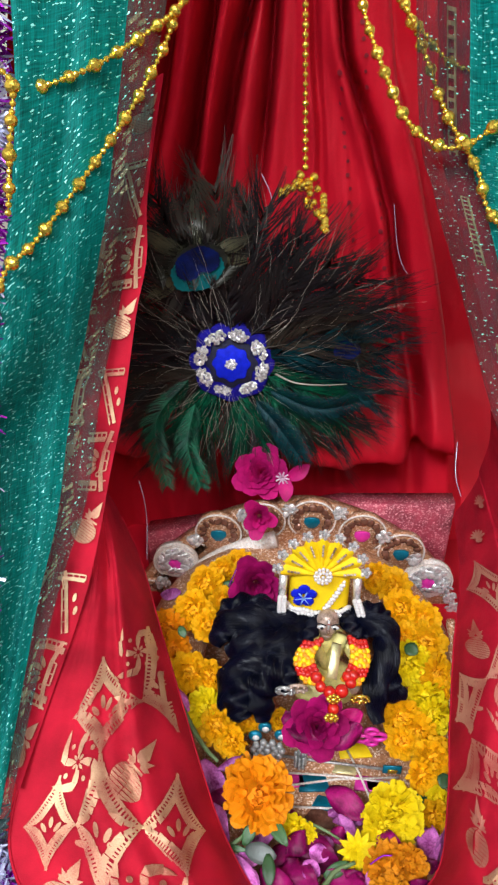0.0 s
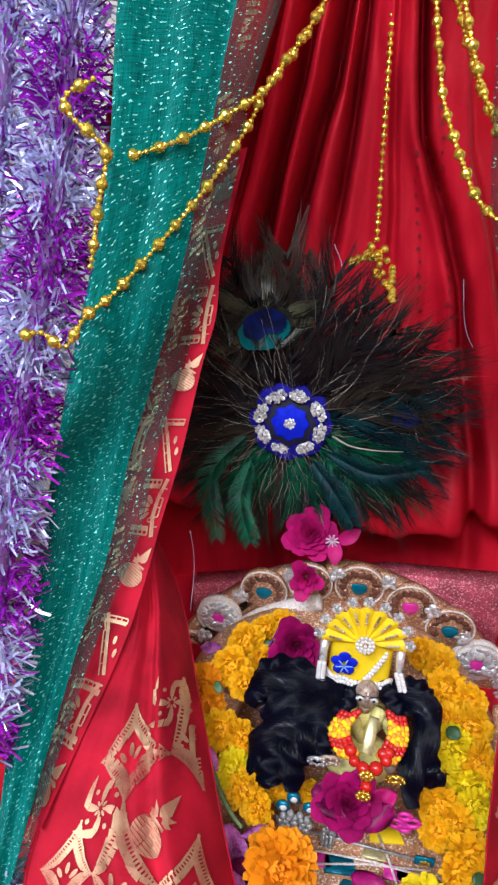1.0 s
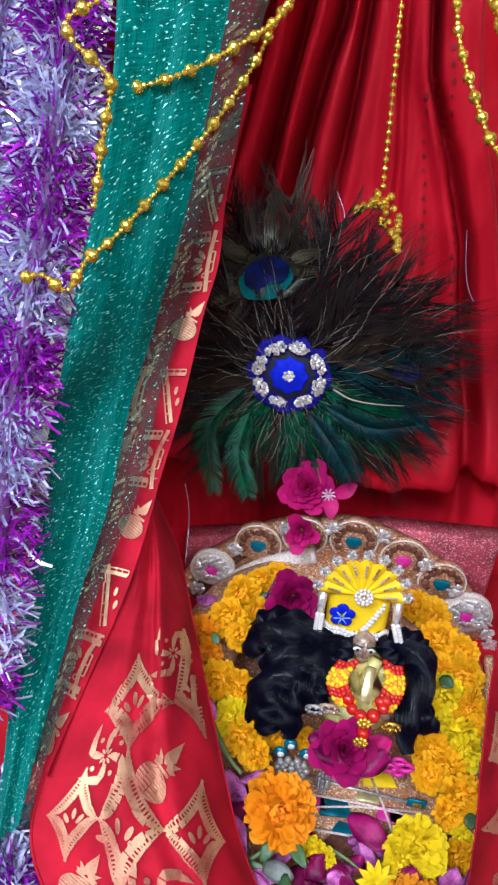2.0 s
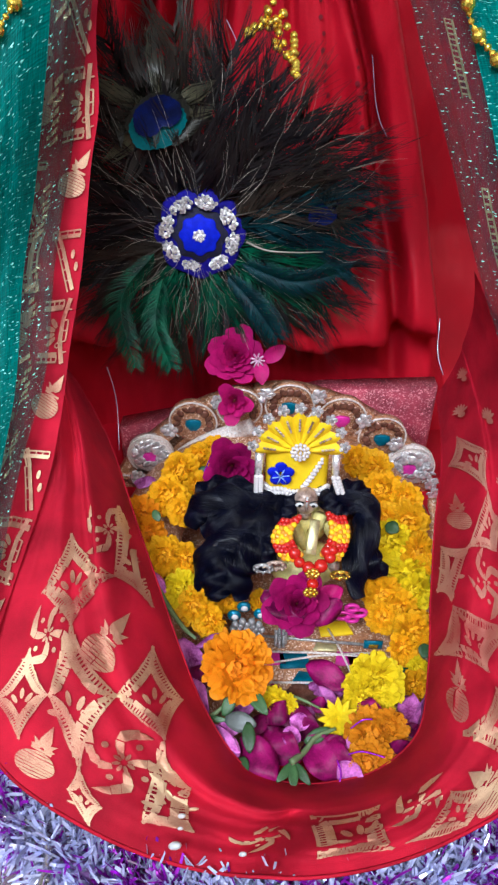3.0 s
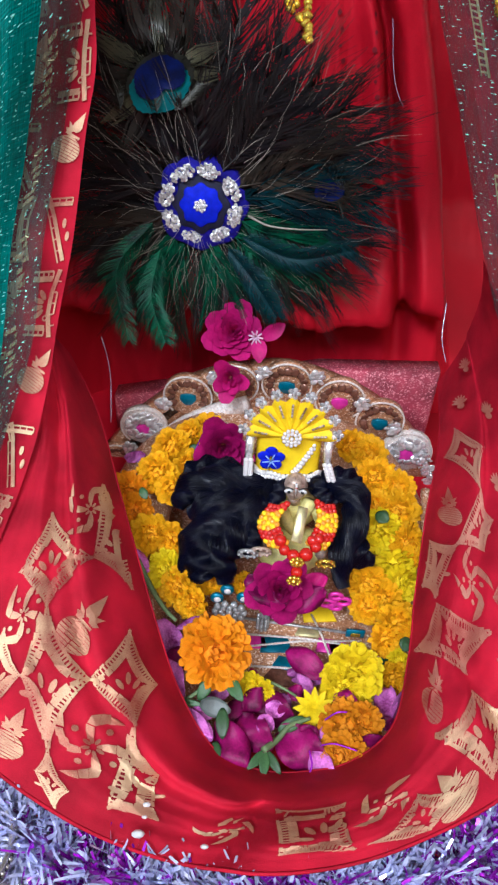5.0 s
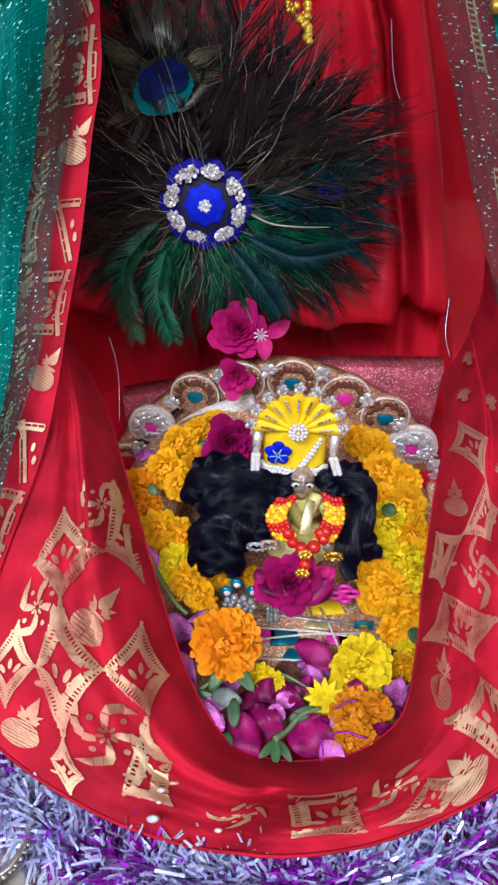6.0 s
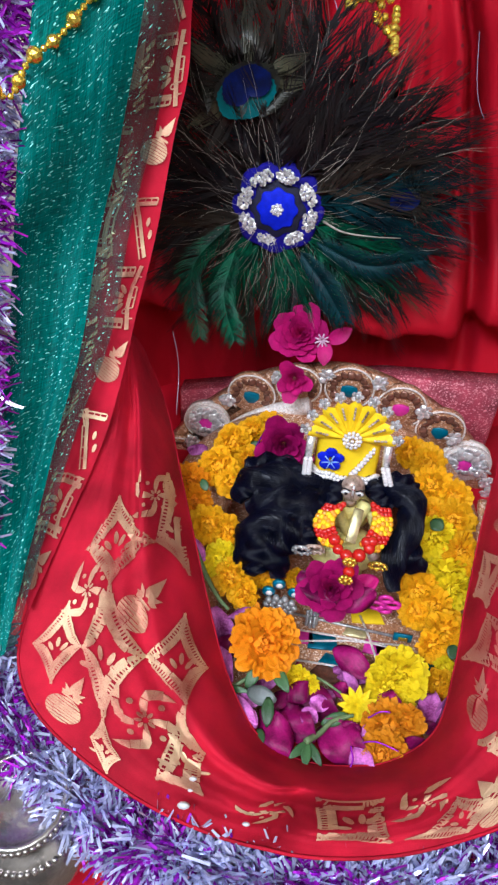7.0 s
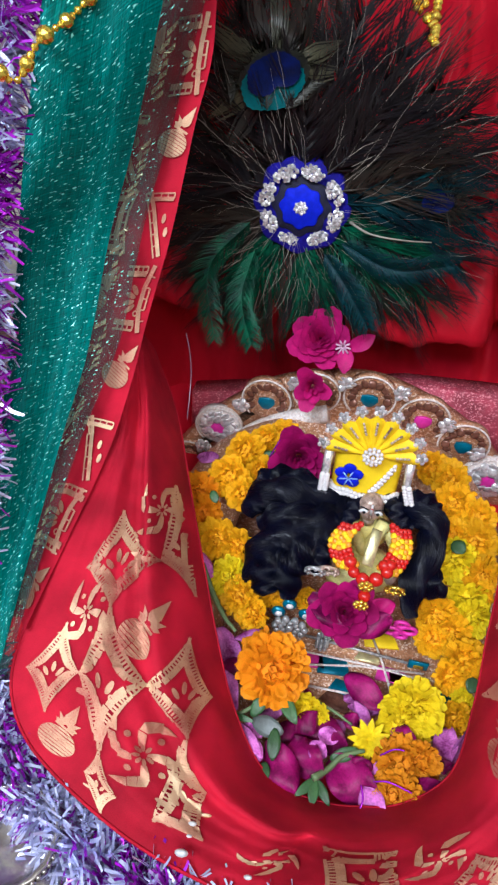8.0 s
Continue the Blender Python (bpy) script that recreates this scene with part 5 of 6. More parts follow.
GL = "small green leaf among the petals"
for a, b, w, mt, lab in (((-0.0545, 0.2217, 0.0445), (-0.0479, 0.2343, 0.0520), .010, LEAF, GL), ((-0.0402, 0.2389, 0.0493), (-0.0268, 0.2205, 0.0497), .011, LEAF, GL), ((-0.0533, 0.2180, 0.0478), (-0.0336, 0.2137, 0.0495), .015, LEAF_GREY, "dull grey-green leaf among the petals"),
                         ((-0.0389, 0.2147, 0.0510), (-0.0374, 0.1977, 0.0457), .010, LEAF, GL), ((-0.0036, 0.2105, 0.0361), (0.0126, 0.2191, 0.0380), .010, LEAF, GL), ((-0.0682, 0.2207, 0.0439), (-0.0516, 0.2176, 0.0472), .005, LEAF, GL), ((-0.0732, 0.4066, 0.0879), (-0.0858, 0.4077, 0.0868), .009, LEAF, GL), ((0.0631, 0.3684, 0.0703), (0.0720, 0.3615, 0.0694), .014, LEAF, GL),
                         ((0.0824, 0.2786, 0.0450), (0.0791, 0.2694, 0.0418), .012, LEAF, GL), ((-0.0107, 0.1962, 0.0393), (-0.0214, 0.1837, 0.0402), .007, LEAF, GL), ((-0.0107, 0.1962, 0.0393), (-0.0013, 0.1832, 0.0386), .007, LEAF, GL), ((-0.0114, 0.1962, 0.0393), (-0.0113, 0.1805, 0.0389), .008, LEAF, GL), ((-0.0419, 0.1990, 0.0395), (-0.0394, 0.1867, 0.0400), .008, LEAF, GL), ((-0.1131, 0.3567, 0.0915), (-0.1082, 0.3495, 0.0870), .008, LEAF, GL)):
    leaf(a, b, w, mt, lab)


def stem(pts, r, label):
    s = Soup()
    o = Vector(pts[0])
    tube(s, [p - o for p in spline(pts, 16)], lambda t: r * (1.4 - 0.6 * t), 6)
    ob = new("flower_stem", s.mesh("flower_stem", STEM))
    ob.location = o
    tagged(ob, label, "stem", "stems")


stem([(-0.1082, 0.3088, 0.0681), (-0.0962, 0.2915, 0.0618), (-0.0847, 0.2770, 0.0592), (-0.0754, 0.2694, 0.0572)], 0.0016, "green flower stem at the edge of the garland")
stem([(-0.0124, 0.1952, 0.0413), (-0.0037, 0.2047, 0.0368), (0.0034, 0.2129, 0.0387), (0.0161, 0.2192, 0.0380)], 0.0016, "green flower stem among the petals")
stem([(-0.0646, 0.2203, 0.0433), (-0.0576, 0.2250, 0.0455), (-0.0500, 0.2313, 0.0483)], 0.0012, "thin stem under a leaf")
stem([(-0.0146, 0.2473, 0.0297), (-0.0032, 0.2435, 0.0293), (0.0080, 0.2376, 0.0293)], 0.0010, "thin dry stem on the seat")

# ---- peacock feather fan ----
C = V(-0.0861, 0.5092, 0.2462)
fan = thing("feather_fan", "round fan of dark peacock feathers with a blue velvet medallion", "feather fan", at=C)
rnd = random.Random(31)


def plume(angle, length, width, material, seed, depth=0.0, curve=0.0, barbs=90, splay=0.55):
    """One feather: a shaft from the middle with soft barbs on both sides."""
    r = random.Random(seed)
    d = V(math.cos(angle), 0, math.sin(angle))
    side = V(-math.sin(angle), 0, math.cos(angle))
    s = Soup()

    def shaft(t):
        return C + d * (0.012 + length * t) + side * (curve * length * t * t) + V(0, 0.012 + depth - 0.022 * math.sin(math.pi * t * 0.9), 0)

    tube(s, [shaft(i / 10) for i in range(11)], lambda t: 0.0011 * (1 - 0.8 * t), 5)
    each = 7
    for i in range(barbs // each):
        # barbs cling together in tufts that share a tip
        t0 = 0.05 + 0.93 * (i + r.random()) / (barbs // each)
        sg = 1 if i % 2 else -1
        out = (d * r.uniform(0.7, 1.25) + side * sg * r.uniform(0.25, 0.95) * splay * 1.5 + V(0, r.uniform(-0.35, 0.20), 0)).normalized()
        ln = width * (0.55 + 0.6 * math.sin(math.pi * min(1, 0.15 + 0.8 * t0))) * r.uniform(0.6, 1.2)
        tip = shaft(t0) + out * ln + (d * r.uniform(-0.05, 0.30) + V(0, r.uniform(-0.20, 0.15), -0.10)) * ln
        for _ in range(each):
            t = min(0.99, max(0.02, t0 + r.uniform(-0.045, 0.045)))
            p = shaft(t)
            e = tip + V(r.uniform(-1, 1), r.uniform(-0.5, 0.5), r.uniform(-1, 1)) * ln * 0.11 + out * ln * r.uniform(-0.25, 0.12)
            m = p + out * ln * 0.45 + side * sg * ln * r.uniform(0.0, 0.16) + V(0, r.uniform(-0.1, 0.05), 0) * ln
            q = (e - p).cross(V(0, 1, 0)).normalized() * r.uniform(0.00022, 0.00058)
            vs = []
            for k in range(5):
                x = k / 4
                c = p * (1 - x) ** 2 + m * 2 * x * (1 - x) + e * x * x
                vs += [c - q * (1 - 0.75 * x), c + q * (1 - 0.75 * x)]
            k0 = len(s.v)
            s.add(vs, [(2 * k, 2 * k + 1, 2 * k + 3, 2 * k + 2) for k in range(4)])
            s.f.append((k0, k0 + 1, min(10, round(t * 10)) * 5))
            s.m.append(0)
    return s


# angle, length, barb length, material, backward set, sideways curve
n = 0
for deg, ln, wd, mt, dp, cv in ((2, .115, .050, BARB_TEAL, .004, .0), (18, .118, .052, BARB, .006, .05), (34, .112, .052, BARB, .004, .0), (48, .105, .050, BARB, .006, -.05), (62, .105, .052, BARB, .0, .0), (78, .112, .048, BARB, .004, .0),
                                (95, .125, .045, BARB, .006, .0), (112, .130, .045, BARB, .008, .05), (130, .110, .045, BARB, .006, .0), (150, .085, .042, BARB, .006, .0), (170, .075, .040, BARB, .004, .0), (190, .075, .042, BARB, .002, .0), (208, .085, .045, BARB, .004, .05),
                                (222, .095, .042, BARB, .0, .0), (240, .105, .036, BARB, .004, .0), (258, .105, .034, BARB, .0, .0), (276, .090, .036, BARB, .004, .0), (296, .090, .038, BARB, .002, .0), (312, .095, .040, BARB, .004, .0), (328, .110, .045, BARB, .0, .0), (345, .115, .048, BARB, .004, .0),
                                (8, .085, .050, BARB_TEAL, -.004, .1), (55, .080, .050, BARB, -.004, -.1), (88, .080, .045, BARB, -.004, .1), (26, .09, .05, BARB, -.005, -.1), (340, .085, .045, BARB_GREEN, -.006, .1), (318, .075, .04, BARB_GREEN, -.004, .1), (200, .06, .04, BARB, -.006, .0), (160, .06, .04, BARB, -.004, .0),
                                (235, .075, .03, BARB_GREEN, -.006, .1), (250, .085, .026, BARB_GREEN, -.004, -.1), (286, .060, .035, BARB_GREEN, -.006, .0), (120, .085, .04, BARB, -.002, .0)):
    n += 1
    mt = BARB_BROWN if mt is BARB and n % 3 == 1 else mt
    part("plume", plume(math.radians(deg), ln, wd, mt, 100 + n, dp, cv, 210 if mt is BARB_GREEN else 330), mt, fan)
# fine pale hairs, the dark barbs' glints put into their colour
s = Soup()
for i in range(330):
    a = rnd.uniform(0, 2 * math.pi)
    far = 0.75 + 0.25 * math.cos(a - 0.6)
    r0, ln = rnd.uniform(0.03, 0.125) * far, rnd.uniform(0.012, 0.040)
    d = V(math.cos(a), 0, math.sin(a))
    sd = V(-d.z, 0, d.x) * rnd.uniform(-0.55, 0.55)
    p = C + d * r0 + V(0, rnd.uniform(-0.026, -0.008), 0)
    q = V(-d.z, 0, d.x) * rnd.uniform(0.00006, 0.00013)
    e = p + (d + sd).normalized() * ln + V(0, rnd.uniform(-0.004, 0.006), 0)
    m = (p + e) / 2 + sd * ln * -0.2
    s.add([p - q, p + q, m + q, m - q, e + q * 0.5, e - q * 0.5], [(0, 1, 2, 3), (3, 2, 4, 5)])
part("barb_fuzz", s, BARB_PALE, fan, "fine pale barb tips with painted glints", kind="stuff")


def sword(a, b, c, width, mt):
    """A stiff curved side feather with dense short barbs."""
    NB = 150
    rn = random.Random(int(abs(a[0]) * 1e5))
    pts = spline([a, b, c], NB)
    s = Soup()
    tube(s, pts, lambda t: 0.0006 * (1 - 0.6 * t), 4)
    for i, p in enumerate(pts[1:-1], 1):
        d = (pts[i + 1] - pts[i - 1]).normalized()
        sd = d.cross(V(0, 1, 0)).normalized()
        w = width * math.sin(math.pi * min(1, 0.10 + 0.82 * i / NB)) ** 0.6
        for g in (-1, 1):
            if rn.random() < 0.07:
                continue
            e = p + sd * g * w * rn.uniform(0.80, 1.10) + d * w * rn.uniform(1.0, 1.7) + V(0, rn.uniform(-0.001, 0.004), 0)
            m = p.lerp(e, 0.5) + sd * g * w * 0.18 + V(0, -0.0012, 0)
            h = d * rn.uniform(0.00020, 0.00042)
            k = len(s.v)
            s.add([p - h, p + h, m - h, m + h, e - h * 0.3, e + h * 0.3], [(0, 1, 3, 2), (2, 3, 5, 4)])
            s.f.append((k, k + 1, i * 4))
            s.m.append(0)
    return s


for a, b, c, w in (((-0.1193, 0.4888, 0.2350), (-0.1433, 0.4633, 0.2073), (-0.1318, 0.4342, 0.1671), .0115), ((-0.1126, 0.4768, 0.2196), (-0.1159, 0.4514, 0.1944), (-0.1040, 0.4332, 0.1678), .0115), ((-0.0629, 0.4837, 0.2210), (-0.0428, 0.4678, 0.2050), (-0.0232, 0.4591, 0.1803), .0120), ((-0.0520, 0.4894, 0.2278), (-0.0125, 0.4777, 0.2191), (0.0312, 0.4890, 0.2232), .0125)):
    part("sword_feather", sword(a, b, c, w, BARB_GREEN), BARB_GREEN if a[0] < -0.1 else BARB_TEAL, fan, "iridescent green curved feather")
s = Soup()
tube(s, spline([(-0.0478, 0.4710, 0.2525), (-0.0331, 0.4630, 0.2498), (-0.0126, 0.4628, 0.2486), (0.0082, 0.4734, 0.2449)], 14), lambda t: 0.0009 * (1 - 0.6 * t), 6)
part("pale_shaft", s, BARB_PALE, fan, "pale bare feather shaft")


def eye_spot(p, rx, rz, turn, dim):
    """The eye of a feather: layered oval discs of short barbs, bronze, teal and deep blue."""
    ob = None
    R = Matrix.Rotation(turn, 3, "Y")
    for k, (f, mt) in enumerate(((1.22, EYE_BRONZE), (1.10, EYE_TEAL if dim else EYE_BLUE), (0.93, EYE_BLUE))):
        s = Soup()
        c = Vector(p) + V(0, -0.0012 * k, 0.0) + R @ V((0, -0.10, 0.06)[k] * rx, 0, (0, -0.26, 0.16)[k] * rz)
        o = []
        for i in range(48):
            a = 2 * math.pi * i / 48
            jag = 1 + (0.02 if i % 2 else -0.02) + 0.03 * math.sin(i * 0.7 + k)
            notch = 1 - (0.45 * math.exp(-((a - math.pi * 1.5) / 0.35) ** 2) if k == 2 else 0)
            o.append(c + R @ V(math.cos(a) * rx * f * jag * notch, 0, math.sin(a) * rz * f * jag * notch))
        ctr = len(s.v)
        s.add([c + V(0, 0.002, 0)] + o, [(0, 1 + (i + 1) % 48, 1 + i) for i in range(48)])
        part("eye_spot", s, mt, fan, ("bronze feather eye rim", "teal feather eye ring", "deep blue feather eye")[k])


def eye_barbs(p, size, turn, n, seed):
    """Fine dark barbs fanning out over and round the eye of a feather."""
    r = random.Random(seed)
    s = Soup()
    root = Vector(p) + V(math.sin(-turn) * -size * 1.2, 0.004, -math.cos(turn) * size * 1.2)
    s.v.append(tuple(root))
    for i in range(n):
        a = math.pi / 2 - turn + r.uniform(-1.5, 1.5)
        d = V(math.cos(a), 0, math.sin(a))
        sd = V(-d.z, 0, d.x)
        c = Vector(p) + d * size * r.uniform(0.75, 1.1) + V(0, r.uniform(0.002, 0.005), 0)
        e = Vector(p) + (d + sd * r.uniform(-0.25, 0.25)) * size * r.uniform(1.5, 2.3) + V(0, r.uniform(-0.005, 0.003), 0)
        w = sd * r.uniform(0.0002, 0.0005)
        k = len(s.v)
        s.add([c - w, c + w, e], [(0, 1, 2)])
        s.f.append((k, k + 1, 0))
        s.m.append(0)
    part("eye_fringe", s, EYE_BRONZE, fan, "fine dark barbs round the feather eye")


def eye_vane(p, size, turn, count, spread, seed):
    """Loose flat fingers of clinging barbs that stand out round the eye of a feather."""
    r = random.Random(seed)
    for i in range(count):
        a = math.pi / 2 - turn + spread * (2 * (i + r.uniform(0.2, 0.8)) / count - 1)
        d = V(math.cos(a), 0, math.sin(a))
        sd = V(-d.z, 0, d.x)
        c = Vector(p) + d * size * 0.7 + V(0, 0.004, 0)
        tip = Vector(p) + (d + sd * r.uniform(-0.3, 0.3)) * size * r.uniform(1.9, 3.0) + V(0, r.uniform(-0.004, 0.010), 0)
        s = Soup()
        hub = c - d * size * 0.4 + V(0, 0.003, 0)
        s.v.append(tuple(hub))
        for k in range(11):
            x = (k - 5) / 5
            b = c + sd * x * size * 0.20
            m = b.lerp(tip, 0.55) + sd * x * size * r.uniform(0.12, 0.26)
            e = tip + sd * x * size * r.uniform(0.05, 0.22) + (tip - b) * r.uniform(-0.18, 0.06)
            w = sd * r.uniform(0.00035, 0.00060)
            n0 = len(s.v)
            s.add([b - w, b + w, m - w, m + w, e - w * 0.3, e + w * 0.3], [(0, 1, 3, 2), (2, 3, 5, 4)])
            s.f.append((n0, n0 + 1, 0))
            s.m.append(0)
        part("eye_vane", s, EYE_OLIVE if i % 3 else BARB_BROWN, fan, "loose olive barbs round the feather eye")


eye_vane((-0.1088, 0.4884, 0.3303), 0.0190, -0.45, 13, 2.3, 71)
eye_barbs((-0.1088, 0.4884, 0.3303), 0.017, -0.45, 110, 61)
eye_barbs((0.0086, 0.4846, 0.2669), 0.012, 1.2, 70, 62)
eye_spot((-0.1088, 0.4884, 0.3303), .0190, .0128, -0.45, 1)
eye_spot((0.0086, 0.4900, 0.2669), .0075, .0085, 1.2, 0)
for a, b, c, w in (((-0.1346, 0.4840, 0.3132), (-0.1441, 0.5036, 0.3414), (-0.1331, 0.5268, 0.3669), .008), ((-0.0990, 0.4841, 0.3148), (-0.0831, 0.4971, 0.3352), (-0.0877, 0.5222, 0.3620), .009), ((-0.1103, 0.4805, 0.3140), (-0.1232, 0.5210, 0.3591), (-0.1087, 0.5419, 0.3765), .010), ((-0.0721, 0.5029, 0.3338), (-0.0723, 0.5224, 0.3584), (-0.0850, 0.5425, 0.3762), .008)):
    part("eye_fringe", sword(a, b, c, w, EYE_BRONZE), EYE_BRONZE, fan, "loose bronze barbs round the feather eye")

# medallion
def disc(c, r, thick, wave=0.0, lobes=8, n=64, nrm=V(0, -1, 0.12)):
    s = Soup()
    nrm = nrm.normalized()
    ex = V(1, 0, 0)
    ez = ex.cross(nrm).normalized()
    ez = ez if ez.z > 0 else -ez
    o = [c + (ex * math.cos(a) + ez * math.sin(a)) * r * (1 + wave * math.cos(lobes * a)) for a in (2 * math.pi * k / n for k in range(n))]
    slab(s, o if (o[1] - o[0]).cross(o[2] - o[1]).dot(nrm) > 0 else o[::-1], nrm, thick, bevel=thick * 0.3)
    return s


M0 = C + V(0.0015, -0.008, 0)
medal = part("medallion", disc(M0, 0.0345, 0.006, 0.035), VELVET, fan, "scalloped blue velvet medallion")
part("navy_star", disc(M0 + V(0, -0.0012, 0), 0.0205, 0.002, 0.07, 8), NAVY, medal)
part("blue_star", disc(M0 + V(0, -0.0028, 0), 0.0150, 0.002, 0.07, 8), ROYAL, medal)
sq = random.Random(6)
for k in range(8):
    a = math.radians(22.5 + 45 * k + 8)
    c = M0 + V(math.cos(a) * 0.0258, -0.0022, math.sin(a) * 0.0258)
    tg = V(-math.sin(a), 0, math.cos(a))
    rd = V(math.cos(a), 0, math.sin(a))
    s = Soup()
    for i in range(85):
        x, y = sq.uniform(-1, 1), sq.uniform(-1, 1)
        if x * x + y * y > 1:
            continue
        q = c + tg * x * 0.0088 + rd * y * 0.0050 + V(0, -0.0012 * (1 - x * x - y * y), 0)
        ball(s, q, (0.0015, 0.0004, 0.0015), 7, 4, m=Euler((sq.uniform(-0.6, 0.6), 0, sq.uniform(-0.6, 0.6))).to_matrix())
    part("sequin_petal", s, SILVER, medal, "oval patch of silver sequins", smooth=False, kind="stuff")
s = Soup()
for i in range(26):
    a, r = i * 2.4, 0.0046 * math.sqrt(i / 26)
    ball(s, M0 + V(math.cos(a) * r, -0.0036, math.sin(a) * r), (0.0012, 0.001, 0.0012), 7, 4)
part("sequin_button", s, SILVER, medal)

# ---- the idol and what it wears ----
DRESS = mat("gold_dress", (0.94, 0.82, 0.30), 0.45, 0.0, 0.35, 150, 0.4, 900)
F = V(-0.0009, 0.3559, 0.1065)
idol = Soup()
ball(idol, F + V(0, 0, -0.001), (0.0086, 0.0092, 0.0108), 18, 12)
ball(idol, F + V(0, -0.0088, -0.001), (0.0016, 0.0028, 0.0030), 8, 6)
for g in (-1, 1):
    tilt = Matrix.Rotation(g * 0.25, 3, "Y")
    ball(idol, F + V(g * 0.0050, -0.0082, 0.0022), (0.0034, 0.0014, 0.0019), 10, 6, 1, tilt)
    ball(idol, F + V(g * 0.0048, -0.0095, 0.0022), (0.0013, 0.0008, 0.0013), 8, 5, 2)
    tube(idol, [F + V(g * 0.0020, -0.0096, 0.0052), F + V(g * 0.0050, -0.0090, 0.0062), F + V(g * 0.0080, -0.0070, 0.0046)], 0.0005, 5, 2)
tube(idol, [F + V(0, -0.0096, 0.0108), F + V(0, -0.0104, 0.002)], 0.0009, 6, 1)
ball(idol, F + V(0, -0.0102, 0.0075), (0.0009, 0.0006, 0.0012), 8, 5, 3)
tube(idol, [F + V(-0.0025, -0.0088, -0.0062), F + V(0, -0.0094, -0.0068), F + V(0.0025, -0.0088, -0.0062)], 0.0004, 5, 0)
tube(idol, [F + V(0, 0.001, -0.010), F + V(0, 0.002, -0.018)], 0.005, 10)
ball(idol, F + V(0, 0.010, -0.034), (0.019, 0.013, 0.020), 16, 10, 4)
tube(idol, [F + V(-0.012, 0.0, -0.014), F + V(-0.006, -0.005, -0.026), F + V(0.002, -0.007, -0.042)], 0.0045, 8, 4)
tube(idol, [F + V(0.012, 0.0, -0.014), F + V(0.008, -0.005, -0.026), F + V(0.002, -0.007, -0.042)], 0.0050, 8, 4)
ball(idol, F + V(0, -0.010, -0.056), (0.028, 0.022, 0.014), 16, 10, 4)
tube(idol, [F + V(-0.016, 0, -0.022), F + V(-0.026, -0.008, -0.036), F + V(-0.022, -0.020, -0.042)], 0.0052, 10, 4)
tube(idol, [F + V(0.016, 0, -0.022), F + V(0.025, -0.006, -0.036), F + V(0.022, -0.016, -0.048)], 0.0050, 10, 4)
ball(idol, F + V(-0.0215, -0.022, -0.042), (0.0062, 0.006, 0.0058), 10, 8)
ball(idol, F + V(0.0225, -0.018, -0.050), (0.0055, 0.006, 0.006), 10, 8)
tube(idol, [F + V(0, 0.0, -0.07), V(F.x, F.y + 0.0, 0.008)], 0.02, 12, 4)
ob = new("idol_figurine", idol.mesh("idol_figurine", BRASS, EYE_WHITE, BLACK, BEAD_R, DRESS))
tagged(ob, "small seated dark brass deity figurine in yellow dress", "figurine")

K = V(-0.0077, 0.3752, 0.1401)
crown = thing("crown", "yellow pleated fan crown edged with pearls and sequins", "crown", at=K)
tl = Matrix.Rotation(math.radians(-14), 3, "X")


def cp(x, y, z):
    """A place on the crown: across, forward, up."""
    return K + tl @ V(x, -y, z)


def band_pt(a, z, r=0.0235, dy=0.011):
    return cp(r * math.sin(a), dy * math.cos(a) - 0.007, z)


s = Soup()
vs = [band_pt(math.radians(-88 + 176 * i / 24), z, r) for z, r in ((-0.036, 0.0228), (-0.012, 0.0232), (0.0, 0.0235)) for i in range(25)]
s.add(vs, [(j * 25 + i, j * 25 + i + 1, (j + 1) * 25 + i + 1, (j + 1) * 25 + i) for j in range(2) for i in range(24)])
part("band", s, SATIN_Y, crown)
for k in range(9):
    a0, a1 = math.radians(-4 + 188 * k / 9), math.radians(-4 + 188 * (k + 1) / 9)
    am = (a0 + a1) / 2
    s = Soup()
    vs = []
    for i in range(7):
        t = i / 6
        r = 0.004 + 0.0265 * t
        for a, lift, f in ((a0, 0, 0.90), ((a0 + am) / 2, 0.0022, 1.0), (am, 0.0034, 1.10), ((am + a1) / 2, 0.0022, 1.0), (a1, 0, 0.90)):
            ff = f if i == 6 else 1
            vs.append(cp(math.cos(a) * r * ff, 0.005 + lift * (0.3 + t), math.sin(a) * r * ff * 0.98 - 0.002))
    s.add(vs, [(i * 5 + j, i * 5 + j + 1, (i + 1) * 5 + j + 1, (i + 1) * 5 + j) for i in range(6) for j in range(4)])
    pleat = part("pleat", s, SATIN_Y, crown)
    s = Soup()
    for q in range(4):
        r = 0.0160 + 0.0024 * q
        tube(s, [cp(math.cos(am) * r, 0.0105, math.sin(am) * r), cp(math.cos(am) * (r + 0.002), 0.0105, math.sin(am) * (r + 0.002))], 0.0008, 6)
    part("beaded_rib", s, BRASS, pleat)
    s = Soup()
    for q in range(6):
        b = q * 1.257
        rr = 0.0028 if q < 5 else 0.0
        ball(s, cp(math.cos(am) * 0.0325 + rr * math.cos(b), 0.0085 + (0.0012 if q == 5 else 0), math.sin(am) * 0.0325 + rr * math.sin(b)), (0.0019, 0.0016, 0.0019), 7, 4)
    part("tip_sequin", s, SILVER, pleat, smooth=False)
s = Soup()
for k in range(3):
    for i in range((12, 8, 1)[k]):
        a = 2 * math.pi * i / (12, 8, 1)[k]
        r = (0.0058, 0.0034, 0)[k]
        ball(s, cp(0.001 + r * math.cos(a), 0.0125 + 0.0008 * k, 0.001 + r * math.sin(a)), 0.0015, 7, 5)
part("white_rosette", s, PEARL, crown)
pearl_me = Soup()
ball(pearl_me, (0, 0, 0), 0.0017, 10, 7)
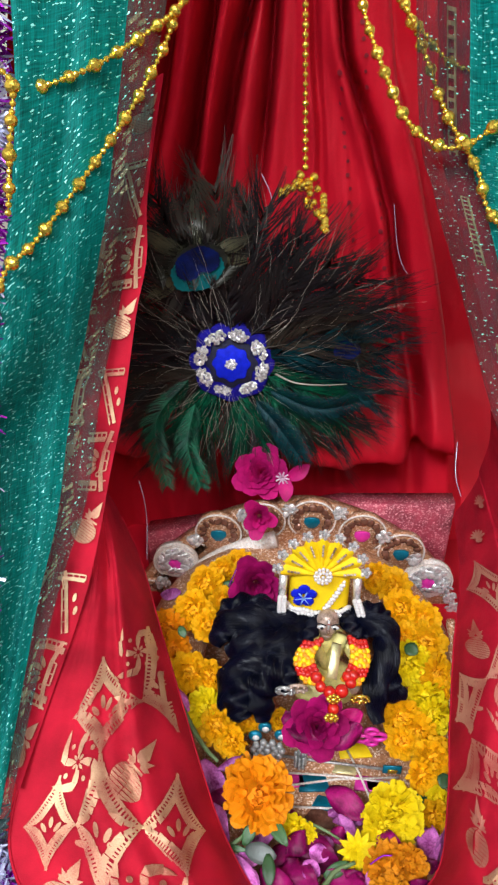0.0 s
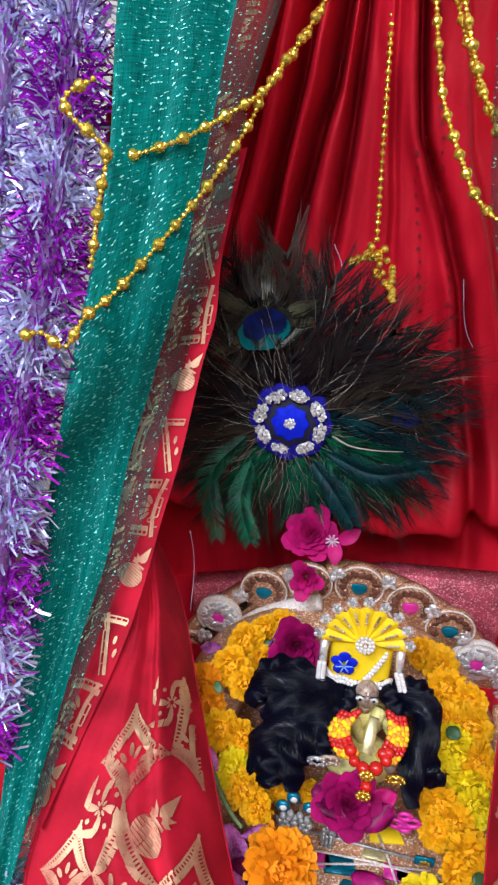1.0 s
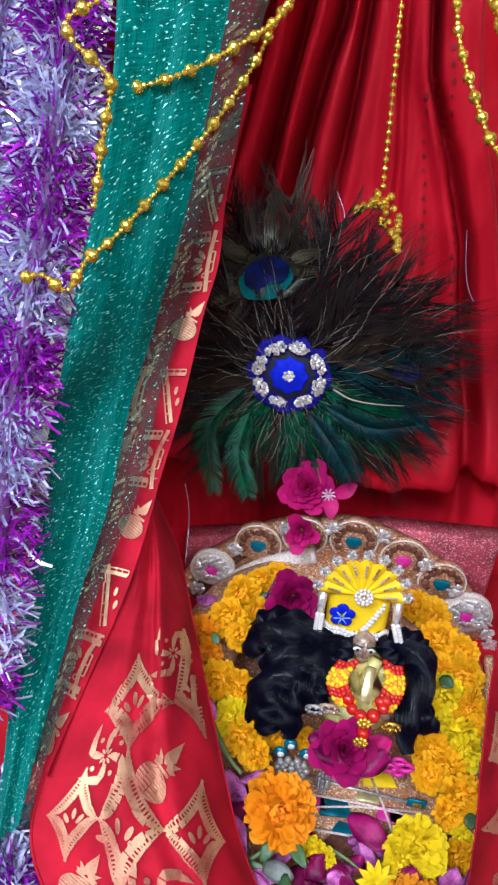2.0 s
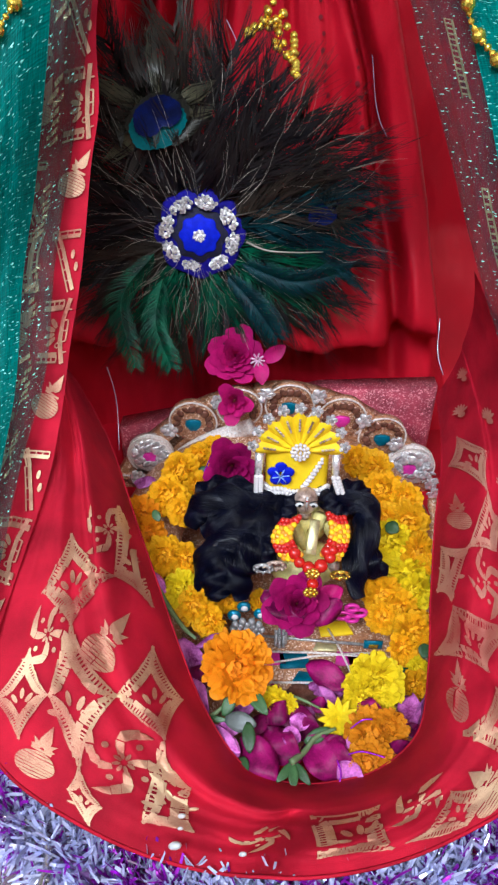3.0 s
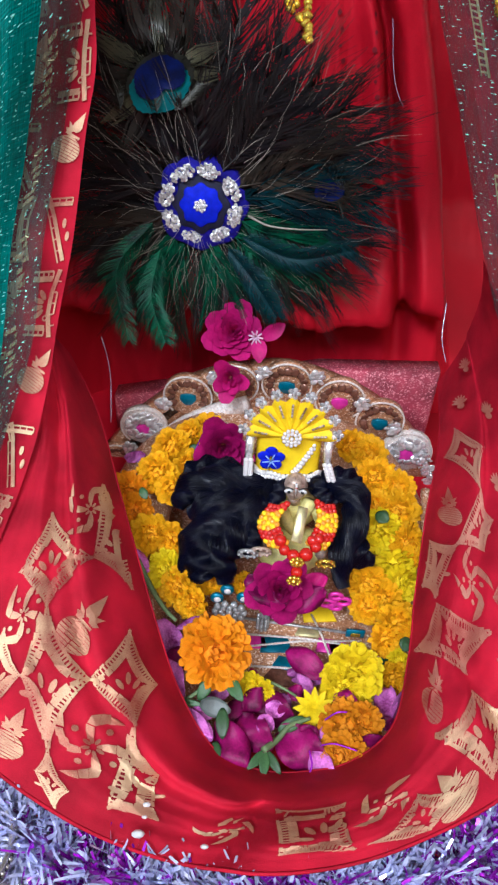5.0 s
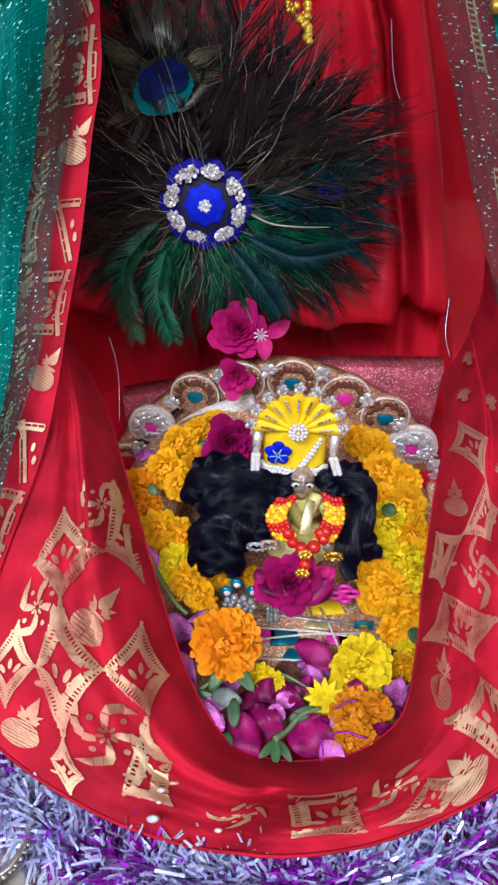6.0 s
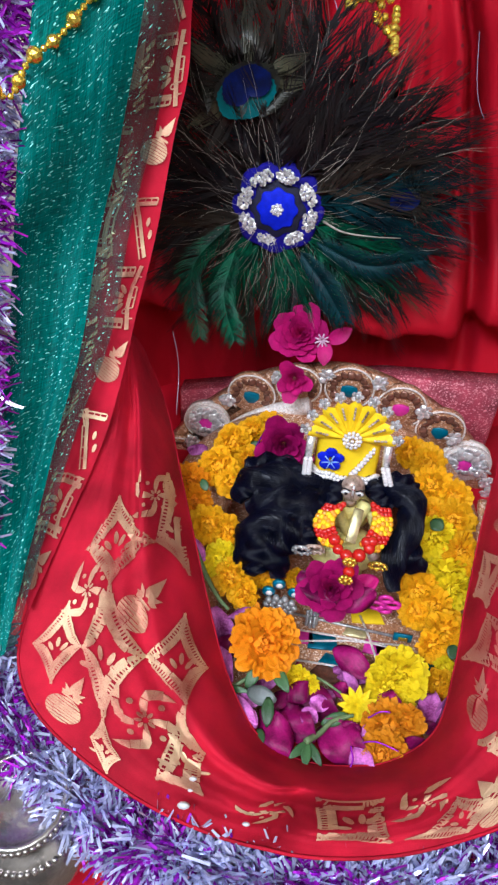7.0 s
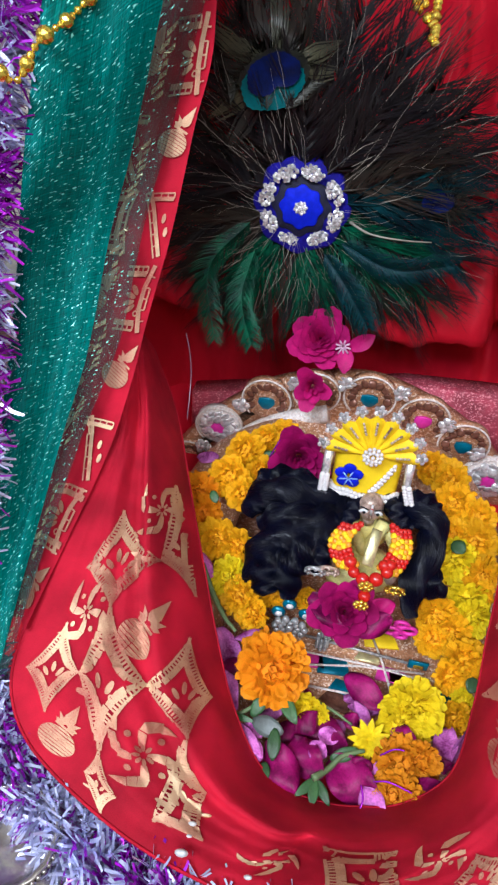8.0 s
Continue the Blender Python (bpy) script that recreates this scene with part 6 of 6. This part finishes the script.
pearl_me = pearl_me.mesh("pearl", PEARL)
for i in range(24):
    for j in range(2):
        p = band_pt(math.radians(-88 + 176 * (i + 0.5 * j) / 23.5), -0.0322 - 0.0030 * j + 0.0008 * math.sin(i), 0.0240)
        piece("pearl", pearl_me, Matrix.Translation(p + V(0, -0.0022, 0)) @ Matrix.Scale(1.12, 4), crown)
for i in range(9):
    for j in range(2):
        piece("pearl", pearl_me, Matrix.Translation(cp(0.004 + 0.0017 * i, 0.0062 - 0.0001 * i * i, -0.032 + 0.0024 * i + 0.0028 * j)), crown)
for g, n in ((-1, 8), (1, 6)):
    s = Soup()
    tube(s, [cp(g * 0.0275, 0.002, -0.004), cp(g * 0.0280, 0.003, -0.022)], 0.0032, 8)
    part("side_drop", s, SILVER, crown, "clear bugle bead column")
    for i in range(n):
        for j in range(2):
            piece("pearl", pearl_me, Matrix.Translation(cp(g * (0.0262 + 0.0034 * j + (0.0008 * i if g > 0 else 0)), 0.006, -0.022 - 0.0026 * i * (0.75 if g < 0 else 0.9))) @ Matrix.Scale(1.15, 4), crown)
bf = K + tl @ V(-0.0120, -0.0065, -0.0185)
for k in range(5):
    a = math.radians(90 + 72 * k)
    s = Soup()
    c = bf + tl @ V(math.cos(a) * 0.0056, -0.0015, math.sin(a) * 0.0056)
    ball(s, c, (0.0046, 0.0016, 0.0046), 10, 6)
    petal_ob = part("blue_flower_petal", s, ROYAL, crown, "royal blue enamel petal")
s = Soup()
for k in range(6):
    a = math.radians(70 + 60 * k)
    tube(s, [bf + V(0, -0.004, 0), bf + V(math.cos(a) * 0.0062, -0.0042, math.sin(a) * 0.0068)], 0.0005, 5)
part("flower_veins", s, mat("pale_blue_enamel", (0.25, 0.45, 0.85), 0.3), crown)

wig = thing("hair_wig", "black curled doll wig on the idol", "wig", at=F + V(0, 0.006, 0.006))


def lock(pts, r, seed, twist=1.0):
    """A thick curl of wound strands, tapering to its tip."""
    path = spline(pts, 44)
    s = Soup()
    tube(s, path, lambda t: r * 0.85 * (0.8 + 0.25 * math.sin(math.pi * t)) * (1 - 0.45 * max(0, t - 0.8) / 0.2), 12)
    root = len(s.v)
    s.v.append(tuple(path[0]))
    rn = random.Random(seed)
    sd = None
    fr = []
    for i, p in enumerate(path):
        d = (path[min(i + 1, 44)] - path[max(i - 1, 0)]).normalized()
        sd = frame_at(d)[0] if sd is None else (sd - d * sd.dot(d)).normalized()
        fr.append((sd.copy(), d.cross(sd)))
    for k in range(64):
        a0 = 2 * math.pi * k / 64
        pts2 = []
        for i in range(0, 45, 2):
            t = i / 44
            a = a0 + twist * 4.0 * t + rn.uniform(-0.03, 0.03)
            rr = r * (0.8 + 0.25 * math.sin(math.pi * t)) * (1 - 0.45 * max(0, t - 0.8) / 0.2) * rn.uniform(0.955, 1.03) * (1 + 0.17 * math.cos(a - 2 * math.pi * 4.0 * t * twist))
            pts2.append(path[i] + (fr[i][0] * math.cos(a) + fr[i][1] * math.sin(a)) * rr)
        tip = len(s.v)
        tube(s, pts2, 0.00038, 4, ends=False)
        s.f += [(tip + x, tip + (x + 1) % 4, root) for x in range(4)]
        s.m += [0] * 4
    return s


for i, (pts, r) in enumerate((([(-0.0157, 0.3706, 0.0930), (-0.0365, 0.3557, 0.0994), (-0.0612, 0.3554, 0.1050), (-0.0781, 0.3520, 0.0967), (-0.0843, 0.3440, 0.0870)], .0105), ([(-0.0148, 0.3629, 0.0945), (-0.0318, 0.3422, 0.0983), (-0.0561, 0.3381, 0.0992), (-0.0747, 0.3347, 0.0909)], .0105),
                              ([(-0.0216, 0.3438, 0.0997), (-0.0376, 0.3309, 0.0924), (-0.0599, 0.3278, 0.0896), (-0.0701, 0.3188, 0.0755), (-0.0741, 0.3066, 0.0589)], .0110), ([(-0.0277, 0.3384, 0.0965), (-0.0414, 0.3237, 0.0884), (-0.0494, 0.3135, 0.0759), (-0.0452, 0.3011, 0.0601)], .0115), ([(-0.0440, 0.3355, 0.0905), (-0.0599, 0.3209, 0.0793), (-0.0636, 0.3094, 0.0683), (-0.0655, 0.3013, 0.0582)], .0110),
                              ([(-0.0327, 0.3670, 0.0974), (-0.0544, 0.3733, 0.0983), (-0.0716, 0.3718, 0.0971), (-0.0831, 0.3644, 0.0933)], .010), ([(-0.0195, 0.3374, 0.0917), (-0.0294, 0.3242, 0.0852), (-0.0334, 0.3152, 0.0742)], .0085),
                              ([(0.0143, 0.3720, 0.0933), (0.0283, 0.3628, 0.1020), (0.0416, 0.3557, 0.1004), (0.0444, 0.3453, 0.0904), (0.0378, 0.3301, 0.0797), (0.0343, 0.3166, 0.0677), (0.0383, 0.3065, 0.0582)], .0095), ([(0.0349, 0.3639, 0.0982), (0.0453, 0.3536, 0.0880), (0.0438, 0.3410, 0.0771), (0.0489, 0.3287, 0.0662), (0.0593, 0.3277, 0.0645)], .0085),
                              ([(0.0181, 0.3683, 0.1014), (0.0350, 0.3699, 0.1025), (0.0467, 0.3642, 0.0981)], .008), ([(-0.0043, 0.3678, 0.1050), (-0.0098, 0.3586, 0.1033), (-0.0139, 0.3491, 0.0997), (-0.0187, 0.3413, 0.0965)], .0052), ([(0.0096, 0.3682, 0.1048), (0.0156, 0.3598, 0.1036), (0.0201, 0.3543, 0.0997), (0.0300, 0.3528, 0.0973)], .0052))):
    part("curl", lock(pts, r * 0.98, 40 + i, -1 if i % 2 else 1), HAIR, wig)

# necklace of coloured beads
neck = thing("bead_necklace", "thick necklace of red, orange and yellow beads on the idol", "necklace", at=F + V(0, -0.01, -0.03))
bead_cols = {}
for nm, mt in (("r", BEAD_R), ("o", BEAD_O), ("y", SATIN_Y)):
    b = Soup()
    ball(b, (0, 0, 0), 0.0024, 8, 6)
    bead_cols[nm] = b.mesh("bead", mt)
rb = Soup()
ball(rb, (0, 0, 0), 0.0052, 12, 8)
rb = rb.mesh("large_bead", BEAD_R)
for pts in ([(-0.0122, 0.3361, 0.1058), (-0.0185, 0.3260, 0.1013), (-0.0161, 0.3180, 0.0961), (-0.0089, 0.3115, 0.0907)], [(0.0199, 0.3399, 0.1058), (0.0220, 0.3300, 0.1012), (0.0194, 0.3204, 0.0958), (0.0138, 0.3133, 0.0903)]):
    path = even(pts, 0.0034)
    for i, p in enumerate(path):
        for k in range(5):
            c = bead_cols["r" if (i // 2) % 3 == 0 else ("o" if (i + k) % 2 else "y")]
            piece("bead", c, Matrix.Translation(p + V((k - 2) * 0.0028, -0.0012 * (2 - abs(k - 2)), 0.0009 * (k - 2) * (1 if pts[0][0] < F.x else -1))), neck)
for p in ((-0.0098, 0.3130, 0.0959), (-0.0066, 0.3079, 0.0925), (-0.0004, 0.3052, 0.0905), (0.0081, 0.3062, 0.0913), (0.0144, 0.3113, 0.0942), (0.0160, 0.3152, 0.0974), (0.0121, 0.3144, 0.0966), (0.0028, 0.2996, 0.0801)):
    piece("large_bead", rb, Matrix.Translation(p) @ Matrix.Scale(random.Random(int(p[0] * 1e5)).uniform(0.75, 1.0), 4), neck)
for c in ((0.0022, 0.3011, 0.0900), (0.0011, 0.2932, 0.0801)):
    s = Soup()
    for k in range(8):
        a = k * 0.785
        ball(s, Vector(c) + V(math.cos(a) * 0.0038, -0.001, math.sin(a) * 0.0034), 0.0017, 7, 5)
    ball(s, Vector(c) + V(0, -0.0015, 0), 0.0022, 8, 6)
    part("gold_rosette", s, GOLD, neck)
s = Soup()
slab(s, [(0.0012, 0.3322, 0.1098), (-0.0024, 0.3119, 0.0973), (0.0046, 0.3111, 0.0960), (0.0079, 0.3314, 0.1085)], (0, -0.9, 0.35), 0.002, bevel=0.0005)
part("pale_pendant", s, PALE_GOLD, neck, "pale gold foil tab")

brooch = thing("brooch", "oxidised silver bead brooch with teal stones", "brooch", at=(-0.0418, 0.2960, 0.0343))
c = brooch.location
sb = Soup()
ball(sb, (0, 0, 0), 0.0028, 8, 6)
sb = sb.mesh("silver_bead", STEEL)
for n, r, b in ((10, 0.0105, 0.0028), (8, 0.006, 0.0022), (1, 0, 0.003)):
    for k in range(n):
        a = 2 * math.pi * k / n
        piece("silver_bead", sb, Matrix.Translation(c + V(math.cos(a) * r, -0.001, math.sin(a) * r * 0.9)) @ Matrix.Scale(b / 0.0028, 4), brooch)
for p in ((-0.0444, 0.3054, 0.0463), (-0.0323, 0.3014, 0.0439), (-0.0512, 0.3001, 0.0432)):
    s = Soup()
    ball(s, p, (0.0052, 0.0030, 0.0052), 12, 8)
    st = part("teal_stone", s, TEAL, brooch)
    s = Soup()
    ball(s, Vector(p) + V(0.0004, -0.0018, 0.0006), (0.0030, 0.0018, 0.0030), 10, 6)
    part("pearl_cap", s, PEARL, st)

flute = thing("flute", "thin silver flute lying across the throne", "flute", at=(0.0062, 0.3006, 0.0153))
s = Soup()
tube(s, [(-0.0385, 0.3039, 0.0152), (0.0062, 0.3006, 0.0153), (0.0562, 0.2960, 0.0168)], 0.0011, 8)
part("rod", s, STEEL, flute)
s = Soup()
c = Vector((-0.0171, 0.2989, 0.0192))
for i in range(5):
    for k in range(7):
        a = k * 0.9
        ball(s, c + V(math.cos(a) * 0.0036, math.sin(a) * 0.0036, (i - 2) * 0.0028), 0.0016, 6, 5)
part("bead_ring", s, STEEL, flute)
s = Soup()
c = Vector((0.0509, 0.2949, 0.0189))
for lo, hi in (((-0.0065, -0.0005), (0.0065, 0.0015)),):
    o = [c + V(-0.0068, 0, 0.0046), c + V(-0.0068, 0, -0.0046), c + V(0.0068, 0, -0.0046), c + V(0.0068, 0, 0.0046)]
    slab(s, o, (0, -0.8, 0.6), 0.003, bevel=0.0008)
gem = part("square_gem", s, TEAL, flute)
s = Soup()
o = [c + V(x * 0.0034, -0.0012, z * 0.0022) for x, z in ((-1, 1), (-1, -1), (1, -1), (1, 1))]
slab(s, o, (0, -0.8, 0.6), 0.001, bevel=0.0002)
part("gold_centre", s, GOLD, gem)

cut = thing("pink_paper_flower", "hot pink cut-out flower on the seat", "paper flower", at=(0.0341, 0.3095, 0.0381))
for dx, dz, r in ((-0.0055, -0.003, 0.0055), (0.0055, 0.0005, 0.0055), (0.0, 0.006, 0.0045), (0.001, -0.0065, 0.0045)):
    s = Soup()
    c = cut.location + V(dx, 0, dz)
    tube(s, [c + V(math.cos(a) * r, -0.001, math.sin(a) * r * 0.7) for a in (2 * math.pi * k / 16 for k in range(17))], 0.0016, 6)
    part("loop", s, PINK, cut)
for p, mt in (((-0.0310, 0.3106, 0.0826), STEEL), ((-0.0223, 0.3114, 0.0848), BRASS), ((0.0234, 0.3142, 0.0733), GOLD)):
    ob = thing("bangle", "small metal bangle on the idol's arm", "bangle", "bangles", at=p)
    s = Soup()
    c = Vector(p)
    pts = [c + V(math.cos(a) * 0.0062, -0.002 * math.sin(a), math.sin(a) * 0.0055) for a in (2 * math.pi * k / 16 for k in range(17))]
    tube(s, pts, 0.0014, 6)
    part("ring", s, mt, ob)
    s = Soup()
    for k in range(0, 16, 2):
        ball(s, pts[k] + V(0, -0.0014, 0), 0.0013, 6, 5)
    part("beading", s, mt, ob, kind="stuff")

# silver thread hanging down the curtain
for k, pts in enumerate(([(0.0435, 0.5996, 0.3693), (0.0474, 0.5934, 0.3453), (0.0519, 0.5865, 0.3205), (0.0601, 0.5848, 0.3019), (0.0780, 0.5814, 0.2807)], [(-0.1641, 0.4741, 0.1416), (-0.1595, 0.4680, 0.1258), (-0.1568, 0.4601, 0.1078), (-0.1547, 0.4391, 0.0813)], [(-0.0659, 0.5772, 0.3787), (-0.0587, 0.5683, 0.3672), (-0.0561, 0.5619, 0.3590)], [(0.1137, 0.5099, 0.1732), (0.1125, 0.4920, 0.1509), (0.1173, 0.4803, 0.1359)])):
    s = Soup()
    o = Vector(pts[0])
    tube(s, [p - o for p in spline(pts, 16)], 0.0003, 5)
    ob = new("loose_thread", s.mesh("loose_thread", SILVER_T))
    ob.location = o
    tagged(ob, "loose shining thread hanging on the red curtain", "thread", "threads")

# ---- metal pots beside the shrine ----
def pot(x, y, r, h, label):
    ob = thing("metal_pot", label, "pot", "pots", at=(x, y, 0))
    prof = [(0.0, 0.0), (0.55, 0.0), (0.60, 0.06), (0.50, 0.12), (0.80, 0.22), (1.0, 0.40), (0.98, 0.52), (0.80, 0.66), (0.60, 0.74), (0.56, 0.84), (0.72, 0.93), (0.74, 0.97), (0.66, 0.97), (0.50, 0.85), (0.0, 0.80)]
    s = Soup()
    n = 40
    P = spline([V(a * r, 0, b * h) for a, b in prof], 56)
    vs = [V(x + p.x * (1 + 0.012 * math.cos(20 * q * 2 * math.pi / n * 1.0)) * math.cos(2 * math.pi * q / n), y + p.x * math.sin(2 * math.pi * q / n), p.z) for p in P for q in range(n)]
    s.add(vs, [(i * n + q, i * n + (q + 1) % n, (i + 1) * n + (q + 1) % n, (i + 1) * n + q) for i in range(56) for q in range(n)])
    part("body", s, POT, ob)
    for zz, rr in ((0.22, 0.81), (0.66, 0.81), (0.94, 0.74)):
        s = Soup()
        for q in range(48):
            a = 2 * math.pi * q / 48
            ball(s, V(x + rr * r * math.cos(a), y + rr * r * math.sin(a), zz * h), r * 0.055, 6, 4)
        part("beaded_ring", s, POT, ob, kind="stuff")


pot(-0.1568, 0.1195, 0.034, 0.085, "embossed silver pot standing beside the tinsel")
pot(-0.1909, 0.1525, 0.030, 0.062, "embossed silver pot standing behind the other")

# white flakes dropped on the shawl's hem
for p, q in (((-0.0712, 0.1272, 0.0945), 0.0032), ((-0.0690, 0.1394, 0.0976), 0.0020), ((-0.0389, 0.1233, 0.0977), 0.0019), ((-0.0693, 0.1343, 0.0961), 0.0014)):
    s = Soup()
    ball(s, (0, 0, 0), (q, q * 0.6, q * 1.25), 9, 6, m=Euler((0.3, 0.4, 0.2)).to_matrix())
    ob = new("white_flake", s.mesh("white_flake", EYE_WHITE))
    ob.location = p
    tagged(ob, "small white flake stuck on the red hem", "flake", "flakes")

# thin foil strands dropped on the flowers
for pts in ([(0.0219, 0.2003, 0.0429), (0.0302, 0.2001, 0.0471), (0.0435, 0.1974, 0.0462)], [(0.0242, 0.2142, 0.0474), (0.0310, 0.2166, 0.0533), (0.0372, 0.2172, 0.0537)], [(0.0152, 0.1970, 0.0423), (0.0170, 0.1893, 0.0406), (0.0148, 0.1830, 0.0376)], [(-0.0796, 0.4033, 0.0889), (-0.0714, 0.4211, 0.0997), (-0.0631, 0.4228, 0.1014)]):
    s = Soup()
    o = Vector(pts[0])
    tube(s, [p - o for p in spline(pts, 12)], 0.0006, 4)
    ob = new("foil_strand", s.mesh("foil_strand", PURPLE_T))
    ob.location = o
    tagged(ob, "thin purple foil strand dropped on the flowers", "foil strand", "foil strands")
